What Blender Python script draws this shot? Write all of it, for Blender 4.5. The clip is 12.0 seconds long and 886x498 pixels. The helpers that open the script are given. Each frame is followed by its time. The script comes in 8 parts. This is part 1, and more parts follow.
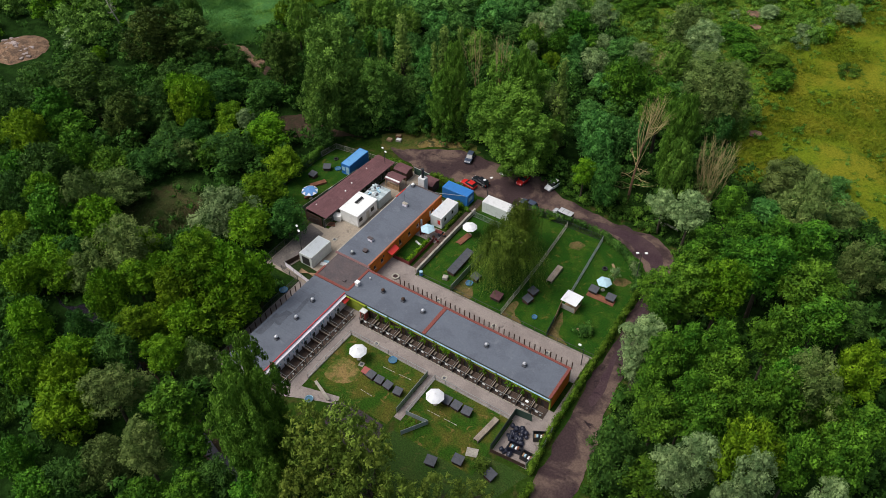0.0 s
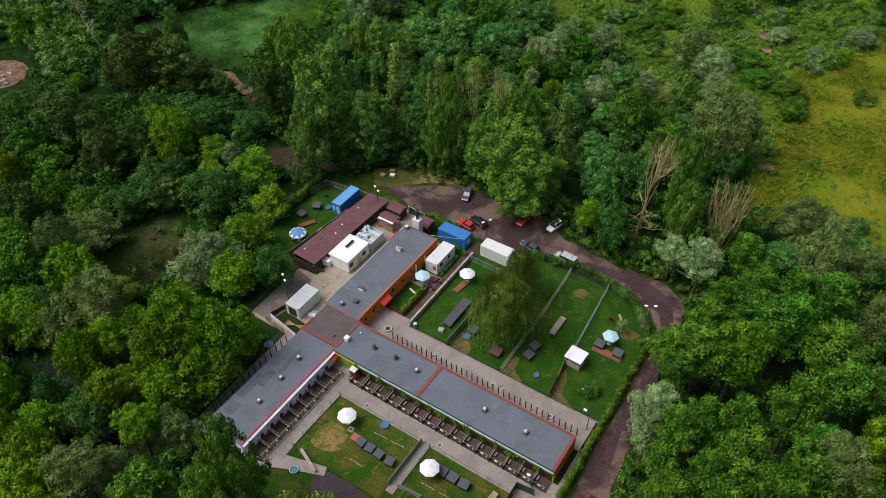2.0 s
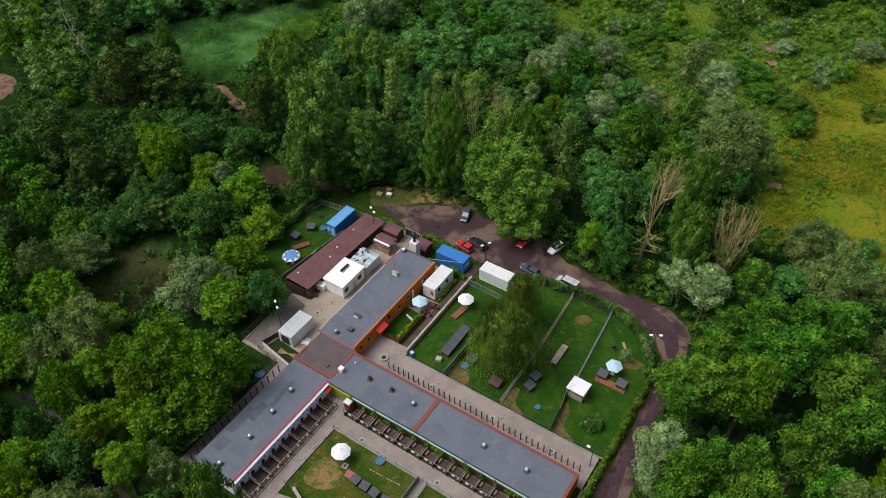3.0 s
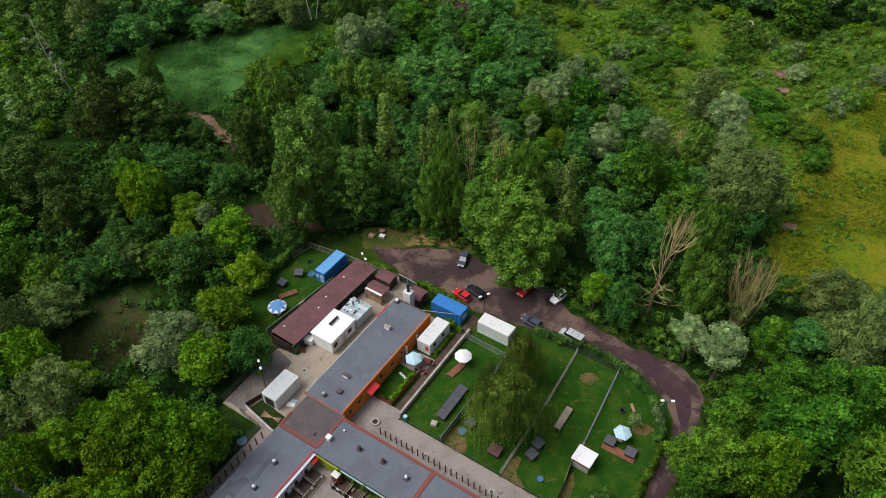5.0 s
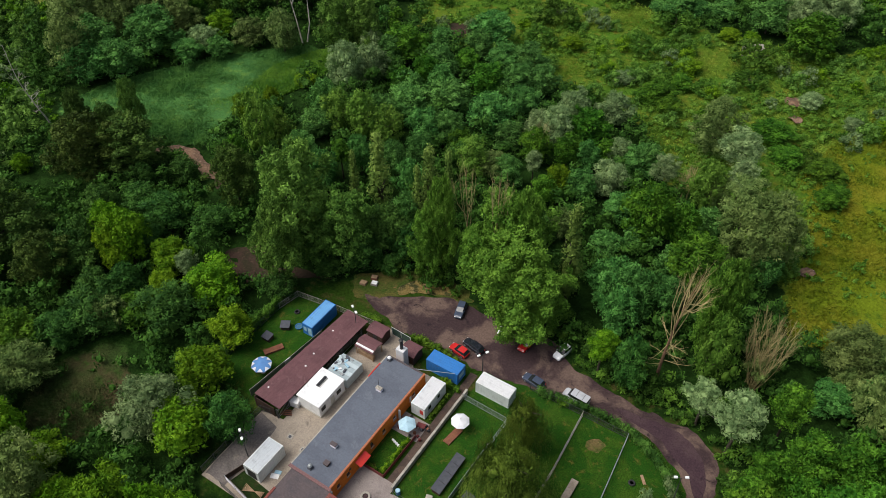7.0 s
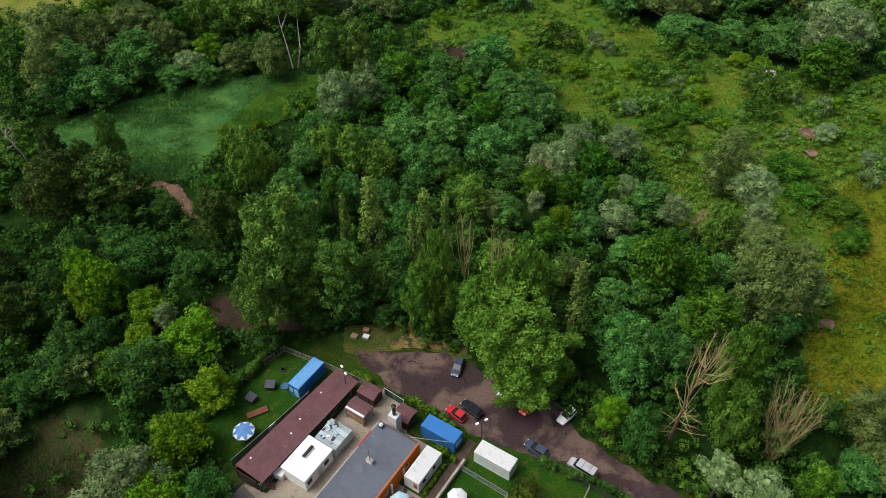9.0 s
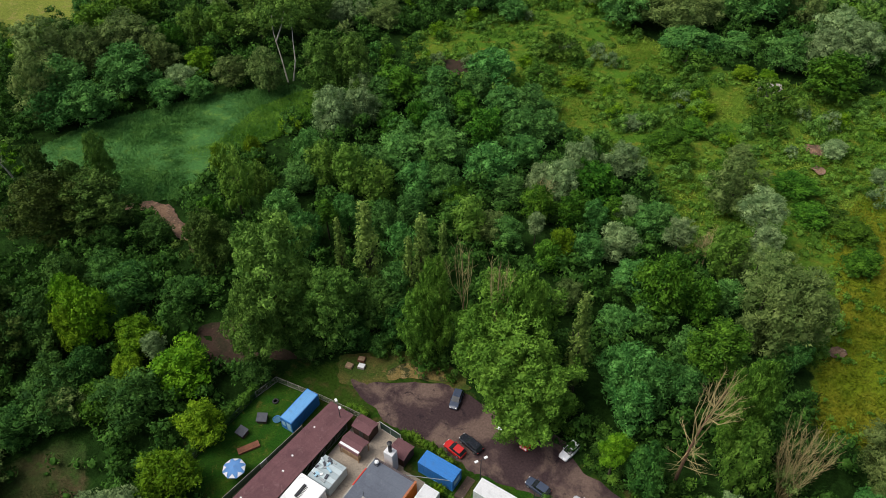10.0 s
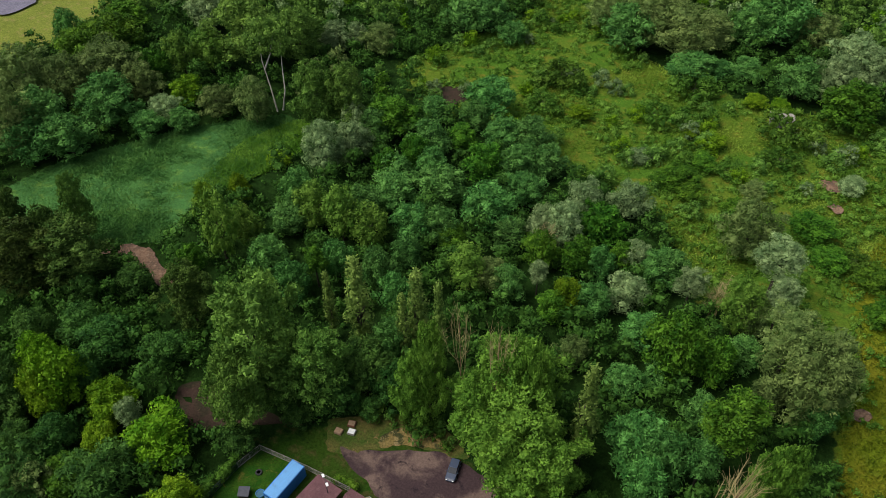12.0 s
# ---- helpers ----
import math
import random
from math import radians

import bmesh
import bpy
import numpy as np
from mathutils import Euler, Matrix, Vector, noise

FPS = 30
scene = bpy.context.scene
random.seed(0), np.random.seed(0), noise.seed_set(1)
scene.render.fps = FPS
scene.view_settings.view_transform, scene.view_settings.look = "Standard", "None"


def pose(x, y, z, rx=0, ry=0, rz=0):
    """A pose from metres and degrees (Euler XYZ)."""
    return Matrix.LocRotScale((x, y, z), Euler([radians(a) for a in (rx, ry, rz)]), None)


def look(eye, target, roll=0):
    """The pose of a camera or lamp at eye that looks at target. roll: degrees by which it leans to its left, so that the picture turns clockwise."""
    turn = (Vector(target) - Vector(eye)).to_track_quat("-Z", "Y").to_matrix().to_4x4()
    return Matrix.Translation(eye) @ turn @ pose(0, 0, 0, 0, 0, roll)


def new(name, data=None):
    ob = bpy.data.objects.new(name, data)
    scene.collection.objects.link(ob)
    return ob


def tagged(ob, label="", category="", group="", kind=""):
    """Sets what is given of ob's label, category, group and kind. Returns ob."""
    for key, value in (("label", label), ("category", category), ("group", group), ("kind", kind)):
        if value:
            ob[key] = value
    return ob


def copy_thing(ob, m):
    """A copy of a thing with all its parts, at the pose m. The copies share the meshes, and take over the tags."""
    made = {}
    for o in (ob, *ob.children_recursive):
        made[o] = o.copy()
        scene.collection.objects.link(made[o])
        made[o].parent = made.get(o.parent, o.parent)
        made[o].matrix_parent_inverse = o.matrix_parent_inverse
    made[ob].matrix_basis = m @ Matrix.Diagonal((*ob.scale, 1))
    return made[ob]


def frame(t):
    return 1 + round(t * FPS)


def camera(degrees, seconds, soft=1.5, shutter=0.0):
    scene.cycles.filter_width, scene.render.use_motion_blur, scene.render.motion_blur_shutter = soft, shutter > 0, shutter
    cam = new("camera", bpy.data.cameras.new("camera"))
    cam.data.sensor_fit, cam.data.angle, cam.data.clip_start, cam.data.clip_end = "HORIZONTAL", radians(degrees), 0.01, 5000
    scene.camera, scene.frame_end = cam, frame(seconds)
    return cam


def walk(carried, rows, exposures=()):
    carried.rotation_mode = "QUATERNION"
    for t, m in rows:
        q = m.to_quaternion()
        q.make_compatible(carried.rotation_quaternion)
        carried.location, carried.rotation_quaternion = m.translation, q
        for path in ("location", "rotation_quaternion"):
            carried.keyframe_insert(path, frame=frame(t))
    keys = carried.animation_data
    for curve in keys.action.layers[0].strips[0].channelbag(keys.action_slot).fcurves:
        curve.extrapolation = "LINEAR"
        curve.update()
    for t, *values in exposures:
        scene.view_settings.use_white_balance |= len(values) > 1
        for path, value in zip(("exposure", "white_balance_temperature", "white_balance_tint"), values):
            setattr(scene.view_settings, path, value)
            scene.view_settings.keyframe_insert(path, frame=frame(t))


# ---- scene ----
cam = camera(59.25, 12.0, 0.8)
# seconds, place, yaw, pitch, roll
ROWS = [
    (0.0, 67.210, -68.425, 103.675, 34.034, -43.660, -0.618),
    (0.5, 65.620, -65.723, 103.722, 34.019, -43.661, -0.629),
    (1.0, 64.029, -63.020, 103.770, 34.003, -43.661, -0.641),
    (1.5, 62.438, -60.317, 103.820, 33.988, -43.662, -0.652),
    (2.0, 60.846, -57.613, 103.871, 33.973, -43.662, -0.664),
    (2.5, 59.254, -54.908, 103.924, 33.957, -43.663, -0.675),
    (3.0, 57.661, -52.203, 103.979, 33.942, -43.663, -0.687),
    (3.5, 56.068, -49.497, 104.035, 33.927, -43.664, -0.698),
    (4.0, 54.474, -46.790, 104.093, 33.911, -43.664, -0.709),
    (4.5, 52.879, -44.084, 104.152, 33.896, -43.665, -0.721),
    (5.0, 51.284, -41.376, 104.213, 33.881, -43.665, -0.732),
    (5.5, 49.688, -38.668, 104.276, 33.866, -43.666, -0.744),
    (6.0, 48.092, -35.959, 104.340, 33.850, -43.666, -0.755),
    (6.5, 46.495, -33.250, 104.406, 33.835, -43.667, -0.767),
    (7.0, 44.898, -30.540, 104.474, 33.820, -43.668, -0.778),
    (7.5, 43.300, -27.830, 104.543, 33.804, -43.668, -0.790),
    (8.0, 41.702, -25.119, 104.613, 33.789, -43.669, -0.801),
    (8.5, 40.103, -22.408, 104.686, 33.774, -43.669, -0.813),
    (9.0, 38.503, -19.695, 104.759, 33.758, -43.670, -0.824),
    (9.5, 36.903, -16.983, 104.835, 33.743, -43.670, -0.835),
    (10.0, 35.302, -14.270, 104.912, 33.728, -43.671, -0.847),
    (10.5, 33.701, -11.556, 104.991, 33.713, -43.671, -0.858),
    (11.0, 32.099, -8.842, 105.071, 33.697, -43.672, -0.870),
    (11.5, 30.497, -6.127, 105.153, 33.682, -43.672, -0.881),
    (12.0, 28.894, -3.411, 105.236, 33.667, -43.673, -0.893),
]
walk(cam, [(t, pose(x, y, z, 90 + pitch, 0, yaw) @ pose(0, 0, 0, 0, 0, roll)) for t, x, y, z, yaw, pitch, roll in ROWS])

# ---- world, sun, exposure ----
SUN_HEIGHT, SUN_TURN = 58.0, 232.0
world = bpy.data.worlds.new("overcast_sky")
world.use_nodes = True
scene.world = world
wn = world.node_tree.nodes
sky = wn.new("ShaderNodeTexSky")
sky.sky_type, sky.sun_disc = "NISHITA", False
sky.sun_elevation, sky.sun_rotation = radians(SUN_HEIGHT), radians(SUN_TURN)
sky.air_density, sky.dust_density, sky.ozone_density = 1.0, 4.0, 1.0
hsv = wn.new("ShaderNodeHueSaturation")
hsv.inputs["Saturation"].default_value = 0.66
world.node_tree.links.new(sky.outputs[0], hsv.inputs["Color"])
world.node_tree.links.new(hsv.outputs[0], wn["Background"].inputs[0])
wn["Background"].inputs[1].default_value = 0.108
sun_data = bpy.data.lights.new("sun", "SUN")
sun_data.energy, sun_data.angle, sun_data.color = 2.02, radians(40), (1.0, 0.98, 0.945)
sun = new("sun", sun_data)
a, h = radians(SUN_TURN), radians(SUN_HEIGHT)
toward = Vector((math.sin(a) * math.cos(h), math.cos(a) * math.cos(h), math.sin(h)))
sun.matrix_world = look(toward * 300, (0, 0, 0))
scene.view_settings.exposure = 0.36

# ---- materials ----


def material(name, rough=0.8, metal=0.0, spec=0.3):
    m = bpy.data.materials.new(name)
    m.use_nodes = True
    b = m.node_tree.nodes["Principled BSDF"]
    b.inputs["Roughness"].default_value, b.inputs["Metallic"].default_value = rough, metal
    b.inputs["Specular IOR Level"].default_value = spec
    return m, m.node_tree.nodes, m.node_tree.links, b


def mix_colour(nodes, links, fac, a, b, blend="MIX"):
    n = nodes.new("ShaderNodeMix")
    n.data_type, n.blend_type = "RGBA", blend
    for socket, value in ((n.inputs[0], fac), (n.inputs[6], a), (n.inputs[7], b)):
        if isinstance(value, bpy.types.NodeSocket):
            links.new(value, socket)
        elif isinstance(value, tuple):
            socket.default_value = (*value[:3], 1)
        else:
            socket.default_value = value
    return n.outputs[2]


def noise_of(nodes, links, scale, detail=4, rough=0.55, source="Object", stretch=(1, 1, 1), warp=0.0):
    tc = nodes.new("ShaderNodeTexCoord")
    mp = nodes.new("ShaderNodeMapping")
    mp.inputs["Scale"].default_value = stretch
    links.new(tc.outputs[source], mp.inputs[0])
    n = nodes.new("ShaderNodeTexNoise")
    n.inputs["Scale"].default_value, n.inputs["Detail"].default_value = scale, detail
    n.inputs["Roughness"].default_value, n.inputs["Distortion"].default_value = rough, warp
    links.new(mp.outputs[0], n.inputs["Vector"])
    return n.outputs["Fac"]


def ramp(nodes, links, fac, lo, hi):
    n = nodes.new("ShaderNodeMapRange")
    n.inputs["From Min"].default_value, n.inputs["From Max"].default_value = lo, hi
    n.interpolation_type = "SMOOTHSTEP"
    links.new(fac, n.inputs["Value"])
    return n.outputs["Result"]


def bump(nodes, links, b, height, strength=0.5, distance=0.05):
    n = nodes.new("ShaderNodeBump")
    n.inputs["Strength"].default_value, n.inputs["Distance"].default_value = strength, distance
    links.new(height, n.inputs["Height"])
    links.new(n.outputs[0], b.inputs["Normal"])


def surface(name, main, second, third=None, scale=0.35, fine=6.0, rough=0.85, metal=0.0, spec=0.1, spread=0.6,
            relief=0.3, depth=0.02, lo=0.4, hi=0.65, stretch=(1, 1, 1)):
    """A surface of two or three tones: broad patches, and a fine grain over them."""
    m, nodes, links, b = material(name, rough, metal, spec)
    broad = noise_of(nodes, links, scale, 5, 0.6, stretch=stretch, warp=0.4)
    grain = noise_of(nodes, links, fine, 5, 0.65, stretch=stretch)
    col = mix_colour(nodes, links, ramp(nodes, links, broad, lo, hi), main, second)
    if third:
        other = noise_of(nodes, links, scale * 2.3, 6, 0.65, stretch=stretch, warp=0.8)
        col = mix_colour(nodes, links, ramp(nodes, links, other, 0.56, 0.7), col, third)
    shade = nodes.new("ShaderNodeMapRange")
    shade.inputs["To Min"].default_value, shade.inputs["To Max"].default_value = 1 - spread / 2, 1 + spread / 2
    shade.inputs["From Min"].default_value, shade.inputs["From Max"].default_value = 0.3, 0.7
    links.new(grain, shade.inputs["Value"])
    comb = nodes.new("ShaderNodeCombineColor")
    for i in range(3):
        links.new(shade.outputs[0], comb.inputs[i])
    links.new(mix_colour(nodes, links, 1.0, col, comb.outputs[0], "MULTIPLY"), b.inputs["Base Color"])
    bump(nodes, links, b, grain, relief, depth)
    return m


def leaf_surface(name, dark, light, hue=0.03, patch=0.45, lo=0.38, hi=0.72, sheer=0.12, rough=0.55):
    """Leaves: tone varies from tree to tree, from bough to bough and a little from leaf to leaf, and some light comes through."""
    m, nodes, links, b = material(name, rough, 0.0, 0.05)
    info, geo = nodes.new("ShaderNodeObjectInfo"), nodes.new("ShaderNodeNewGeometry")
    patches = noise_of(nodes, links, patch, 3, 0.55)
    grain = nodes.new("ShaderNodeMath")
    grain.operation = "MULTIPLY_ADD"
    links.new(geo.outputs["Random Per Island"], grain.inputs[0])
    grain.inputs[1].default_value = 0.36
    links.new(ramp(nodes, links, patches, lo, hi), grain.inputs[2])
    tone = nodes.new("ShaderNodeMapRange")
    tone.inputs["From Max"].default_value = 1.32
    links.new(grain.outputs[0], tone.inputs["Value"])
    col = mix_colour(nodes, links, tone.outputs[0], dark, light)
    hs = nodes.new("ShaderNodeHueSaturation")
    r = nodes.new("ShaderNodeMapRange")
    r.inputs["To Min"].default_value, r.inputs["To Max"].default_value = 0.5 - hue, 0.5 + hue
    links.new(info.outputs["Random"], r.inputs["Value"])
    links.new(r.outputs[0], hs.inputs["Hue"])
    v = nodes.new("ShaderNodeMath")
    v.operation = "MULTIPLY_ADD"
    tw = nodes.new("ShaderNodeMath")
    tw.operation = "MULTIPLY"
    tw.inputs[1].default_value = 7.31
    fr = nodes.new("ShaderNodeMath")
    fr.operation = "FRACT"
    links.new(info.outputs["Random"], tw.inputs[0])
    links.new(tw.outputs[0], fr.inputs[0])
    links.new(fr.outputs[0], v.inputs[0])
    v.inputs[1].default_value, v.inputs[2].default_value = 0.46, 0.78
    links.new(v.outputs[0], hs.inputs["Value"])
    links.new(col, hs.inputs["Color"])
    links.new(hs.outputs[0], b.inputs["Base Color"])
    tl, mx = nodes.new("ShaderNodeBsdfTranslucent"), nodes.new("ShaderNodeMixShader")
    links.new(hs.outputs[0], tl.inputs[0])
    mx.inputs[0].default_value = sheer
    links.new(b.outputs[0], mx.inputs[1])
    links.new(tl.outputs[0], mx.inputs[2])
    links.new(mx.outputs[0], nodes["Material Output"].inputs[0])
    return m


def plain(name, col, rough=0.6, metal=0.0, spec=0.4, spread=0.18, fine=9.0):
    """Paint, metal or plastic with faint dirt and unevenness."""
    dirty = tuple(c * 0.72 + 0.02 for c in col)
    return surface(name, col, dirty, scale=0.8, fine=fine, rough=rough, metal=metal, spec=spec, spread=spread, relief=0.1, depth=0.004, lo=0.5, hi=0.75)


LEAF = {
    "W": leaf_surface("willow_leaves", (0.068, 0.126, 0.042), (0.315, 0.430, 0.170), 0.005),
    "M": leaf_surface("maple_leaves", (0.018, 0.070, 0.006), (0.122, 0.275, 0.022), 0.016),
    "O": leaf_surface("olive_leaves", (0.052, 0.096, 0.021), (0.215, 0.290, 0.080), 0.008),
    "Y": leaf_surface("bright_leaves", (0.040, 0.112, 0.004), (0.200, 0.350, 0.016), 0.014),
    "D": leaf_surface("dark_leaves", (0.014, 0.050, 0.009), (0.096, 0.216, 0.036), 0.014),
    "G": leaf_surface("poplar_leaves", (0.040, 0.098, 0.015), (0.210, 0.370, 0.060), 0.010),
    "K": leaf_surface("dark_poplar_leaves", (0.022, 0.050, 0.008), (0.112, 0.178, 0.032), 0.012),
    "T": leaf_surface("weed_bush_leaves", (0.046, 0.116, 0.011), (0.185, 0.320, 0.042), 0.008),
    "A": leaf_surface("ash_leaves", (0.042, 0.080, 0.010), (0.195, 0.265, 0.040), 0.012),
    "L": leaf_surface("light_poplar_leaves", (0.040, 0.106, 0.011), (0.182, 0.345, 0.042), 0.006),
    # lighter copy of the dark ash leaves, with the far wood's brightness painted in
    "N": leaf_surface("lightened_ash_leaves", (0.024, 0.090, 0.017), (0.155, 0.360, 0.074), 0.010),
    # leaf colour darkened so that the gaps between crowns look shaded
    "U": leaf_surface("darkened_undergrowth_leaves", (0.015, 0.048, 0.007), (0.080, 0.180, 0.026), 0.012),
    "P": leaf_surface("columnar_leaves", (0.066, 0.128, 0.022), (0.270, 0.400, 0.082), 0.006),
    "S": leaf_surface("shrub_leaves", (0.025, 0.074, 0.008), (0.145, 0.275, 0.033), 0.010),
    "B": leaf_surface("weeping_leaves", (0.044, 0.110, 0.012), (0.185, 0.320, 0.044), 0.006),
    "V": leaf_surface("hanging_birch_leaves", (0.042, 0.076, 0.010), (0.185, 0.262, 0.036), 0.006),
    "H": leaf_surface("hedge_leaves", (0.036, 0.094, 0.007), (0.145, 0.250, 0.024), 0.012),
}
BARK = surface("bark", (0.05, 0.042, 0.030), (0.09, 0.078, 0.058), scale=1.5, fine=12, stretch=(1, 1, 0.25))
DEADWOOD = surface("dead_wood", (0.40, 0.33, 0.15), (0.27, 0.22, 0.10), scale=1.0, fine=10, stretch=(1, 1, 0.3))
DEADTRUNK = surface("dead_trunk", (0.22, 0.13, 0.08), (0.15, 0.085, 0.055), scale=1.0, fine=10, stretch=(1, 1, 0.3))
PALEBARK = surface("pale_bark", (0.46, 0.43, 0.37), (0.28, 0.25, 0.21), scale=1.2, fine=7)
LAWN = surface("lawn", (0.014, 0.054, 0.004), (0.032, 0.072, 0.006), (0.082, 0.080, 0.014), scale=0.33, fine=5, rough=0.95, spread=1.0, relief=0.7, depth=0.06, lo=0.42, hi=0.68)
WORN_LAWN = surface("worn_lawn", (0.022, 0.062, 0.005), (0.074, 0.074, 0.012), (0.155, 0.105, 0.032), scale=0.28, fine=4, rough=0.95, spread=1.0, relief=0.7, depth=0.06)
PAVING = surface("concrete_paving", (0.265, 0.225, 0.205), (0.215, 0.18, 0.165), (0.155, 0.132, 0.122), scale=0.3, fine=5, spread=0.35)
YARD = surface("sandy_yard", (0.31, 0.26, 0.205), (0.25, 0.21, 0.165), (0.17, 0.145, 0.12), scale=0.22, fine=4, spread=0.4)
DIRT = surface("dirt_road", (0.046, 0.029, 0.030), (0.135, 0.092, 0.074), (0.019, 0.013, 0.016), lo=0.44, hi=0.62, scale=0.17, fine=3, spread=0.5, relief=0.8, depth=0.05)
SOIL = surface("bare_soil", (0.048, 0.029, 0.021), (0.030, 0.026, 0.014), (0.085, 0.055, 0.034), scale=0.4, fine=3, spread=0.6, relief=0.8, depth=0.08)
ROOFING = surface("bitumen_roofing", (0.122, 0.136, 0.164), (0.104, 0.115, 0.140), (0.142, 0.156, 0.182), scale=0.25, fine=3, rough=0.9, spread=0.2)
ROOF_PURPLE = surface("old_bitumen_roofing", (0.105, 0.085, 0.085), (0.085, 0.072, 0.076), (0.13, 0.10, 0.098), scale=0.4, fine=3, rough=0.9, spread=0.25)
RED_TILE = surface("red_coping_tiles", (0.21, 0.066, 0.054), (0.16, 0.05, 0.042), (0.28, 0.17, 0.14), scale=1.5, fine=8, spread=0.4)
BROWN_ROOF = surface("brown_shingle_roof", (0.142, 0.070, 0.074), (0.115, 0.058, 0.062), (0.17, 0.095, 0.095), scale=0.6, fine=6, spread=0.3)
ORANGE = surface("orange_plaster", (0.62, 0.175, 0.025), (0.50, 0.14, 0.025), scale=0.7, fine=6, spread=0.2)
WHITE_WALL = surface("white_plaster", (0.90, 0.84, 0.89), (0.82, 0.77, 0.83), scale=0.5, fine=5, spread=0.15)
LIME_WALL = surface("lime_green_plaster", (0.30, 0.36, 0.04), (0.20, 0.27, 0.04), scale=0.5, fine=5, spread=0.3)
GREY_WALL = surface("grey_plaster", (0.34, 0.32, 0.29), (0.27, 0.25, 0.23), scale=0.5, fine=5, spread=0.3)
BROWN_BOARD = surface("brown_boards", (0.075, 0.048, 0.036), (0.055, 0.036, 0.028), scale=1.0, fine=9, spread=0.4)
RUN_FLOOR = surface("brown_run_floor", (0.085, 0.058, 0.046), (0.06, 0.044, 0.036), (0.12, 0.085, 0.06), scale=0.7, fine=5, spread=0.4)
TAN_WOOD = surface("tan_timber", (0.34, 0.23, 0.14), (0.26, 0.17, 0.10), scale=1.2, fine=10, spread=0.4)
RED_WOOD = surface("red_brown_timber", (0.22, 0.095, 0.055), (0.17, 0.07, 0.045), scale=1.2, fine=10, spread=0.4)
MAROON = plain("maroon_paint", (0.13, 0.022, 0.02))
SLATE = surface("grey_felt", (0.085, 0.088, 0.10), (0.065, 0.068, 0.078), scale=0.8, fine=6, spread=0.25)
WHITE = plain("white_paint", (0.78, 0.78, 0.76))
CANVAS = plain("white_canvas", (0.70, 0.70, 0.72), rough=0.9)
PALE_BLUE = plain("pale_blue_canvas", (0.40, 0.58, 0.66), rough=0.9)
SKY_BLUE = plain("light_blue_paint", (0.32, 0.50, 0.60))
BLUE = plain("blue_steel", (0.03, 0.17, 0.46), rough=0.45)
BLUE_TOP = plain("paler_blue_steel", (0.13, 0.34, 0.62), rough=0.5)
CONT_WHITE = plain("white_steel", (0.66, 0.69, 0.66), rough=0.5)
CONT_ROOF = plain("grey_steel_roof", (0.62, 0.62, 0.62), rough=0.5)
RED = plain("red_paint", (0.55, 0.035, 0.025), rough=0.4)
BLACK = plain("black_plastic", (0.018, 0.018, 0.02), rough=0.45)
NAVY = plain("dark_blue_black_bags", (0.014, 0.016, 0.03), rough=0.35)
STEEL = plain("galvanised_steel", (0.36, 0.38, 0.38), rough=0.45, metal=0.6)
DARK_STEEL = plain("dark_steel", (0.05, 0.052, 0.055), rough=0.5, metal=0.3)
GREEN_SHEET = plain("green_sheeting", (0.15, 0.22, 0.13))
DARK_GREEN = plain("dark_green_panel", (0.025, 0.055, 0.04))
CONCRETE = surface("weathered_concrete", (0.36, 0.33, 0.28), (0.26, 0.24, 0.20), scale=0.8, fine=6, spread=0.35)
# near-black fill that stands for unlit space in doors and openings
DARK_INSIDE = plain("dark_opening_fill", (0.03, 0.028, 0.026))
GLASS = plain("dark_glass", (0.02, 0.024, 0.028), rough=0.12, spec=0.6, spread=0.05)
CLEAR_SHEET = plain("milky_polycarbonate", (0.45, 0.52, 0.53), rough=0.3)
LAMP_WHITE = plain("white_lamp_cover", (0.85, 0.86, 0.84), rough=0.3)
GREY_WOOD = surface("weathered_grey_timber", (0.30, 0.25, 0.20), (0.22, 0.18, 0.14), scale=1.2, fine=10, spread=0.4)
ZINC = plain("polished_zinc", (0.66, 0.66, 0.68), rough=0.28, metal=0.7)
TYRE = plain("tyre_rubber", (0.02, 0.02, 0.02), rough=0.8)
RUBBLE = surface("rubble", (0.34, 0.28, 0.26), (0.22, 0.16, 0.14), (0.5, 0.47, 0.45), scale=0.8, fine=3, spread=0.7)

# ---- mesh helpers ----


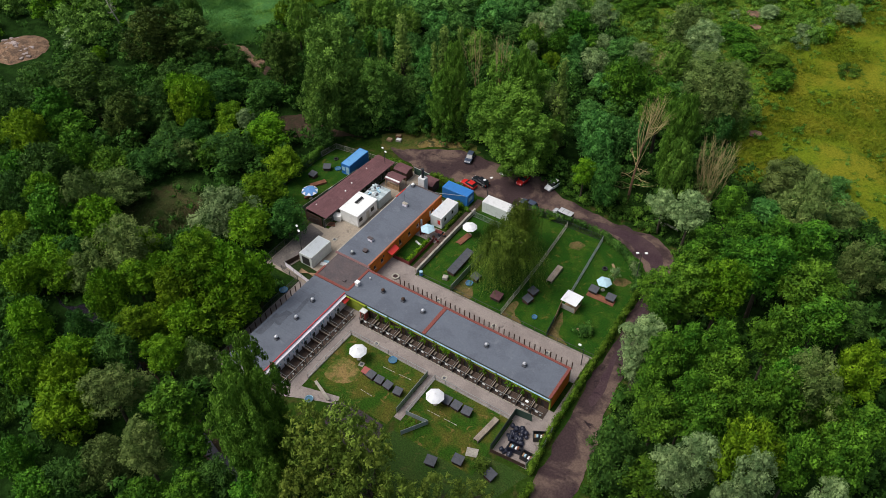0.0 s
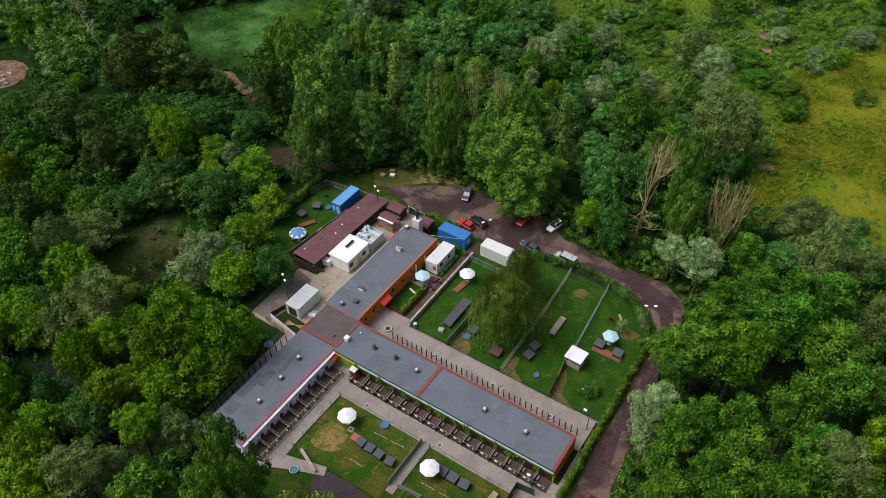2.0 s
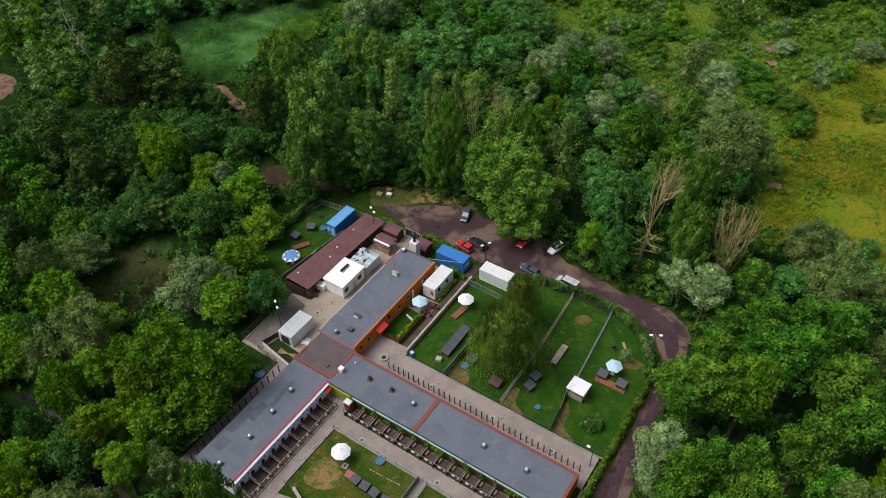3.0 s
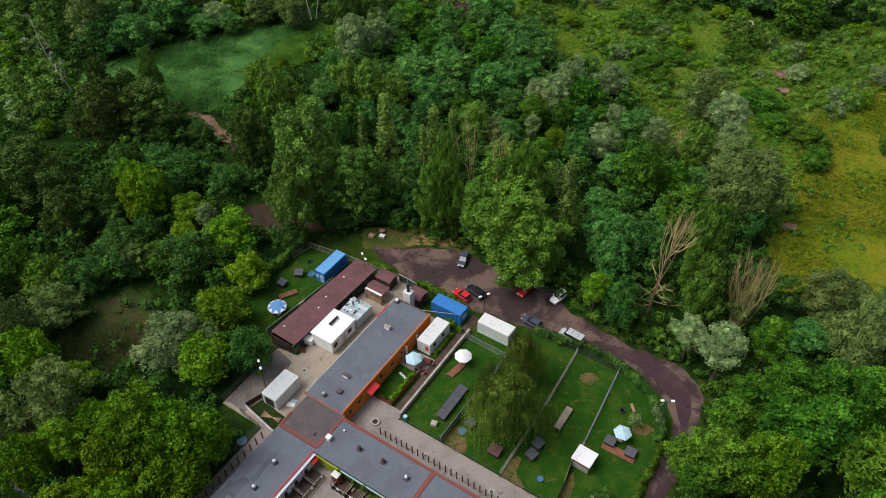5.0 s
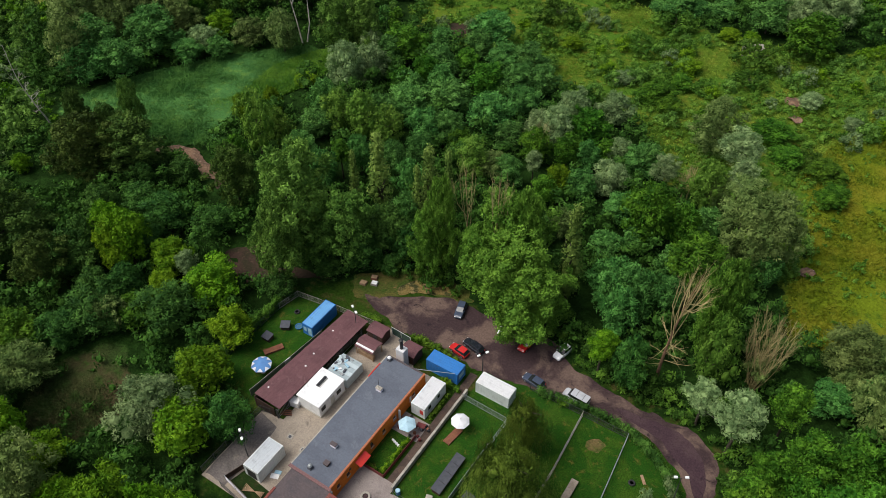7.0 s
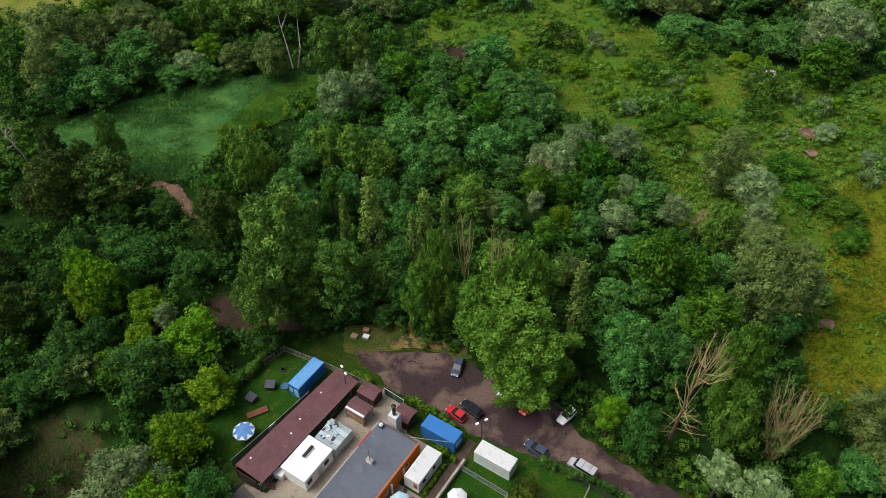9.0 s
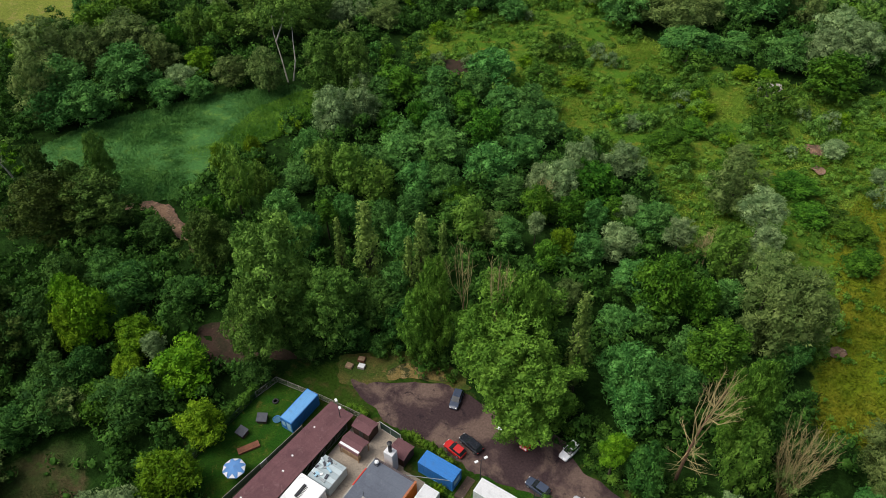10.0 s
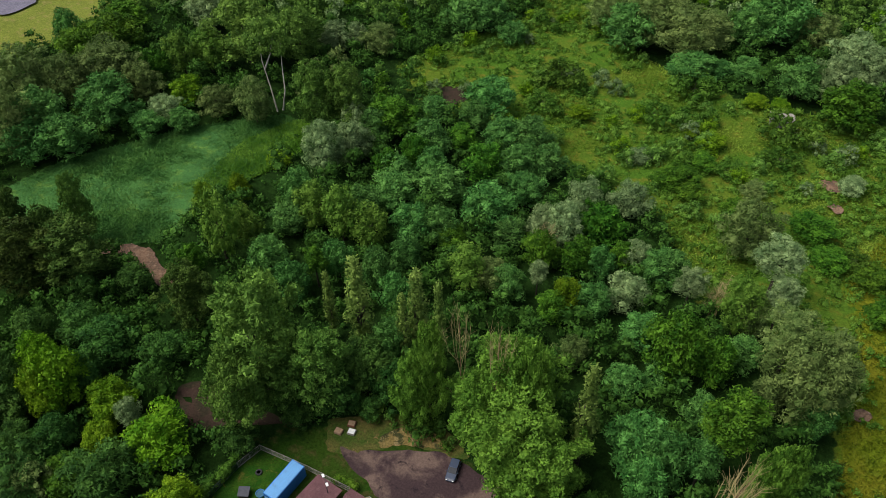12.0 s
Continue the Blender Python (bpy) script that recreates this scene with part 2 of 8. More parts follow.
class Shape:
    """Collects boxes, tubes and sheets into one mesh."""

    def __init__(self):
        self.v, self.f = [], []

    def add(self, verts, faces, m=None):
        n = len(self.v)
        self.v += [tuple(m @ Vector(p)) if m else tuple(p) for p in verts]
        self.f += [tuple(n + i for i in f) for f in faces]
        return self

    def box(self, x0, x1, y0, y1, z0, z1, m=None):
        p = [(x, y, z) for z in (z0, z1) for x, y in ((x0, y0), (x1, y0), (x1, y1), (x0, y1))]
        return self.add(p, [(3, 2, 1, 0), (4, 5, 6, 7), (0, 1, 5, 4), (1, 2, 6, 5), (2, 3, 7, 6), (3, 0, 4, 7)], m)

    def soft_box(self, x0, x1, y0, y1, z0, z1, c, m=None):
        """A box with its top and upright edges chamfered by c."""
        ring = lambda d: [(x0 + d, y0), (x1 - d, y0), (x1, y0 + d), (x1, y1 - d), (x1 - d, y1), (x0 + d, y1), (x0, y1 - d), (x0, y0 + d)]
        inner = [(x0 + c, y0 + c), (x1 - c, y0 + c), (x1 - c, y0 + c), (x1 - c, y1 - c), (x1 - c, y1 - c), (x0 + c, y1 - c), (x0 + c, y1 - c), (x0 + c, y0 + c)]
        p = [(*a, z0) for a in ring(c)] + [(*a, z1 - c) for a in ring(c)] + [(*inner[i], z1) for i in (0, 1, 3, 5)]
        f = [tuple(range(7, -1, -1))] + [(i, (i + 1) % 8, 8 + (i + 1) % 8, 8 + i) for i in range(8)]
        f += [(8, 9, 17, 16), (9, 10, 17), (10, 11, 18, 17), (11, 12, 18), (12, 13, 19, 18), (13, 14, 19), (14, 15, 16, 19), (15, 8, 16), (16, 17, 18, 19)]
        return self.add(p, f, m)

    def tube(self, a, b, r0, r1=None, n=6, caps=True):
        a, b = Vector(a), Vector(b)
        r1 = r0 if r1 is None else r1
        d = (b - a).normalized()
        u = d.orthogonal().normalized()
        w = d.cross(u)
        p = [tuple(c + (u * math.cos(k * math.tau / n) + w * math.sin(k * math.tau / n)) * r) for c, r in ((a, r0), (b, r1)) for k in range(n)]
        f = [(k, (k + 1) % n, n + (k + 1) % n, n + k) for k in range(n)]
        if caps:
            f += [tuple(range(n - 1, -1, -1)), tuple(range(n, 2 * n))]
        return self.add(p, f)

    def loft(self, rings, caps=True):
        n = len(rings[0])
        p = [q for r in rings for q in r]
        f = [(i * n + k, i * n + (k + 1) % n, (i + 1) * n + (k + 1) % n, (i + 1) * n + k) for i in range(len(rings) - 1) for k in range(n)]
        if caps:
            f += [tuple(range(n - 1, -1, -1)), tuple(range((len(rings) - 1) * n, len(rings) * n))]
        return self.add(p, f)

    def mesh(self, name):
        me = bpy.data.meshes.new(name)
        me.from_pydata(self.v, [], self.f)
        me.update()
        return me


def part(name, shape, mat, parent=None, label="", kind=""):
    me = shape.mesh(name) if isinstance(shape, Shape) else shape
    if not me.materials:
        me.materials.append(mat)
    ob = new(name, me)
    if parent:
        ob.parent = parent
    return tagged(ob, label, kind=kind)


def thing(name, label, category, at=(0, 0, 0), turn=0.0, group=""):
    ob = new(name)
    ob.empty_display_size = 0.2
    ob.matrix_basis = pose(*at, 0, 0, turn)
    return tagged(ob, label, category, group)


def box(*size):
    return Shape().box(*size)


def setting(name, shape, mat, label, category=""):
    return tagged(part(name, shape, mat), label, category or name.split("_")[0], kind="structure")


def inside(points, xs, ys):
    """Which of the places lie inside the polygon, and how far each one is from its edge."""
    p = np.array(points, float)
    r = np.roll(p, -1, 0)
    hit, far = np.zeros(xs.shape, bool), np.full(xs.shape, 1e9)
    for (ax, ay), (bx, by) in zip(p, r):
        cross = ((ay > ys) != (by > ys)) & (xs < (bx - ax) * (ys - ay) / (by - ay + 1e-12) + ax)
        hit ^= cross
        k = np.clip(((xs - ax) * (bx - ax) + (ys - ay) * (by - ay)) / ((bx - ax) ** 2 + (by - ay) ** 2), 0, 1)
        far = np.minimum(far, np.hypot(xs - ax - k * (bx - ax), ys - ay - k * (by - ay)))
    return hit, far


def sheet(points, z, jitter=0.35, steps=8, thick=0.0, smooth=True):
    """A flat patch of ground with a wandering outline."""
    n, out = len(points), []
    for i in range(n):
        a, b, c, d = (Vector(points[(i + k - 1) % n]) for k in range(4))
        for s in range(steps):
            t = s / steps
            p = 0.5 * (2 * b + (c - a) * t + (2 * a - 5 * b + 4 * c - d) * t * t + (3 * b - a - 3 * c + d) * t ** 3) if smooth else b.lerp(c, t)
            j = noise.noise_vector((p.x * 0.35, p.y * 0.35, z)) * jitter + noise.noise_vector((p.x * 1.3, p.y * 1.3, 5)) * jitter * 0.5
            out.append((p.x + j.x, p.y + j.y, z))
    s = Shape()
    s.v, s.f = out, [tuple(range(len(out)))]
    return s


def triangles(name, corners, mat):
    """A mesh of loose triangles from an array of n x 3 x 3 corners."""
    n = len(corners)
    me = bpy.data.meshes.new(name)
    me.vertices.add(3 * n)
    me.vertices.foreach_set("co", np.ascontiguousarray(corners, np.float32).ravel())
    me.loops.add(3 * n)
    me.loops.foreach_set("vertex_index", np.arange(3 * n, dtype=np.int32))
    me.polygons.add(n)
    me.polygons.foreach_set("loop_start", np.arange(0, 3 * n, 3, dtype=np.int32))
    me.update(calc_edges=True)
    me.materials.append(mat)
    return me


def leaves(rng, centres, normals, size, droop=0.0, shape=0.5, spray=0.75):
    """Leaf sprays as small pointed triangles, one at each centre, that lie along the skin they grow on and lift off it by spray."""
    n = len(centres)
    out = normals / (np.linalg.norm(normals, axis=1, keepdims=True) + 1e-9)
    t = rng.normal(0, 0.75, (n, 3)) + out * spray
    t[:, 2] += 0.25 - droop
    t /= np.linalg.norm(t, axis=1, keepdims=True) + 1e-9
    nm = out + rng.normal(0, 0.27, (n, 3)) + (0, 0, 0.25)
    nm -= t * (t * nm).sum(1, keepdims=True)
    nm /= np.linalg.norm(nm, axis=1, keepdims=True) + 1e-9
    b = np.cross(nm, t)
    s = (size * rng.uniform(0.6, 1.35, n))[:, None]
    return np.stack([centres + t * s * 1.15, centres - t * s * 0.5 + b * s * shape, centres - t * s * 0.5 - b * s * shape], 1)


def ball(rounds):
    """The corners of a subdivided icosahedron's faces, on the unit sphere."""
    g = (1 + 5 ** 0.5) / 2
    v = np.array([(-1, g, 0), (1, g, 0), (-1, -g, 0), (1, -g, 0), (0, -1, g), (0, 1, g), (0, -1, -g), (0, 1, -g), (g, 0, -1), (g, 0, 1), (-g, 0, -1), (-g, 0, 1)]) / math.hypot(1, g)
    near = np.linalg.norm(v[:, None] - v[None], axis=2) < 1.1
    f = [(i, j, k) for i in range(12) for j in range(i + 1, 12) for k in range(j + 1, 12) if near[i, j] and near[j, k] and near[i, k]]
    t = np.array([(v[i], v[j], v[k]) if np.dot(np.cross(v[j] - v[i], v[k] - v[i]), v[i]) > 0 else (v[i], v[k], v[j]) for i, j, k in f])
    for _ in range(rounds):
        a, b, c = t[:, 0], t[:, 1], t[:, 2]
        ab, bc, ca = ((p + q) / np.linalg.norm(p + q, axis=1, keepdims=True) for p, q in ((a, b), (b, c), (c, a)))
        t = np.concatenate([np.stack(x, 1) for x in ((a, ab, ca), (ab, b, bc), (ca, bc, c), (ab, bc, ca))])
    return t


CORES = {0: ball(0), 1: ball(1)}


def sphere_dirs(rng, n, down=-1.0):
    z = rng.uniform(down, 1, n)
    a = rng.uniform(0, math.tau, n)
    r = np.sqrt(np.maximum(0, 1 - z * z))
    return np.stack([r * np.cos(a), r * np.sin(a), z], 1)


def lobes_of_leaves(rng, lobes, per_area, size, droop=0.0, rounds=1, spray=0.35, shape=0.5, knobs=9, depth=0.24, down=-0.45, cull=False):
    """Boughs of foliage: rows of x, y, z, radius, height ratio. Each bough swells into knobs; sprays of leaves cover a dense leafy heart."""
    out = []
    core = CORES[rounds]
    every = np.array(lobes, float).reshape(-1, 5)
    floor, reach = (every[:, 2].min(), np.ptp(every[:, 2]) + 0.1) if len(every) else (0.0, 1.0)
    for i, (x, y, z, r, k) in enumerate(lobes):
        n = max(8, int(per_area * 8.6 * r * r * (min(1.0, 0.45 + 0.9 * max(0.0, z - floor) / reach) if cull else 1.0)))
        d = sphere_dirs(rng, n, down)
        tips = sphere_dirs(rng, knobs, -0.3)

        def swell(q):
            near = q @ tips.T
            return 1 - depth + depth * 1.25 * np.exp((near.max(-1) - 1) * 9.0)
        rad = r * swell(d) * (1 - 0.16 * rng.uniform(0, 1, n) ** 2)
        foot = np.array((x, y, z))
        knob = tips[(d @ tips.T).argmax(1)]
        skin = d * rad[:, None]
        spot, way = foot + skin * (1, 1, k), skin - knob * r * 0.62 + d * r * 0.12
        if cull:
            gap = (spot[:, None, :] - every[None, :, :3]) / (1, 1, 1)
            gap[:, :, 2] /= every[None, :, 4]
            deep = np.linalg.norm(gap, axis=2) < every[None, :, 3] * 0.72
            deep[:, i] = False
            free = ~deep.any(1)
            spot, way = spot[free], way[free]
        if len(spot):
            out.append(leaves(rng, spot, way, size, droop, shape, spray))
        out.append(foot + core * (r * 0.56 * swell(core))[..., None] * (1, 1, k))
    return np.concatenate(out)


# ---- the ground ----
MEADOW = ((46, 74), (43, 86), (44, 97), (41, 109), (35, 121), (39, 135), (47, 160), (60, 190), (110, 230), (170, 200), (170, 70), (104, 70), (86, 72), (72, 74), (58, 76))
SHRUBLAND = ((-80, 139), (-62, 129), (-40, 128), (-25, 124), (0, 121), (12, 104), (28, 100), (38, 84), (44, 88), (40, 118), (45, 135), (52, 165), (46, 190), (30, 176), (0, 170), (-30, 178), (-50, 210), (-66, 205), (-64, 180))
REEDS = ((-122, 52), (-120, 65), (-114, 77), (-105, 91), (-96, 101), (-90, 107), (-84, 107), (-80, 97), (-79, 88), (-81, 79), (-84, 71), (-79, 62), (-89, 53), (-96, 47), (-106, 44))
GRASS_STRIP = ((-91, 72), (-88.5, 80), (-90.5, 94), (-87, 104), (-84, 108.5), (-78, 107), (-76, 99), (-78, 88), (-81, 80), (-84, 72))
SCRUB = ((-52.1, -8.6), (-55.9, -1.0), (-53.7, 5.3), (-49.8, 10.6), (-44.3, 8.1), (-38.3, 0.1), (-40.5, -5.7), (-45.1, -9.5))
COMPOUND = ((-13, -25), (-12, -1), (-19, -1), (-20, 13), (-34, 14), (-33, 37), (-23, 46), (-8, 49.5), (8, 50), (17, 48.6), (30, 47.4), (40.5, 47.4), (45.2, 44), (47, 37), (47.6, 10), (54, -10), (57, -28), (44, -28), (20, -26))
FAR_FIELD = ((-170, 85), (-195, 80), (-260, 110), (-240, 170), (-190, 150), (-165, 110))
SEEN = ((-30, -110), (-80, -60), (-170, 25), (-215, 105), (20, 262), (75, 200), (150, 90), (112, 0), (100, -70), (60, -120), (10, -125))


def spaced(lo, hi, step, reach):
    """Coordinates at even steps from lo to hi, and ever wider ones out to reach on both sides."""
    mid = list(np.arange(lo, hi + 0.1, step))
    out, d = [], step
    while d < reach:
        d *= 1.6
        out.append(d)
    return np.array([lo - d for d in reversed(out)] + mid + [hi + d for d in out])


def ground_mesh():
    xs, ys = spaced(-240, 180, 3.0, 2500), spaced(-90, 280, 3.0, 2500)
    gx, gy = np.meshgrid(xs, ys)
    gz = np.array([noise.noise((x * 0.05, y * 0.05, 1)) * 0.9 + noise.noise((x * 0.21, y * 0.21, 7)) * 0.35 for x, y in zip(gx.ravel(), gy.ravel())]).reshape(gx.shape)
    hit, far = inside(COMPOUND, gx, gy)
    gz *= np.where(hit, 0.0, np.clip((far - 3) / 8, 0, 1))
    h, w = gx.shape
    i = np.arange(h * w).reshape(h, w)
    me = bpy.data.meshes.new("ground")
    me.from_pydata(np.stack([gx, gy, gz], -1).reshape(-1, 3).tolist(), [], np.stack([i[:-1, :-1], i[:-1, 1:], i[1:, 1:], i[1:, :-1]], -1).reshape(-1, 4).tolist())
    for name, area, soft in (("meadow", MEADOW, 5.0), ("shrubland", SHRUBLAND, 6.0), ("reeds", REEDS, 3.0), ("scrub", SCRUB, 3.0), ("field", FAR_FIELD, 6.0), ("grassy", COMPOUND, 7.0)):
        hit, far = inside(area, gx, gy)
        v = np.clip(0.5 + np.where(hit, far, -far) / (2 * soft), 0, 1)
        at = me.attributes.new(name, "FLOAT", "POINT")
        at.data.foreach_set("value", v.astype(np.float32).ravel())
    me.polygons.foreach_set("use_smooth", np.ones(len(me.polygons), bool))
    return me


def ground_surface():
    m, nodes, links, b = material("ground_cover", 0.95, 0.0, 0.02)
    broad, mid, fine = noise_of(nodes, links, 0.06, 4, 0.6), noise_of(nodes, links, 0.4, 5, 0.65), noise_of(nodes, links, 2.2, 5, 0.7)
    col = mix_colour(nodes, links, ramp(nodes, links, mid, 0.42, 0.62), (0.010, 0.026, 0.005), (0.017, 0.045, 0.008))
    for name, one, two, three in (
        ("grassy", (0.019, 0.050, 0.006), (0.030, 0.060, 0.008), (0.060, 0.058, 0.017)),
        ("scrub", (0.036, 0.062, 0.016), (0.068, 0.054, 0.026), (0.034, 0.074, 0.014)),
        ("reeds", (0.055, 0.15, 0.04), (0.07, 0.18, 0.045), (0.11, 0.21, 0.04)),
        ("shrubland", (0.062, 0.140, 0.014), (0.095, 0.150, 0.016), (0.140, 0.150, 0.020)),
        ("meadow", (0.118, 0.160, 0.010), (0.165, 0.168, 0.014), (0.062, 0.110, 0.010)),
        ("field", (0.17, 0.20, 0.035), (0.14, 0.17, 0.03), (0.22, 0.20, 0.06)),
    ):
        at = nodes.new("ShaderNodeAttribute")
        at.attribute_name = name
        zone = mix_colour(nodes, links, ramp(nodes, links, broad, 0.42, 0.6), one, two)
        zone = mix_colour(nodes, links, ramp(nodes, links, mid, 0.5, 0.68), zone, three)
        edge = nodes.new("ShaderNodeMath")
        edge.operation = "MULTIPLY_ADD"
        links.new(mid, edge.inputs[0])
        edge.inputs[1].default_value = 0.9
        links.new(at.outputs["Fac"], edge.inputs[2])
        col = mix_colour(nodes, links, ramp(nodes, links, edge.outputs[0], 0.85, 1.05), col, zone)
    tone = nodes.new("ShaderNodeMapRange")
    tone.inputs["From Min"].default_value, tone.inputs["From Max"].default_value = 0.3, 0.7
    tone.inputs["To Min"].default_value, tone.inputs["To Max"].default_value = 0.6, 1.35
    links.new(fine, tone.inputs["Value"])
    comb = nodes.new("ShaderNodeCombineColor")
    for i in range(3):
        links.new(tone.outputs[0], comb.inputs[i])
    links.new(mix_colour(nodes, links, 1.0, col, comb.outputs[0], "MULTIPLY"), b.inputs["Base Color"])
    bump(nodes, links, b, fine, 1.0, 0.25)
    return m


setting("ground", ground_mesh(), ground_surface(), "uneven grassy ground with dark leaf litter under the trees")
LOT = ((-21.2, 42.0), (-18.2, 44.0), (-13.5, 46.8), (-8, 50), (0, 50.5), (8, 51), (13.5, 51), (17, 48.4), (24, 47.2), (30, 46.6), (35.6, 46.8), (40.2, 46.9), (44.2, 43.6), (45.8, 38.5), (46.2, 27), (47.6, 14), (48.3, 8), (50.2, -4), (51.6, -14), (53, -28), (55, -44),
       (48.5, -44), (46.9, -26), (45.3, -14), (44.4, -4), (43.9, 8), (43.7, 14), (43.4, 25), (43, 33), (41, 38), (34.5, 41.8), (26, 42.6), (16, 41), (10, 39.6), (5.8, 39.2), (3, 38.9), (-2, 39.6), (-5, 39.9), (-8, 39.2), (-12, 38.9), (-15, 40.0))
setting("road", sheet(LOT, 0.05, 0.7), DIRT, "dark dirt road and car park with ruts and puddle stains", "road")
setting("damp_road", sheet(((27.5, 44.6), (33, 45.4), (38.6, 45.4), (42.6, 42.4), (44.4, 37.6), (45.0, 28), (45.8, 16), (46.6, 6), (45.4, 5), (44.9, 14), (44.6, 25), (44.2, 33), (42.0, 38.6), (36, 42.4), (31, 43.4)), 0.056, 0.5), surface("dark_dirt", (0.050, 0.029, 0.035), (0.068, 0.042, 0.045), (0.030, 0.018, 0.023), scale=0.3, fine=4, spread=0.5, relief=0.8, depth=0.04), "darker purple-brown stretch of the dirt road", "road")
setting("stream", sheet(((-47, -25.6), (-41, -25.8), (-36, -26.2), (-18.4, -30), (-5.3, -32.4), (7.5, -34.6), (14, -35), (14, -36.8), (7.5, -36.6), (-5.3, -34.2), (-18.4, -31.8), (-36, -28), (-41, -28), (-47, -27.6)), 0.25, 0.5), plain("dark_water", (0.016, 0.014, 0.020), rough=0.12, spec=0.5), "narrow dark ditch of still water in the wood", "water")
setting("far_road", sheet(((-194, 101), (-190, 109.5), (-193, 114), (-210, 125), (-225, 112)), 0.9, 0.5), surface("far_asphalt", (0.17, 0.16, 0.20), (0.14, 0.13, 0.165), scale=0.2, fine=2), "grey asphalt car park beyond a yellow field", "road")
setting("road_verge", sheet(((-22, 41), (-26, 45), (-23, 48.5), (-20, 51), (-13.7, 53.6), (-6, 53.6), (-4, 51), (-12, 49), (-15, 46.5), (-18, 44)), 0.03, 0.9), surface("dry_verge", (0.038, 0.066, 0.010), (0.085, 0.080, 0.020), (0.17, 0.105, 0.045), scale=0.3, fine=3, spread=0.8), "rough grass with dry yellow spots beside the car park", "verge")
TRACKS = (
    ("bare_patch", ((-29.0, 42.4), (-36.1, 41.2), (-41.9, 40.3), (-45.7, 41.7), (-49.4, 40.9), (-51.3, 37.8), (-49.4, 35.0), (-45.6, 33.6), (-43.0, 32.3), (-40.3, 34.3), (-36.8, 37.7), (-31, 41))),
    ("bare_track", ((-71.1, 53.3), (-69.6, 54.4), (-60.6, 49.6), (-56.4, 46.4), (-58.7, 44.6), (-64.4, 48.4))),
    ("bare_heap", ((-88.0, 51.0), (-86.8, 54.6), (-84.0, 56.8), (-79.6, 57.2), (-76.0, 55.4), (-71.6, 54.6), (-69.4, 51.8), (-72.6, 51.6), (-76.4, 53.0), (-80.4, 52.0), (-84.4, 53.2))),
    ("bare_clearing", ((-66, 136), (-60, 139), (-56, 136), (-58, 131), (-64, 131))),
    ("bare_spot", ((43.4, 91.6), (44.4, 93.0), (45.8, 92.2), (45.4, 90.4), (44.0, 90.2))),
    ("bare_dip", ((24, 147), (25.5, 150), (29, 149.4), (28.6, 146.4))),
    ("bare_edge", ((27.6, 140.6), (28.8, 142.4), (30.8, 141.4), (30, 139.6))),
    ("bare_strip", ((-41, -25), (-18, -29.2), (10, -34), (10, -37), (-18, -32.6), (-41, -28.6))),
)
setting("dry_verge", sheet(((-15.8, 46.2), (-16.6, 48.6), (-14.5, 51.2), (-11, 52.6), (-7.6, 51.4), (-9.6, 50.2), (-12.6, 48.4)), 0.09, 0.7), surface("dry_grass_and_ash", (0.165, 0.120, 0.040), (0.036, 0.040, 0.014), (0.25, 0.19, 0.095), lo=0.48, hi=0.6, scale=0.6, fine=3, spread=0.8), "dry straw-coloured grass with ash beside the car park", "verge")
PALE_SOIL = surface("pale_rubbly_soil", (0.22, 0.135, 0.085), (0.10, 0.066, 0.046), (0.36, 0.26, 0.18), scale=0.5, fine=3, spread=0.8, relief=0.9, depth=0.15)
for name, points in TRACKS:
    setting(name, sheet(points, 0.3 if name == "bare_heap" or points[0][1] > 60 else 0.12 if points[0][0] < -55 else 0.08, 0.7), PALE_SOIL if name in ("bare_heap", "bare_dip", "bare_spot", "bare_edge") else SOIL, "reddish brown bare earth patch among the plants", "soil")

# ---- paved and planted ground of the compound ----


def flat(name, points, z, mat, label, category, jitter=0.0):
    return setting(name, sheet(points, z, min(jitter, 0.45) if jitter > 0.3 else jitter, 8 if jitter else 1, smooth=jitter > 0.5), mat, label, category)


def rect(x0, x1, y0, y1):
    return ((x0, y0), (x1, y0), (x1, y1), (x0, y1))


flat("lawn_north", rect(6.3, 42.2, 12.9, 40.8), 0.03, LAWN, "mown green lawn of the exercise pens with dry spots", "lawn", 0.15)
flat("lawn_south", rect(5.0, 21.0, -16.2, -4.8), 0.03, WORN_LAWN, "worn lawn with brown bare patches", "lawn", 0.15)
flat("lawn_middle", rect(22.5, 36.8, -16.5, -4.8), 0.03, WORN_LAWN, "worn lawn with yellowed grass", "lawn", 0.15)
flat("lawn_west", rect(-32.2, -22.4, 14.6, 36.4), 0.03, LAWN, "shaded green lawn beside the long shed", "lawn", 0.2)
flat("lawn_garden", rect(0.0, 3.6, 14.4, 22.0), 0.035, LAWN, "small green garden beside the orange wall", "lawn", 0.05)
# grass colour darkened to hold the shade of the ash trees
flat("lawn_low", ((22, -28), (37, -28), (44, -12), (36.5, -12.5), (22, -16.8)), 0.02, surface("tree_shade_grass", (0.026, 0.056, 0.009), (0.036, 0.062, 0.011), (0.060, 0.066, 0.018), scale=0.3, fine=4, spread=0.9), "rough green grass darkened for the shade of the ash trees", "lawn", 0.4)
flat("pavement_south", rect(0, 41.8, -4.8, 0), 0.05, PAVING, "worn concrete path in front of the kennels", "pavement", 0.06)
flat("pavement_west", rect(0, 5.0, -19.5, -4.8), 0.05, PAVING, "worn concrete path in front of the kennels", "pavement", 0.06)
flat("pavement_corner", ((1, -22.5), (8, -19.2), (12.2, -17.6), (11.6, -16.2), (5, -18), (5, -19.5), (0, -19.5)), 0.055, PAVING, "worn concrete path around the lawn's corner", "pavement", 0.1)
flat("pavement_north", rect(5.9, 42.2, 6.8, 12.9), 0.05, PAVING, "worn concrete path behind the kennels", "pavement", 0.06)
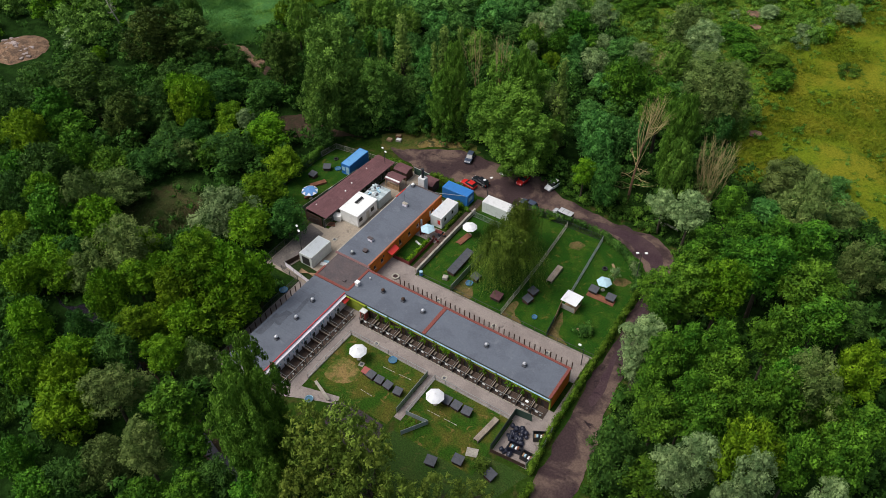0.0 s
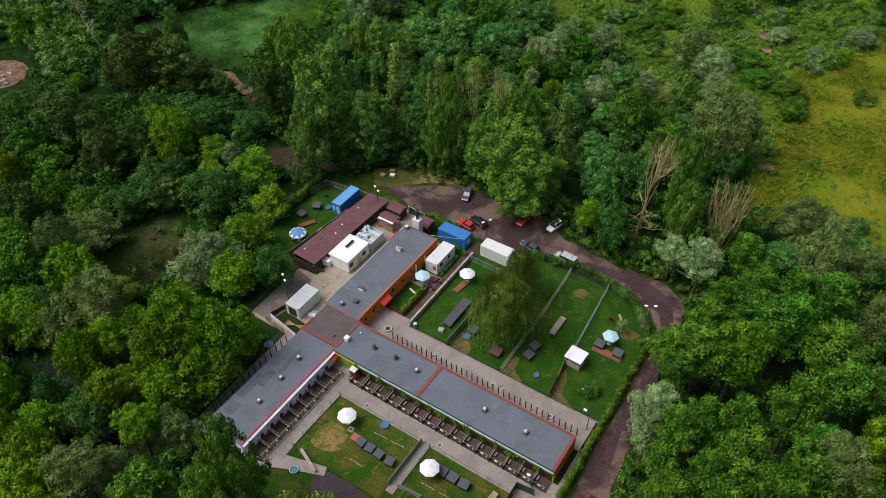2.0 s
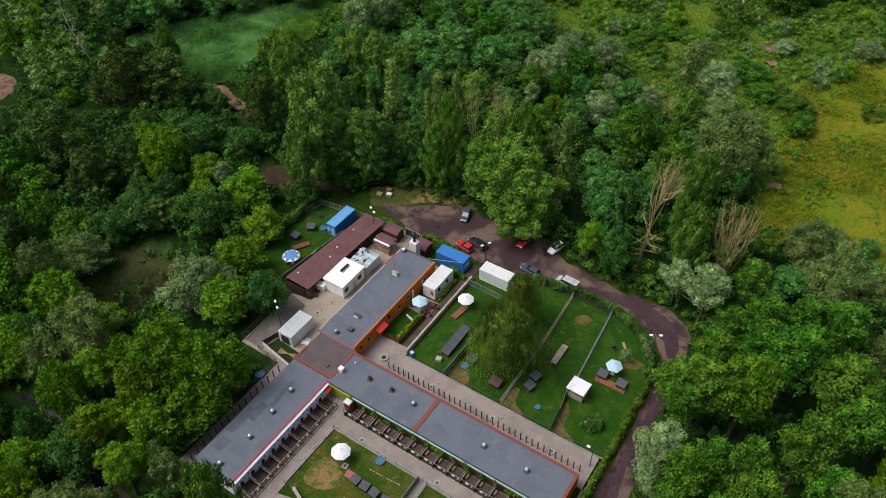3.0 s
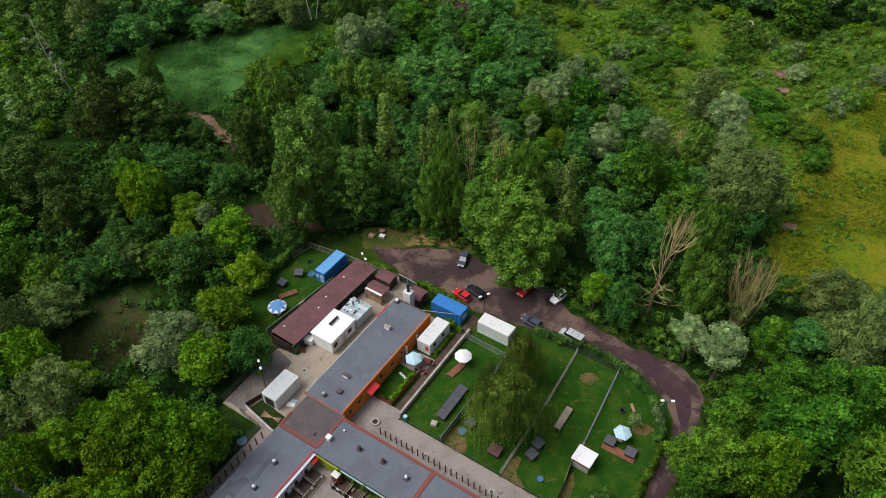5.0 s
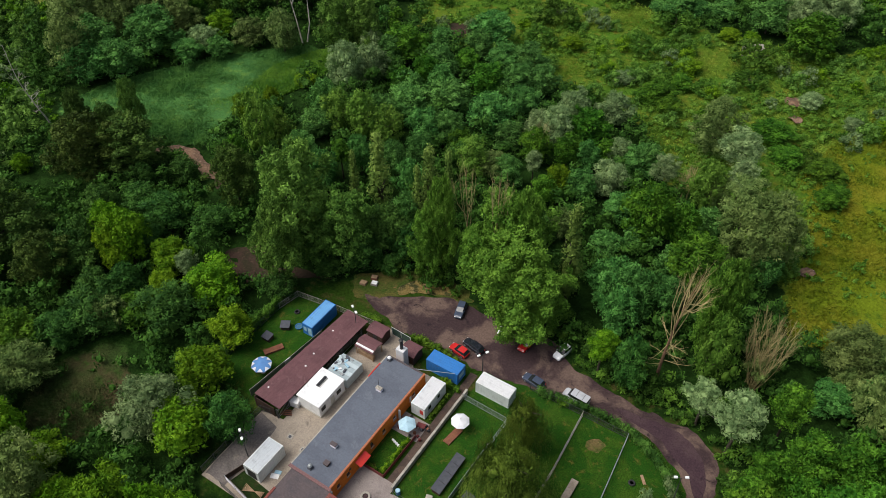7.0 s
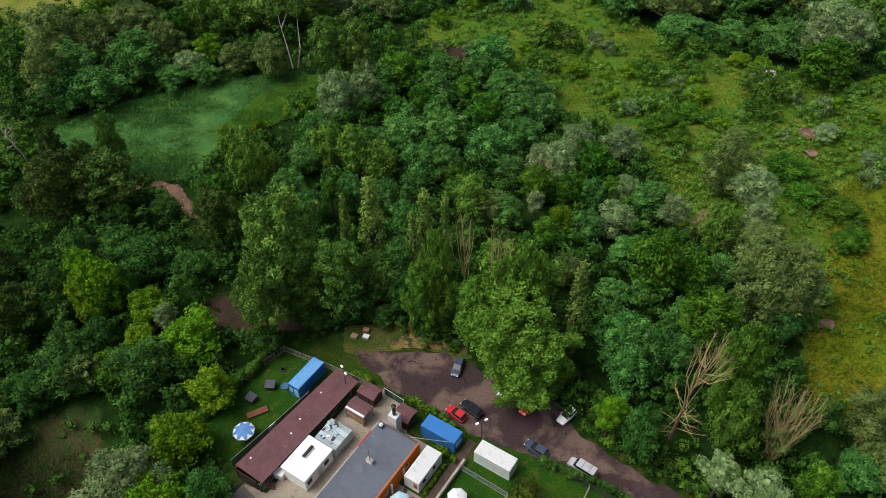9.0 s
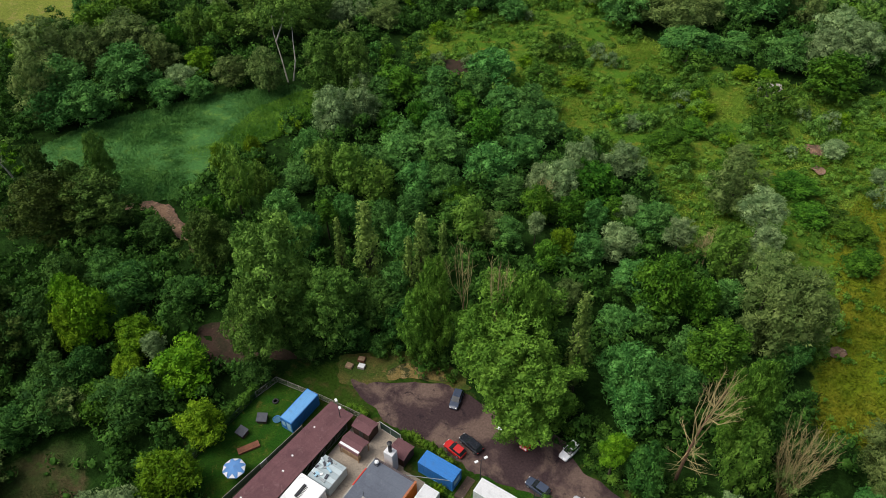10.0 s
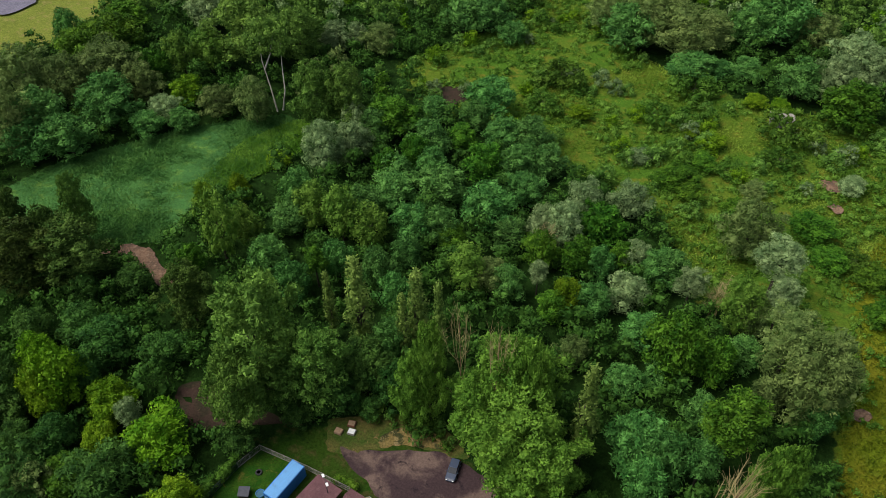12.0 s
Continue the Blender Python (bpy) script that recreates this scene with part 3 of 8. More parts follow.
flat("pavement_entrance", rect(-0.5, 5.9, 6.8, 14.4), 0.05, PAVING, "paved square at the entrance with a round planter", "pavement", 0.05)
flat("pavement_end", rect(41.8, 42.6, -6, 12.9), 0.05, PAVING, "narrow concrete path at the end wall", "pavement", 0.06)
flat("pavement_outer", rect(-11.2, -7.3, -22, 0), 0.05, PAVING, "concrete path behind the kennel wing", "pavement", 0.1)
flat("pavement_cross", rect(21.1, 22.4, -14.5, -4.8), 0.05, PAVING, "narrow concrete path between two lawns", "pavement", 0.05)
flat("pavement_patio", rect(-0.5, 4.2, 22, 25.8), 0.05, PAVING, "paved patio beside the white container", "pavement", 0.05)
flat("pavement_alley", rect(4.2, 5.6, 14.4, 38), 0.05, RUN_FLOOR, "brown earth alley behind the concrete wall", "pavement", 0.05)
flat("yard", ((-19.6, 0), (-8.3, 0), (-7.3, 1), (-7.3, 7.4), (-7.75, 7.6), (-7.75, 31.5), (-0.5, 31.5), (-0.5, 33.6), (-4.4, 33.6), (-7.6, 38), (-12.6, 38.4), (-15.5, 35.5), (-15.8, 14), (-19.8, 13.6)), 0.05, YARD, "sandy paved yard between shed and office house", "yard", 0.08)
flat("mulch_bed", ((12.5, -16.5), (20.5, -16.6), (23, -21), (20, -23), (13, -21.5), (11, -18.5)), 0.04, surface("dark_mulch", (0.055, 0.042, 0.045), (0.04, 0.032, 0.034), (0.08, 0.06, 0.055), scale=0.5, fine=4), "dark brown mulched ground under the ash trees", "ground", 0.3)
flat("bare_lawn_spot", ((6.3, -13.5), (8, -14.5), (10.6, -13.6), (11.4, -11), (9.6, -9.4), (7, -9.8)), 0.045, surface("dry_straw_soil", (0.20, 0.135, 0.05), (0.06, 0.085, 0.012), (0.26, 0.17, 0.08), scale=0.55, fine=3, spread=0.8), "dry straw-coloured bare spot in the lawn", "soil", 1.1)

# the pen's shade is put into this grass colour
flat("lawn_pen", ((-15.2, 1.7), (-8.8, 0.6), (-8.0, 3.3), (-14.6, 4.0)), 0.06, surface("shaded_grass", (0.012, 0.026, 0.005), (0.020, 0.034, 0.007), (0.035, 0.032, 0.012), scale=0.6, fine=4, spread=0.8), "grass inside a small fenced pen, darkened as if shaded", "lawn", 0.15)
for a, b in (((13.2, -7.6), (20.6, -7.1)), ((12.9, -13.2), (16.6, -13.3)), ((24.2, -10.6), (30.4, -10.4))):
    edging = thing("lawn_edging", "row of pale stones dividing the worn lawn", "edging", (*a, 0.03), math.degrees(math.atan2(b[1] - a[1], b[0] - a[0])))
    for k in range(int(math.dist(a, b) / 0.62)):
        if (k * 7) % 5:
            part("stone", Shape().soft_box(0.62 * k, 0.62 * k + 0.5, -0.05 + 0.02 * (k % 3), 0.05 + 0.02 * (k % 2), 0, 0.1, 0.02), CONCRETE, edging)
STRAW = surface("straw_soil", (0.125, 0.090, 0.036), (0.050, 0.070, 0.012), (0.19, 0.135, 0.06), scale=0.5, fine=3, spread=0.8)
for name_, points_ in (
    ("bare_strip_pen", ((33.6, 13.2), (37.2, 13.3), (35.2, 14.6), (34.2, 17.4), (33.2, 19.6), (33.0, 17))),
    ("bare_corner_pen", ((24.5, 13.2), (28.4, 13.3), (26.4, 14.6), (25.6, 17.2), (24.5, 17))),
    ("bare_spot_pen", ((26.6, 35.2), (28.2, 35.6), (29, 37.2), (27.6, 37.8), (26.2, 36.6))),
    ("bare_path_pen", ((37.6, 31.0), (39.2, 31.2), (40.2, 33), (39.0, 33.4), (37.8, 32.6))),
    ("bare_yellow_pen", ((14.2, 13.3), (17.6, 13.4), (16.8, 15.8), (15.0, 17.4), (14.2, 16))),
):
    flat(name_, points_, 0.045, STRAW, "thin yellowed grass and bare earth in the pen", "soil", 0.6)
flat("yard_edge", ((-19.4, 0.6), (-15.2, 0.6), (-15.2, 5), (-15.6, 12.4), (-19.6, 13.2)), 0.056, surface("old_asphalt", (0.15, 0.13, 0.12), (0.11, 0.098, 0.09), (0.19, 0.165, 0.14), scale=0.4, fine=4), "old grey asphalt strip along the yard fence", "yard", 0.3)

# ---- buildings ----


def wall_x(s, x0, x1, y, thick, height, gaps=()):
    """A wall along x with its outer face at y and its body towards y + thick; gaps: from, to, sill, head."""
    edge = x0
    for a, b, lo, hi in sorted(gaps):
        s.box(edge, a, y, y + thick, 0, height)
        if lo > 0:
            s.box(a, b, y, y + thick, 0, lo)
        if hi < height:
            s.box(a, b, y, y + thick, hi, height)
        edge = b
    return s.box(edge, x1, y, y + thick, 0, height)


def turned(s):
    """The shape with x and y exchanged."""
    s.v = [(y, x, z) for x, y, z in s.v]
    s.f = [tuple(reversed(f)) for f in s.f]
    return s


def wall_y(s, y0, y1, x, thick, height, gaps=()):
    return turned(wall_x(s, y0, y1, x, thick, height, gaps))


def coping(house, name, x0, x1, y0, y1, z, mat, label, piece=0.62):
    """A mortar bed with a row of capping tiles on it, each a piece of its own with open joints."""
    rng = random.Random(int(abs(x0 * 31 + y0 * 17) * 10))
    long = (x1 - x0) > (y1 - y0)
    length, wide = (x1 - x0, y1 - y0) if long else (y1 - y0, x1 - x0)
    n = max(1, round(length / piece))
    bed = part(name, box(x0 + 0.02, x1 - 0.02, y0 + 0.02, y1 - 0.02, z - 0.05, z + 0.02), CONCRETE, house, label)
    me = Shape().soft_box(-length / n / 2 + 0.012, length / n / 2 - 0.012, -wide / 2, wide / 2, 0, 0.1, 0.025).mesh("tile")
    for k in range(n):
        d, at = rng.uniform(-0.015, 0.015), length * (k + 0.5) / n
        tile = part("tile", me, mat, bed)
        tile.matrix_basis = pose(x0 + at, (y0 + y1) / 2 + d, z + d * 0.4, rng.uniform(-1.5, 1.5)) if long else pose((x0 + x1) / 2 + d, y0 + at, z + d * 0.4, 0, 0, 90)


def roof_sheet(house, x0, x1, y0, y1, z, mat, along_x=False, strip=1.05):
    """A flat roof: a slab, and overlapping felt strips on it."""
    roof = part("roof", box(x0, x1, y0, y1, z - 0.22, z - 0.02), mat, house)
    rng = random.Random(int(x0 * 7 + y0 * 3))
    n = max(1, round(((x1 - x0) if not along_x else (y1 - y0)) / strip))
    for i in range(n):
        h = z + rng.uniform(0, 0.006) + 0.004 * (i % 2)
        a, b = i / n, (i + 1) / n
        if along_x:
            s = box(x0, x1, y0 + (y1 - y0) * a + 0.004, y0 + (y1 - y0) * b - 0.004, z - 0.019, h)
        else:
            s = box(x0 + (x1 - x0) * a + 0.004, x0 + (x1 - x0) * b - 0.004, y0, y1, z - 0.019, h)
        part("felt_strip", s, mat, roof)


def opening(house, name, x0, x1, y0, y1, z0, z1, frame_mat, fill_mat, facing):
    """A framed door or window, set back in its wall; facing is x or y."""
    fr = Shape()
    t = 0.07
    if facing == "y":
        for a, b, c, d in ((x0, x0 + t, z0, z1), (x1 - t, x1, z0, z1), (x0 + t, x1 - t, z1 - t, z1), (x0 + t, x1 - t, z0, z0 + t)):
            fr.box(a, b, y0, y1, c, d)
        fill = box(x0 + t, x1 - t, y0 + 0.03, y1 - 0.02, z0 + t, z1 - t)
    else:
        for a, b, c, d in ((y0, y0 + t, z0, z1), (y1 - t, y1, z0, z1), (y0 + t, y1 - t, z1 - t, z1), (y0 + t, y1 - t, z0, z0 + t)):
            fr.box(x0, x1, a, b, c, d)
        fill = box(x0 + 0.02, x1 - 0.03, y0 + t, y1 - t, z0 + t, z1 - t)
    ob = part(name, fr, frame_mat, house)
    part("pane" if name == "window" else "panel", fill, fill_mat, ob)
    return ob


H = 3.1
# long kennel house
house = thing("kennel_house", "long low kennel house with grey felt roof and lime green front", "building")
bays = [4.9 + 2.4 * i for i in range(15)]
gaps = [(x + 0.75, x + 1.5, 0.0, 1.5) for x in bays]
edges = [0.0] + [v for g in gaps for v in g[:2]] + [41.0]
for a, b in zip(edges[::2], edges[1::2]):
    part("front_wall", box(a, b, 0, 0.3, 0, H), LIME_WALL, house)
for a, b, _, hi in gaps:
    part("lintel", box(a, b, 0, 0.3, hi, H), LIME_WALL, house)
part("back_wall", wall_x(Shape(), 0, 41, 6.5, 0.3, H), GREY_WALL, house)
part("end_wall", wall_y(Shape(), 0.3, 6.5, 40.7, 0.3, H), ORANGE, house, "orange plastered end wall")
part("inner_wall", wall_y(Shape(), 0.3, 6.5, 0.0, 0.3, H), GREY_WALL, house)
roof_sheet(house, 0, 41, -0.12, 6.8, 3.3, ROOFING)
for name_, *c in (("back_coping", 0.35, 40.55, 6.5, 6.95), ("end_coping", 40.55, 41.05, -0.2, 6.95), ("middle_coping", 16.6, 17.3, -0.2, 6.5), ("side_coping", -0.15, 0.35, 0.6, 6.95)):
    coping(house, name_, *c, 3.3, RED_TILE, "row of weathered red capping tiles")
part("gutter", Shape().box(0.4, 41, -0.24, -0.13, 3.12, 3.24), DARK_STEEL, house, "dark gutter along the eaves")
for k in range(17):
    a = 0.45 + 40.5 / 17 * k
    part("eave_strip", Shape().add([(a + 0.01, -0.37, 2.86), (a + 2.37, -0.37, 2.86), (a + 2.37, -0.25, 3.02), (a + 0.01, -0.25, 3.02), (a + 0.01, -0.37, 2.9), (a + 2.37, -0.37, 2.9), (a + 2.37, -0.25, 3.06), (a + 0.01, -0.25, 3.06)], [(3, 2, 1, 0), (4, 5, 6, 7), (0, 1, 5, 4), (1, 2, 6, 5), (2, 3, 7, 6), (3, 0, 4, 7)]), SKY_BLUE if k > 1 else LIME_WALL, house, "light blue eave strip")
for i, x in enumerate(bays):
    part("fascia_panel", box(x + 0.16, x + 2.24, -0.11, -0.003, 2.05, 3.05), LIME_WALL, house)
    part("pilaster", box(x - 0.11, x + 0.11, -0.14, -0.003, 0.05, 3.0), LIME_WALL, house)
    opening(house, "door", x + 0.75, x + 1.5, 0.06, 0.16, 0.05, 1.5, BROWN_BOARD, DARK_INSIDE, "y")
    for a, b, lo in ((0.16, 0.75, 0.05), (1.5, 2.24, 0.05), (0.75, 1.5, 1.5)):
        part("wall_board", box(x + a, x + b, -0.04, -0.003, lo, 2.04), BROWN_BOARD, house)
# west kennel wing
OLD_FELT = surface("worn_dark_felt", (0.098, 0.108, 0.130), (0.080, 0.088, 0.106), scale=0.6, fine=4, rough=0.9, spread=0.3)
house = thing("kennel_house", "low kennel wing with grey felt roof and white painted front", "building")
wbays = [-20.9 + 2.2 * i for i in range(9)]
edges = [-21.6] + [v for y in wbays for v in (y + 0.7, y + 1.4)] + [0.5]
for a, b in zip(edges[::2], edges[1::2]):
    part("front_wall", box(-0.3, 0, a, b, 0, H), WHITE_WALL, house)
for y in wbays:
    part("lintel", box(-0.3, 0, y + 0.7, y + 1.4, 1.15, H), WHITE_WALL, house)
part("back_wall", wall_y(Shape(), -21.6, 0.5, -7.3, 0.3, H), GREY_WALL, house)
part("end_wall", wall_x(Shape(), -7.0, -0.3, -21.6, 0.3, H), WHITE_WALL, house)
roof_sheet(house, -7.35, 0.05, -21.7, 0.35, 3.3, ROOFING, along_x=True)
for x0_, x1_, y0_, y1_ in ((-6.9, -5.6, -15.5, -10.2), (-5.9, -4.4, -12.0, -8.8), (-4.6, -3.9, -8.6, -3.2), (-6.6, -4.9, -18.8, -16.6)):
    part("felt_patch", sheet(rect(x0_, x1_, y0_, y1_), 3.318 + 0.004 * abs(x0_ + 7), 0.3, 6, smooth=False), OLD_FELT, house, "darker patched felt")
coping(house, "front_coping", -0.12, 0.12, -21.7, 0.0, 3.3, plain("bright_red_tiles", (0.42, 0.05, 0.055)), "narrow row of bright red capping tiles")
# tilted board added to catch sky light, so the wall's top reads white
part("eave_board", Shape().add([(0.0, -21.6, 3.10), (0.5, -21.6, 2.92), (0.5, 0.3, 2.92), (0.0, 0.3, 3.10), (0.0, -21.6, 3.16), (0.52, -21.6, 2.96), (0.52, 0.3, 2.96), (0.0, 0.3, 3.16)], [(3, 2, 1, 0), (4, 5, 6, 7), (0, 1, 5, 4), (1, 2, 6, 5), (2, 3, 7, 6), (3, 0, 4, 7)]), WHITE_WALL, house, "sloping white board added to brighten the wall's top edge")
for i, y in enumerate(wbays):
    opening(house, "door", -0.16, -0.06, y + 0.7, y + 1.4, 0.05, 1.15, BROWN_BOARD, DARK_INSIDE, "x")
    for k in range(3):
        s = box(0.003, 0.03, y + 0.15 + 0.62 * k, y + 0.45 + 0.62 * k, 1.2, 1.5 + 0.2 * ((i + k) % 3))
        part("painted_panel", s, SKY_BLUE, house, "light blue painted shapes on the wall")
# connecting house
house = thing("link_house", "square link house with a purple-brown felt roof and red tile edges", "building")
part("front_wall", wall_x(Shape(), -7.3, -0.003, 0.503, 0.3, H), GREY_WALL, house)
part("back_wall", wall_x(Shape(), -7.3, -0.003, 7.1, 0.3, H), GREY_WALL, house)
part("west_wall", wall_y(Shape(), 0.81, 7.1, -7.3, 0.3, H), GREY_WALL, house)
roof_sheet(house, -7.3, -0.16, 0.95, 7.0, 3.28, ROOF_PURPLE, along_x=True)
coping(house, "front_coping", -7.4, 0.1, 0.4, 0.95, 3.3, RED_TILE, "row of weathered red capping tiles")
coping(house, "back_coping", -8.0, -0.2, 7.0, 7.5, 3.3, surface("faded_purple_tiles", (0.20, 0.11, 0.105), (0.15, 0.09, 0.09), (0.27, 0.17, 0.15), scale=1.2, fine=6), "row of faded purple capping tiles")
coping(house, "side_coping", -7.45, -7.05, 0.95, 3.4, 3.3, RED_TILE, "row of weathered red capping tiles")
# office house
house = thing("office_house", "long office house with grey felt roof and orange walls", "building")
WIN = [(8.8, 9.4), (11.0, 11.7), (16.8, 17.5), (19.8, 20.5), (22.6, 23.4), (27.8, 28.6)]
part("front_wall", wall_y(Shape(), 7.52, 31.5, -0.75, 0.3, H, [(a, b, 1.35, 2.15) for a, b in WIN]), ORANGE, house)
part("back_wall", wall_y(Shape(), 7.52, 31.5, -7.72, 0.3, H), GREY_WALL, house)
part("end_wall", wall_x(Shape(), -7.42, -0.75, 31.2, 0.3, H), ORANGE, house)
roof_sheet(house, -7.8, -0.72, 7.52, 31.3, 3.3, ROOFING, along_x=True)
coping(house, "front_coping", -0.74, -0.42, 7.55, 31.6, 3.3, surface("orange_edge_tiles", (0.42, 0.15, 0.07), (0.34, 0.11, 0.06), scale=1.5, fine=6), "orange-red edge tiles")
coping(house, "end_coping", -7.8, -0.75, 31.31, 31.6, 3.28, ROOF_PURPLE, "dark edge strip")
part("kerb_strip", box(-8.02, -7.81, 7.6, 31.3, 3.05, 3.27), CONCRETE, house, "pale edge strip along the yard")
part("red_edge", box(-8.00, -7.82, 26.2, 29.4, 3.27, 3.36), RED, house, "bright red edge strip")
for a, b in WIN:
    opening(house, "window", -0.62, -0.5, a, b, 1.35, 2.15, WHITE if a > 22 else BROWN_BOARD, GLASS, "x")
    part("sill", box(-0.44, -0.32, a - 0.08, b + 0.08, 1.27, 1.34), CONCRETE, house)
for y, z in ((11.9, 2.4), (14.9, 2.3), (17.0, 2.45)):
    part("wall_panel", box(-0.44, -0.41, y - 0.22, y + 0.22, z - 0.25, z + 0.2), DARK_INSIDE, house, "small dark vent panel")
part("poster", box(-0.44, -0.41, 27.0, 27.5, 1.0, 2.3), WHITE, house, "white notice board")
part("door_post", box(-0.42, -0.12, 23.9, 24.15, 0, 2.6), WHITE, house, "white post beside the patio door")


def awning(x, y, w, d, z, turn, label):
    ob = thing("awning", label, "awning", (x, y, z), turn)
    s = Shape()
    s.add([(-w / 2, 0, 0.45), (w / 2, 0, 0.45), (w / 2, -d, 0), (-w / 2, -d, 0), (-w / 2, 0, 0.38), (w / 2, 0, 0.38), (w / 2, -d, -0.07), (-w / 2, -d, -0.07)],
          [(3, 2, 1, 0), (4, 5, 6, 7), (0, 1, 5, 4), (1, 2, 6, 5), (2, 3, 7, 6), (3, 0, 4, 7)])
    part("cover", s, RED, ob)
    for k in (-1, 1):
        part("bracket", Shape().tube((k * w / 2.2, 0, 0), (k * w / 2.2, -d * 0.9, 0.02), 0.025), DARK_STEEL, ob)


awning(-0.40, 14.2, 2.4, 1.1, 2.25, 90, "bright red awning over the office entrance")
awning(0.16, -0.7, 1.6, 0.9, 2.3, 90, "bright red awning over the corner door")

# long shed with stalls


def askew(s_):
    """The shed narrows towards the yard's south end and stands a little askew."""
    out = []
    for x, y, z in s_.v:
        f, k = (36.1 - y) / 22.7, (-16.1 - x) / 4.3
        out.append((x + 0.5 - 0.1 * k - 0.75 * f - 0.75 * f * k, y, z))
    s_.v = out
    return s_


shed = thing("stall_shed", "long open-fronted shed with a dark brown shingle roof", "shed")
rng_ = random.Random(5)
n = 8
for i in range(n):
    a, b = i / n, (i + 1) / n
    x0, x1 = -20.4 + 4.3 * a, -20.4 + 4.3 * b + 0.06
    z0, z1 = 2.75 - 0.35 * a, 2.75 - 0.35 * b
    course = Shape().add([(x0, 14.1, z0 - 0.05), (x1, 14.1, z1 - 0.05), (x1, 36.1, z1 - 0.05), (x0, 36.1, z0 - 0.05), (x0, 14.1, z0 + 0.02), (x1, 14.1, z1 + 0.05), (x1, 36.1, z1 + 0.05), (x0, 36.1, z0 + 0.02)],
                         [(3, 2, 1, 0), (4, 5, 6, 7), (0, 1, 5, 4), (1, 2, 6, 5), (2, 3, 7, 6), (3, 0, 4, 7)])
    part("shingle_course", askew(course), BROWN_ROOF, shed)
part("back_wall", askew(box(-20.2, -20.05, 13.7, 35.8, 0, 2.6)), BROWN_BOARD, shed)
for y in [13.8 + 2.6 * i for i in range(9)]:
    part("partition", askew(box(-20.04, -16.8, y - 0.04, y + 0.04, 0, 2.3)), BROWN_BOARD, shed)
    part("post", askew(box(-16.45, -16.3, y - 0.07, y + 0.07, 0, 2.36)), DARK_STEEL, shed)
    if y < 34:
        s = Shape().box(-16.41, -16.36, y + 0.15, y + 2.45, 0.08, 0.13).box(-16.41, -16.36, y + 0.15, y + 2.45, 1.88, 1.93)
        s.box(-16.41, -16.36, y + 0.1, y + 0.15, 0.08, 1.93).box(-16.41, -16.36, y + 2.45, y + 2.5, 0.08, 1.93)
        gate = part("stall_gate", askew(s), STEEL, shed)
        for k in range(8):
            part("bar", askew(box(-16.40, -16.37, y + 0.38 + 0.26 * k, y + 0.41 + 0.26 * k, 0.13, 1.88)), STEEL, gate)
for x, y in ((-19.6, 16.2), (-18.6, 25.4), (-19.3, 31.0), (-18.0, 22.7)):
    part("roof_clip", askew(box(x - 0.12, x + 0.12, y - 0.12, y + 0.12, 2.6, 2.74)), WHITE, shed, "small white roof fitting")

# ---- things on the roofs ----


def roof_vent(x, y, dome, mat, label):
    ob = thing("roof_vent", label, "roof vent", (x, y, 3.31), group="vents on the kennel roofs")
    part("base", Shape().soft_box(-0.36, 0.36, -0.36, 0.36, 0, 0.22, 0.05), SLATE, ob)
    part("pipe", Shape().tube((0, 0, 0.2), (0, 0, 0.5), 0.16, n=10), DARK_STEEL, ob)
    rings = [[(r * math.cos(k * math.tau / 10), r * math.sin(k * math.tau / 10), z) for k in range(10)] for r, z in ((0.24, 0.42), (0.34, 0.52), (0.32, 0.68), (0.18, 0.82), (0.03, 0.86))]
    part("cap", Shape().loft(rings), mat, ob, dome)


VENTS = ((-3.4, -4.7), (-3.1, -9.3), (-2.9, -14.5), (-3.4, -20.2), (14.2, 3.7), (27.2, 3.3), (34.4, 3.2))
for x, y in VENTS:
    roof_vent(x, y, "shiny metal dome", ZINC, "roof vent with a shiny metal dome on grey felt")
for x, y in ((5.6, 3.8), (9.8, 4.0)):
    roof_vent(x, y, "dark cap", BROWN_BOARD, "roof vent with a dark brown cap on grey felt")
roof_vent(-5.0, 8.5, "shiny metal dome", STEEL, "grey metal roof vent on the office house")
roof_vent(-7.0, 30.8, "pale metal dome", LAMP_WHITE, "pale metal roof vent at the roof's end")


def roof_box(x, y, sx, sy, h, mat, cap, label, mast=0.0):
    ob = thing("chimney", label, "chimney", (x, y, 3.31))
    part("stack", Shape().soft_box(-sx / 2, sx / 2, -sy / 2, sy / 2, 0, h, 0.03), mat, ob)
    part("cap", Shape().soft_box(-sx / 2 - 0.06, sx / 2 + 0.06, -sy / 2 - 0.06, sy / 2 + 0.06, h + 0.003, h + 0.1, 0.03), cap, ob)
    if mast:
        part("mast", Shape().tube((0, 0, h), (0, 0, h + mast), 0.03), DARK_STEEL, ob)


roof_box(0.75, 2.7, 0.7, 0.7, 0.75, WHITE, WHITE, "small white roof box on the kennel house")
roof_box(-3.4, 10.3, 0.8, 0.7, 0.35, BROWN_BOARD, ROOF_PURPLE, "low brown roof hatch on the office house")
roof_box(-4.4, 13.2, 1.0, 0.55, 0.6, WHITE_WALL, ROOF_PURPLE, "white chimney block with a brown cap")
roof_box(-4.8, 25.0, 1.0, 0.55, 0.6, WHITE_WALL, CONCRETE, "white chimney block with a thin mast", 2.4)
roof_box(1.8, 5.0, 0.12, 0.12, 0.35, WHITE, WHITE, "short white pipe on the roof")
roof_box(-1.9, 2.2, 0.5, 0.5, 0.12, ROOF_PURPLE, ROOF_PURPLE, "low capped vent on the brown roof")

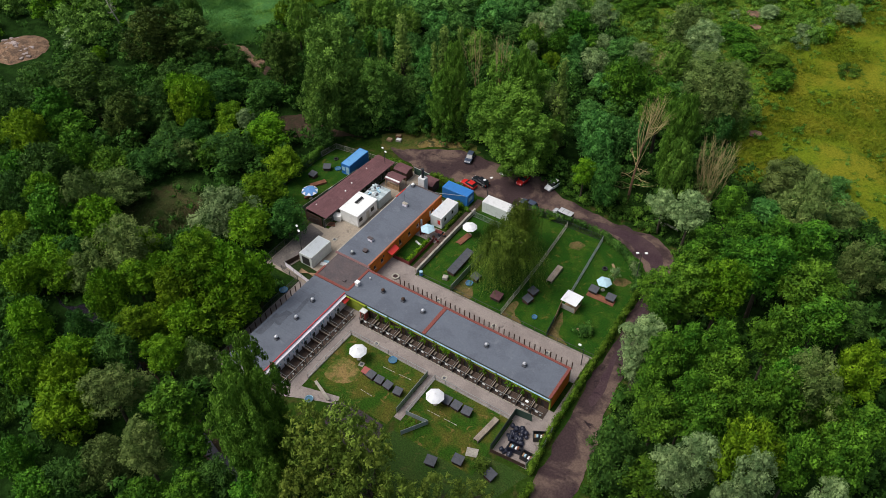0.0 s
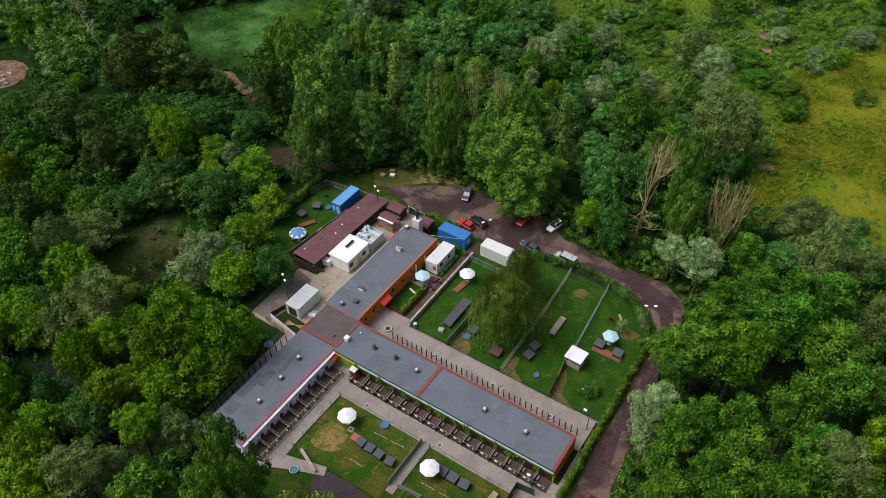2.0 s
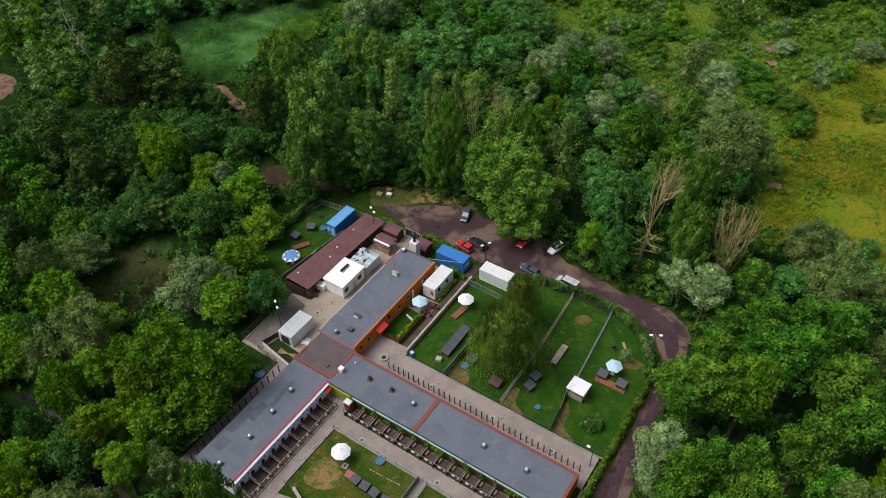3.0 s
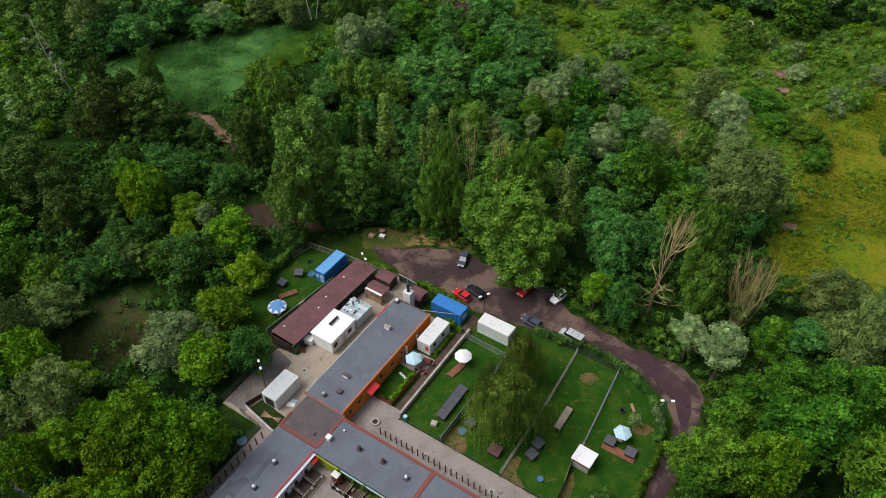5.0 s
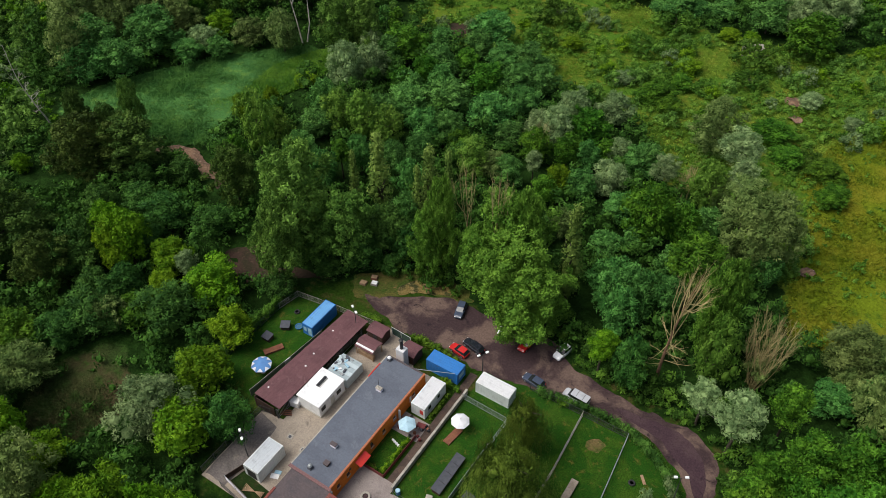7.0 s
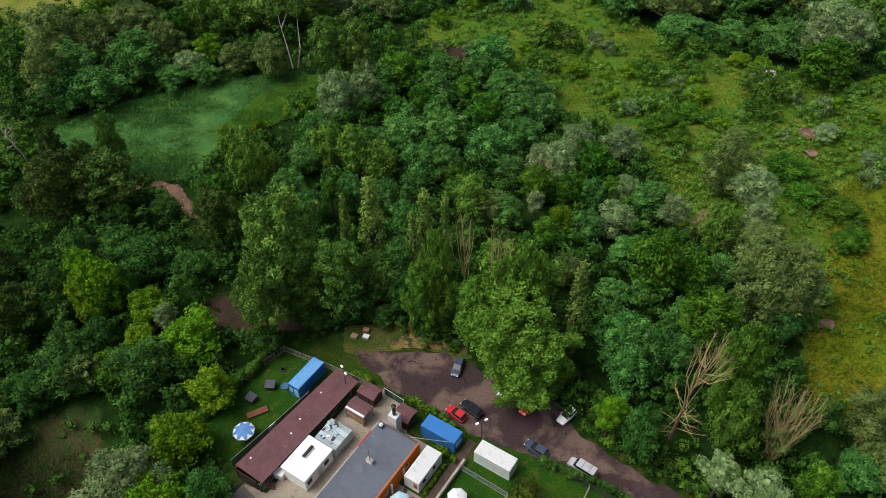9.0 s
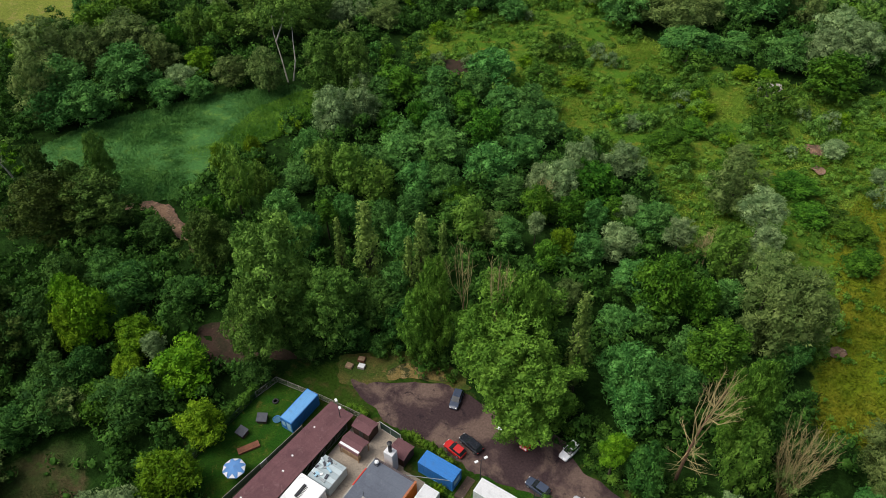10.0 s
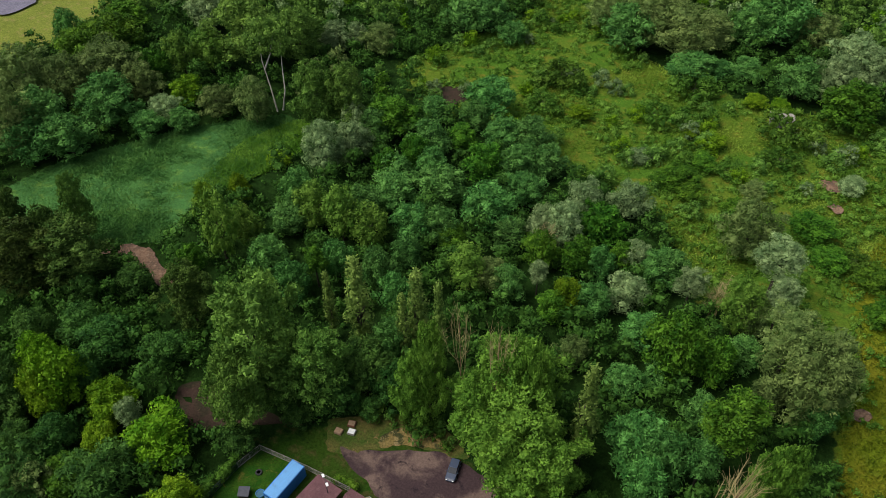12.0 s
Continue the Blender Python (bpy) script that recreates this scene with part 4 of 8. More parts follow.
tower = thing("boiler_chimney", "free-standing white chimney with a black flue", "chimney", (-6.1, 33.0, 0))
part("shaft", Shape().soft_box(-0.8, 0.8, -0.65, 0.65, 0, 4.6, 0.05), CONT_ROOF, tower)
part("flue", Shape().tube((0, 0, 4.6), (0, 0, 6.6), 0.28, n=10), BLACK, tower)
part("rain_cap", Shape().tube((0, 0, 6.7), (0, 0, 6.8), 0.42, 0.1, n=10), BLACK, tower)

# ---- kennel runs ----


def kennel_run(name, width, depth, gate_mat, label):
    """A run with its front along x at y = -depth, from x = 0 to width."""
    ob = thing(name, label, "kennel run", group="kennel runs")
    part("floor_slab", box(0.06, width - 0.06, -depth, -0.14, 0.0, 0.12), RUN_FLOOR, ob)
    part("partition", box(-0.04, 0.04, -depth + 0.06, -0.14, 0, 0.85), BROWN_BOARD, ob)
    part("partition_rail", box(-0.055, 0.055, -depth + 0.06, -0.14, 0.853, 0.91), GREY_WOOD, ob, "pale weathered top rail")
    part("partition_bar", Shape().tube((0, -depth + 0.05, 1.72), (0, -0.14, 1.9), 0.022, n=5, caps=False), STEEL, ob)
    for x in (0.0, 0.85, 1.62):
        part("post", box(x - 0.04, x + 0.04, -depth - 0.04, -depth + 0.04, 0, 1.95 if x < 1 else 1.7), DARK_STEEL, ob)
    part("top_rail", box(0.05, width - 0.05, -depth - 0.03, -depth + 0.03, 1.66, 1.71), STEEL, ob)
    part("kerb", box(0.05, width - 0.05, -depth - 0.09, -depth + 0.01, 0, 0.2), CONCRETE, ob)
    s = Shape()
    for k in range(int(width / 0.3)):
        s.box(0.1 + 0.3 * k, 0.118 + 0.3 * k, -depth - 0.009, -depth + 0.009, 0.21, 1.66)
    part("gate_grille", s, gate_mat, ob)
    part("sleeping_shelf", box(0.12, 0.5, -1.1, -0.3, 0.35, 0.42), GREY_WOOD, ob, "low plank shelf")
    part("feed_bowl", Shape().tube((1.75, -depth + 0.5, 0.123), (1.75, -depth + 0.5, 0.22), 0.14, 0.18, 10), STEEL, ob, "steel feed bowl")
    return ob


run = kennel_run("kennel_run", 2.4, 2.25, DARK_STEEL, "outdoor dog run with brown partitions and a barred gate")
part("name_plate", box(1.02, 1.5, -2.33, -2.29, 1.3, 1.62), WHITE, run, "white sign plate")
for i, x in enumerate(bays):
    (run if i == 0 else copy_thing(run, pose(x, 0, 0.05))).matrix_basis = pose(x, 0, 0.05)
side_run = kennel_run("kennel_run", 2.2, 2.85, DARK_STEEL, "outdoor dog run with dark brown floor and partitions")
for i, y in enumerate(wbays):
    m = pose(0, y, 0.05, 0, 0, 90)
    (side_run if i == 0 else copy_thing(side_run, m)).matrix_basis = m
back = thing("run_post", "short dark wooden post behind the kennel house", "post", (5.2, 6.95, 0.05), group="posts behind the kennel houses")
part("post", Shape().soft_box(-0.075, 0.075, 2.225, 2.375, 0, 1.6, 0.02), BROWN_BOARD, back)
part("post_cap", Shape().soft_box(-0.1, 0.1, 2.2, 2.4, 1.603, 1.66, 0.02), BROWN_BOARD, back)
for i in range(1, 36):
    copy_thing(back, pose(5.2 + 1.0 * i, 6.95, 0.05))
for i in range(16):
    copy_thing(back, pose(-7.35, -20.8 + 1.3 * i, 0.05, 0, 0, 90))

for i, x in enumerate(bays):
    crng = np.random.default_rng(300 + i)
    size = (0.9, 0.55, 1.2, 0.7, 1.0)[i % 5]
    plant_ = thing("climbing_plant", "yellow-green climbing plant on the lime green kennel front", "climbing plant", (x, -0.16, 0.05), group="plants on the kennel front")
    rows = [(crng.normal(0, 0.35 * size), -0.12 - 0.22 * abs(crng.normal(0, size)), crng.uniform(1.2, 2.9), crng.uniform(0.16, 0.32) * size, 1.2) for _ in range(9)]
    part("leaves", triangles("leaves", lobes_of_leaves(crng, rows, 26, 0.13, 0.3, 0), LEAF["Y"]), LEAF["Y"], plant_)
    part("stem", Shape().tube((0, -0.06, 0), (0, -0.05, 2.6), 0.03, 0.015, 5), BARK, plant_)

booth = thing("sentry_booth", "small red booth with a white roof beside the green wall", "booth", (4.7, -0.75, 0.05))
part("body", Shape().soft_box(-0.6, 0.6, -0.5, 0.42, 0, 2.0, 0.04), plain("brick_red_paint", (0.28, 0.05, 0.04)), booth)
part("roof", Shape().soft_box(-0.62, 0.62, -0.55, 0.44, 2.003, 2.15, 0.04), CONT_ROOF, booth)
part("door", box(-0.35, 0.35, -0.53, -0.503, 0.05, 1.8), BROWN_BOARD, booth)

# ---- fences, walls and hedges ----


def fence(name, points, height, label, post_mat=STEEL, panel=None, spacing=2.4, wires=True, kerb=0.0):
    ob = thing(name, label, "fence")
    for (ax, ay), (bx, by) in zip(points, points[1:]):
        length, turn = math.hypot(bx - ax, by - ay), math.degrees(math.atan2(by - ay, bx - ax))
        m = pose(ax, ay, 0.03, 0, 0, turn)
        n = max(1, round(length / spacing))
        for k in range(n + 1):
            p = m @ Vector((length * k / n, 0, 0))
            part("post", Shape().tube(p, p + Vector((0, 0, height + 0.1)), 0.05, n=5), post_mat, ob)
        for z in (0.12 + kerb, height):
            part("rail", Shape().box(0, length, -0.025, 0.025, z - 0.03, z + 0.03, m), post_mat, ob)
        if kerb:
            part("kerb", Shape().box(0, length, -0.09, 0.09, -0.02, kerb, m), CONCRETE, ob)
        if panel:
            part("panel", Shape().box(0.05, length - 0.05, -0.012, 0.012, 0.15, height - 0.05, m), panel, ob)
        elif wires:
            s = Shape()
            for k in range(int(length / 0.22)):
                s.box(0.1 + 0.22 * k, 0.113 + 0.22 * k, -0.006, 0.006, 0.1 + kerb, height, m)
            for k in range(6):
                z = 0.25 + kerb + (height - kerb - 0.3) * k / 6
                s.box(0, length, -0.006, 0.006, z, z + 0.014, m)
            part("wire_mesh", s, post_mat, ob)
    return ob


fence("mesh_fence", ((6.4, 12.9), (13.8, 12.95), (24.4, 12.9), (33.4, 12.85), (42.2, 13.0)), 1.2, "wire mesh fence on a concrete kerb along the path", kerb=0.25, post_mat=DARK_STEEL, wires=False)
fence("mesh_fence", ((13.8, 13.1), (13.9, 20), (14.1, 27.5)), 1.5, "wire fence with green netting between two pens", panel=GREEN_SHEET)
fence("mesh_fence", ((14.1, 27.6), (14.2, 32.6), (5.9, 32.8)), 1.4, "wire mesh fence behind the pen")
fence("mesh_fence", ((24.3, 13.1), (24.2, 29), (23.6, 40.2)), 1.4, "pale wire mesh fence between two pens", post_mat=CONCRETE)
fence("mesh_fence", ((32.6, 22.6), (31.2, 40.2)), 1.4, "pale wire mesh fence between two pens", post_mat=STEEL)
fence("mesh_fence", ((14.2, 40.3), (23.6, 40.3), (31.2, 40.3)), 1.4, "dark wire fence in front of the hedge", post_mat=DARK_STEEL)
fence("board_fence", ((33.4, 13.2), (33.0, 16.6)), 1.5, "dark green board fence", panel=DARK_GREEN, post_mat=DARK_GREEN)
fence("board_fence", ((33.0, 16.7), (32.2, 21.0)), 1.3, "tan timber board fence", panel=TAN_WOOD, post_mat=TAN_WOOD)
fence("mesh_fence", ((5.0, -4.9), (21.0, -4.9)), 1.1, "low wire fence along the lawn", post_mat=STEEL, wires=False, kerb=0.16, spacing=2.0)
fence("mesh_fence", ((22.5, -4.9), (36.8, -4.9)), 1.1, "low wire fence along the lawn", post_mat=STEEL, wires=False, kerb=0.16, spacing=2.0)
fence("mesh_fence", ((5.0, -5.0), (4.9, -16.2)), 1.1, "low wire fence along the lawn", post_mat=STEEL, wires=False, kerb=0.16, spacing=2.4)
fence("mesh_fence", ((21.0, -5.0), (21.0, -13.6)), 1.2, "grey-green netted fence between the lawns", panel=GREEN_SHEET)
fence("mesh_fence", ((22.5, -5.0), (22.5, -13.0)), 1.2, "wire fence between the lawns")
fence("sheet_fence", ((22.5, -13.1), (26.4, -12.7), (24.0, -16.6)), 1.1, "low enclosure of grey netting and white sheets", panel=plain("grey_netting", (0.25, 0.30, 0.31)))
fence("sheet_fence", ((-23.2, 14.6), (-22.4, 22.0)), 1.7, "green sheet fence beside the long shed", panel=GREEN_SHEET, post_mat=CONCRETE)
fence("sheet_fence", ((-22.2, 23.3), (-21.5, 30.6)), 1.7, "green sheet fence beside the long shed", panel=GREEN_SHEET, post_mat=CONCRETE)
fence("mesh_fence", ((-32.2, 31.5), (-31.4, 35.6), (-22.8, 36.8), (-15.4, 37.4)), 1.4, "wire mesh fence behind the lawn", post_mat=CONCRETE)
fence("mesh_fence", ((-32.3, 14.6), (-32.2, 31.4)), 1.4, "overgrown wire fence beside the wood", post_mat=DARK_GREEN)
fence("board_fence", ((-15.8, 1.4), (-8.6, 0.2)), 1.2, "pale sheet fence around a small pen", panel=WHITE_WALL)
fence("board_fence", ((-15.8, 1.5), (-14.9, 4.3)), 1.2, "brown board fence around a small pen", panel=BROWN_BOARD, post_mat=BROWN_BOARD)
fence("board_fence", ((-8.5, 0.3), (-7.5, 3.4)), 1.2, "dark red fence around a small pen", panel=MAROON, post_mat=MAROON)
fence("mesh_fence", ((-19.7, 0.4), (-19.9, 13.4), (-16.6, 14.0)), 1.5, "dark wire fence around the yard", post_mat=DARK_STEEL)
fence("mesh_fence", ((-11.3, -21.5), (-11.3, -0.2), (-15.7, 0.3)), 1.3, "dark wire fence beside the outer path", post_mat=DARK_STEEL)
fence("board_fence", ((0.0, 14.4), (3.6, 14.4), (3.7, 22.6)), 0.85, "low maroon board fence round the garden", panel=MAROON, post_mat=MAROON)
fence("gate", ((-11.6, 37.6), (-9.6, 37.5), (-7.6, 37.4)), 1.9, "wide yard gate with dark panels in a pale frame", panel=DARK_GREEN, post_mat=CONT_ROOF)
pipe = thing("overhead_pipe", "grey pipe from the office house to the blue container", "pipe", (-2.6, 31.7, 3.05))
part("tube", Shape().tube((0, 0, 0), (5.8, 2.9, -0.38), 0.055, n=7), STEEL, pipe)
part("bracket", box(-0.12, 0.12, -0.2, 0.06, -0.1, 0.12), DARK_STEEL, pipe)
fence("board_fence", ((36.95, -11.4), (36.9, -3.7), (39.6, -3.4)), 1.7, "dark green panel fence around the rubbish yard", panel=DARK_GREEN, post_mat=DARK_GREEN)
fence("sheet_fence", ((43.2, -3.4), (43.5, -8), (42.8, -11.0)), 1.4, "pale sheet fence around the rubbish yard", panel=plain("grey_sheet", (0.36, 0.38, 0.40)), post_mat=STEEL)
fence("board_fence", ((42.7, -11.1), (37.0, -11.6)), 0.9, "low brown board fence around the rubbish yard", panel=BROWN_BOARD, post_mat=BROWN_BOARD)

low = thing("garden_wall", "low weathered concrete wall along the pens", "wall")
for i in range(16):
    y = 13.4 + 1.3 * i
    part("block", Shape().soft_box(5.65, 6.05, y + 0.015, y + 1.285, 0.03, 1.0 + 0.03 * math.sin(i * 2.1), 0.03), CONCRETE, low)
frame_gate = thing("gate", "white gate frame in the green fence", "gate", (-22.3, 22.65, 0), 84)
s = Shape()
for a, b, c, d in ((-0.6, -0.52, 0, 1.7), (0.52, 0.6, 0, 1.7), (-0.52, 0.52, 1.62, 1.7), (-0.52, 0.52, 0.1, 0.18)):
    s.box(a, b, -0.04, 0.04, c, d)
part("gate_frame", s, WHITE, frame_gate)
part("gate_leaf", box(-0.52, 0.52, -0.02, 0.02, 0.18, 1.62), plain("pale_green_paint", (0.45, 0.52, 0.42)), frame_gate)


def hedge(points, width, height, label, seed, mat="H"):
    rng = np.random.default_rng(seed)
    ob = thing("hedge", label, "hedge")
    puffs, stems = [], Shape()
    for (ax, ay), (bx, by) in zip(points, points[1:]):
        length = math.hypot(bx - ax, by - ay)
        for k in range(int(length / 0.42)):
            t = (k + rng.uniform(0, 1)) * 0.42 / length
            x, y = ax + (bx - ax) * t + rng.normal(0, width * 0.12), ay + (by - ay) * t + rng.normal(0, width * 0.12)
            for z in (0.3, 0.65, 0.92):
                puffs.append((x + rng.normal(0, 0.1), y + rng.normal(0, 0.1), z * height, width * rng.uniform(0.36, 0.55), 0.8))
            if k % 4 == 0:
                stems.tube((x, y, 0), (x, y, height * 0.7), 0.04, 0.02, 4, False)
    part("leaves", triangles("leaves", lobes_of_leaves(rng, puffs, 11, 0.125, 0.1, 0), LEAF[mat]), LEAF[mat], ob)
    part("stem_tangle", stems, BARK, ob, kind="stuff")


hedge(((43.9, -12), (43.2, -6), (42.9, 2), (42.8, 12.6)), 1.2, 1.7, "long trimmed green hedge beside the dirt road", 1)
hedge(((42.8, 13), (42.7, 22), (42.6, 31)), 1.2, 1.7, "long trimmed green hedge beside the lawn", 2)
hedge(((42.0, 31), (40.6, 35.5), (35, 39.6), (31, 41)), 1.5, 1.7, "overgrown green hedge along the curve of the road", 3, "D")
hedge(((31, 41.2), (24, 41.4), (15, 40.2)), 1.4, 1.6, "overgrown green hedge along the dirt road", 4, "D")
hedge(((-8.0, 38.6), (-4, 38.8), (1.5, 38.2)), 1.5, 1.3, "low green hedge at the yard gate", 5)
hedge(((-18.5, 37.8), (-14.5, 38.6)), 1.4, 1.1, "low green hedge beside the shed", 6)
hedge(((3.1, 14.8), (3.2, 21.8)), 0.9, 1.2, "trimmed bright green hedge inside the maroon garden fence", 7, "Y")
hedge(((0.5, 14.9), (2.6, 14.9)), 0.6, 0.7, "low trimmed hedge inside the maroon garden fence", 12)
hedge(((3.7, 26.4), (3.8, 32)), 0.7, 0.9, "low green hedge beside the white container", 11)
hedge(((-33.2, 16), (-33.0, 24), (-32.8, 33)), 1.8, 2.2, "wild green hedge on the wood's edge", 8, "S")
hedge(((0.5, 33.8), (4.8, 33.4)), 1.0, 1.0, "green bushes between the containers", 9)
hedge(((46.4, -30), (46.0, -20), (44.8, -13)), 1.4, 1.8, "trimmed green hedge beside the dirt road", 10)

# ---- containers and small buildings ----


def container(x0, x1, y0, y1, h, body, top, label, door=None, windows=(), ribs_along_x=False):
    ob = thing("container", label, "container", ((x0 + x1) / 2, (y0 + y1) / 2, 0.03))
    w, d = (x1 - x0) / 2, (y1 - y0) / 2
    s = Shape().soft_box(-w + 0.04, w - 0.04, -d + 0.04, d - 0.04, 0.12, h - 0.02, 0.03)
    for k in range(int(2 * w / 0.3)):
        x = -w + 0.25 + 0.3 * k
        s.box(x, x + 0.12, -d + 0.005, -d + 0.06, 0.2, h - 0.25).box(x, x + 0.12, d - 0.06, d - 0.005, 0.2, h - 0.25)
    for k in range(int(2 * d / 0.3)):
        y = -d + 0.25 + 0.3 * k
        s.box(w - 0.06, w - 0.005, y, y + 0.12, 0.2, h - 0.25).box(-w + 0.005, -w + 0.06, y, y + 0.12, 0.2, h - 0.25)
    part("body", s, body, ob)
    f = Shape()
    for sx in (-1, 1):
        for sy in (-1, 1):
            f.box(min(sx * w, sx * (w - 0.14)), max(sx * w, sx * (w - 0.14)), min(sy * d, sy * (d - 0.14)), max(sy * d, sy * (d - 0.14)), 0, h)
    for sy in (-1, 1):
        f.box(-w + 0.14, w - 0.14, min(sy * d, sy * (d - 0.1)), max(sy * d, sy * (d - 0.1)), h - 0.2, h).box(-w + 0.14, w - 0.14, min(sy * d, sy * (d - 0.1)), max(sy * d, sy * (d - 0.1)), 0, 0.16)
    for sx in (-1, 1):
        f.box(min(sx * w, sx * (w - 0.1)), max(sx * w, sx * (w - 0.1)), -d + 0.14, d - 0.14, h - 0.2, h).box(min(sx * w, sx * (w - 0.1)), max(sx * w, sx * (w - 0.1)), -d + 0.14, d - 0.14, 0, 0.16)
    part("frame", f, body, ob)
    r = Shape().soft_box(-w + 0.1, w - 0.1, -d + 0.1, d - 0.1, h - 0.12, h + 0.02, 0.02)
    roof = part("roof", r, top, ob)
    if ribs_along_x:
        for k in range(int(2 * d / 0.45)):
            part("rib", Shape().box(-w + 0.15, w - 0.15, -d + 0.2 + 0.45 * k, -d + 0.36 + 0.45 * k, h + 0.021, h + 0.06), top, roof)
    else:
        for k in range(int(2 * w / 0.45)):
            part("rib", Shape().box(-w + 0.2 + 0.45 * k, -w + 0.36 + 0.45 * k, -d + 0.15, d - 0.15, h + 0.021, h + 0.06), top, roof)
    for face, a, b, z0, z1, mat, nm in windows:
        if face == "s":
            part(nm, box(a, b, -d - 0.03, -d, z0, z1), mat, ob)
        elif face == "e":
            part(nm, box(w, w + 0.03, a, b, z0, z1), mat, ob)
    return ob


container(6.9, 13.0, 35.1, 37.6, 2.6, CONT_WHITE, CONT_ROOF, "weathered white storage container beside the road", ribs_along_x=True, windows=(("e", -1.0, -0.05, 0.2, 2.35, CONT_ROOF, "door"), ("e", 0.05, 1.0, 0.2, 2.35, CONT_ROOF, "door")))
container(0.4, 3.0, 26.2, 32.3, 2.6, CONT_WHITE, CONT_ROOF, "white cabin container with small dark windows", windows=(("e", -2.0, -1.3, 1.2, 2.0, GLASS, "window"), ("e", 0.6, 1.2, 1.2, 2.0, GLASS, "window"), ("s", 0.4, 1.0, 0.9, 1.9, RED, "sign")))
container(-2.4, 3.7, 34.6, 37.1, 2.6, BLUE, BLUE, "bright blue storage container with a ribbed roof", ribs_along_x=True, windows=(("e", -0.8, 0.7, 0.9, 1.9, SKY_BLUE, "window"),))
container(-24.9, -22.6, 29.5, 36.0, 2.6, BLUE, BLUE_TOP, "blue storage container with a paler blue roof", windows=(("s", -0.9, -0.2, 0.9, 1.9, SKY_BLUE, "window"), ("s", 0.1, 0.9, 0.3, 2.1, SKY_BLUE, "door")))
container(-14.1, -11.2, 3.8, 9.4, 2.6, CONT_WHITE, plain("ribbed_zinc", (0.52, 0.55, 0.56), rough=0.4, metal=0.3), "white container with a ribbed zinc roof in the yard", windows=(("e", -0.6, 0.4, 1.1, 1.9, CONT_ROOF, "window"), ("s", -0.9, 0.9, 0.2, 2.1, DARK_INSIDE, "opening")))

cabin = thing("white_cabin", "white flat-roofed cabin with a black roof grille", "cabin", (-13.2, 20.6, 0.05))
part("body", Shape().soft_box(-2.2, 2.2, -3.1, 3.1, 0, 2.75, 0.05), WHITE, cabin)
part("roof", Shape().soft_box(-2.35, 2.35, -3.25, 3.25, 2.753, 3.0, 0.06), WHITE, cabin)
g = Shape().box(-0.75, -0.35, -0.2, 2.0, 3.003, 3.2)
for k in range(9):
    g.box(-0.35, 0.05, -0.15 + 0.24 * k, -0.05 + 0.24 * k, 3.003, 3.08)
part("roof_grille", g, BLACK, cabin, "black roof grille")
part("door", box(2.2, 2.24, -0.4, 0.5, 0.1, 2.1), plain("cream_paint", (0.55, 0.53, 0.46)), cabin)
for y in (-2.2, 1.6):
    part("window", box(2.2, 2.24, y - 0.5, y + 0.5, 1.1, 2.0), GLASS, cabin)
part("base_trim", box(-2.24, 2.24, -3.14, 3.14, 0, 0.25), plain("cream_trim", (0.5, 0.48, 0.4)), cabin)
tank = thing("water_tank", "white plastic storage box in the yard", "storage box", (-16.0, 17.3, 0.05), 12)
part("body", Shape().soft_box(-0.75, 0.75, -0.6, 0.6, 0, 1.15, 0.08), WHITE, tank)
part("lid", Shape().soft_box(-0.8, 0.8, -0.65, 0.65, 1.153, 1.3, 0.06), WHITE, tank)
house = thing("greenhouse", "greenhouse of milky plastic sheets cluttered with junk on top", "greenhouse", (-12.9, 26.3, 0.05))
for x in (-1.9, -0.6, 0.7, 1.9):
    for y in (-2.0, 0, 2.0):
        part("post", box(x - 0.04, x + 0.04, y - 0.04, y + 0.04, 0, 2.2), STEEL, house)
part("side_sheet", box(1.95, 1.98, -2.05, 2.05, 0.1, 2.1), CLEAR_SHEET, house)
part("end_sheet", box(-1.95, 1.95, -2.08, -2.05, 0.1, 2.1), CLEAR_SHEET, house)
for i in range(5):
    y = -2.1 + 0.84 * i
    part("roof_sheet", Shape().box(-2.0, 2.05, y, y + 0.80, 2.22 + 0.02 * (i % 2), 2.25 + 0.02 * (i % 2)), CLEAR_SHEET if i % 2 else plain("grey_sheet_b", (0.33, 0.39, 0.40), rough=0.35), house)
rj = random.Random(3)
for i in range(16):
    x, y, a = rj.uniform(-1.8, 1.6), rj.uniform(-1.9, 1.9), rj.uniform(0, 180)
    junk = thing(rj.choice(("plastic_crate", "board")), "discarded pale board or crate on the greenhouse roof", "clutter", (-12.9 + x, 26.3 + y, 2.33), a)
    part("body", Shape().soft_box(-rj.uniform(0.2, 0.6), rj.uniform(0.2, 0.5), -0.15, 0.18, 0, rj.uniform(0.08, 0.3), 0.02), rj.choice((WHITE, SKY_BLUE, STEEL, CLEAR_SHEET, SLATE)), junk)


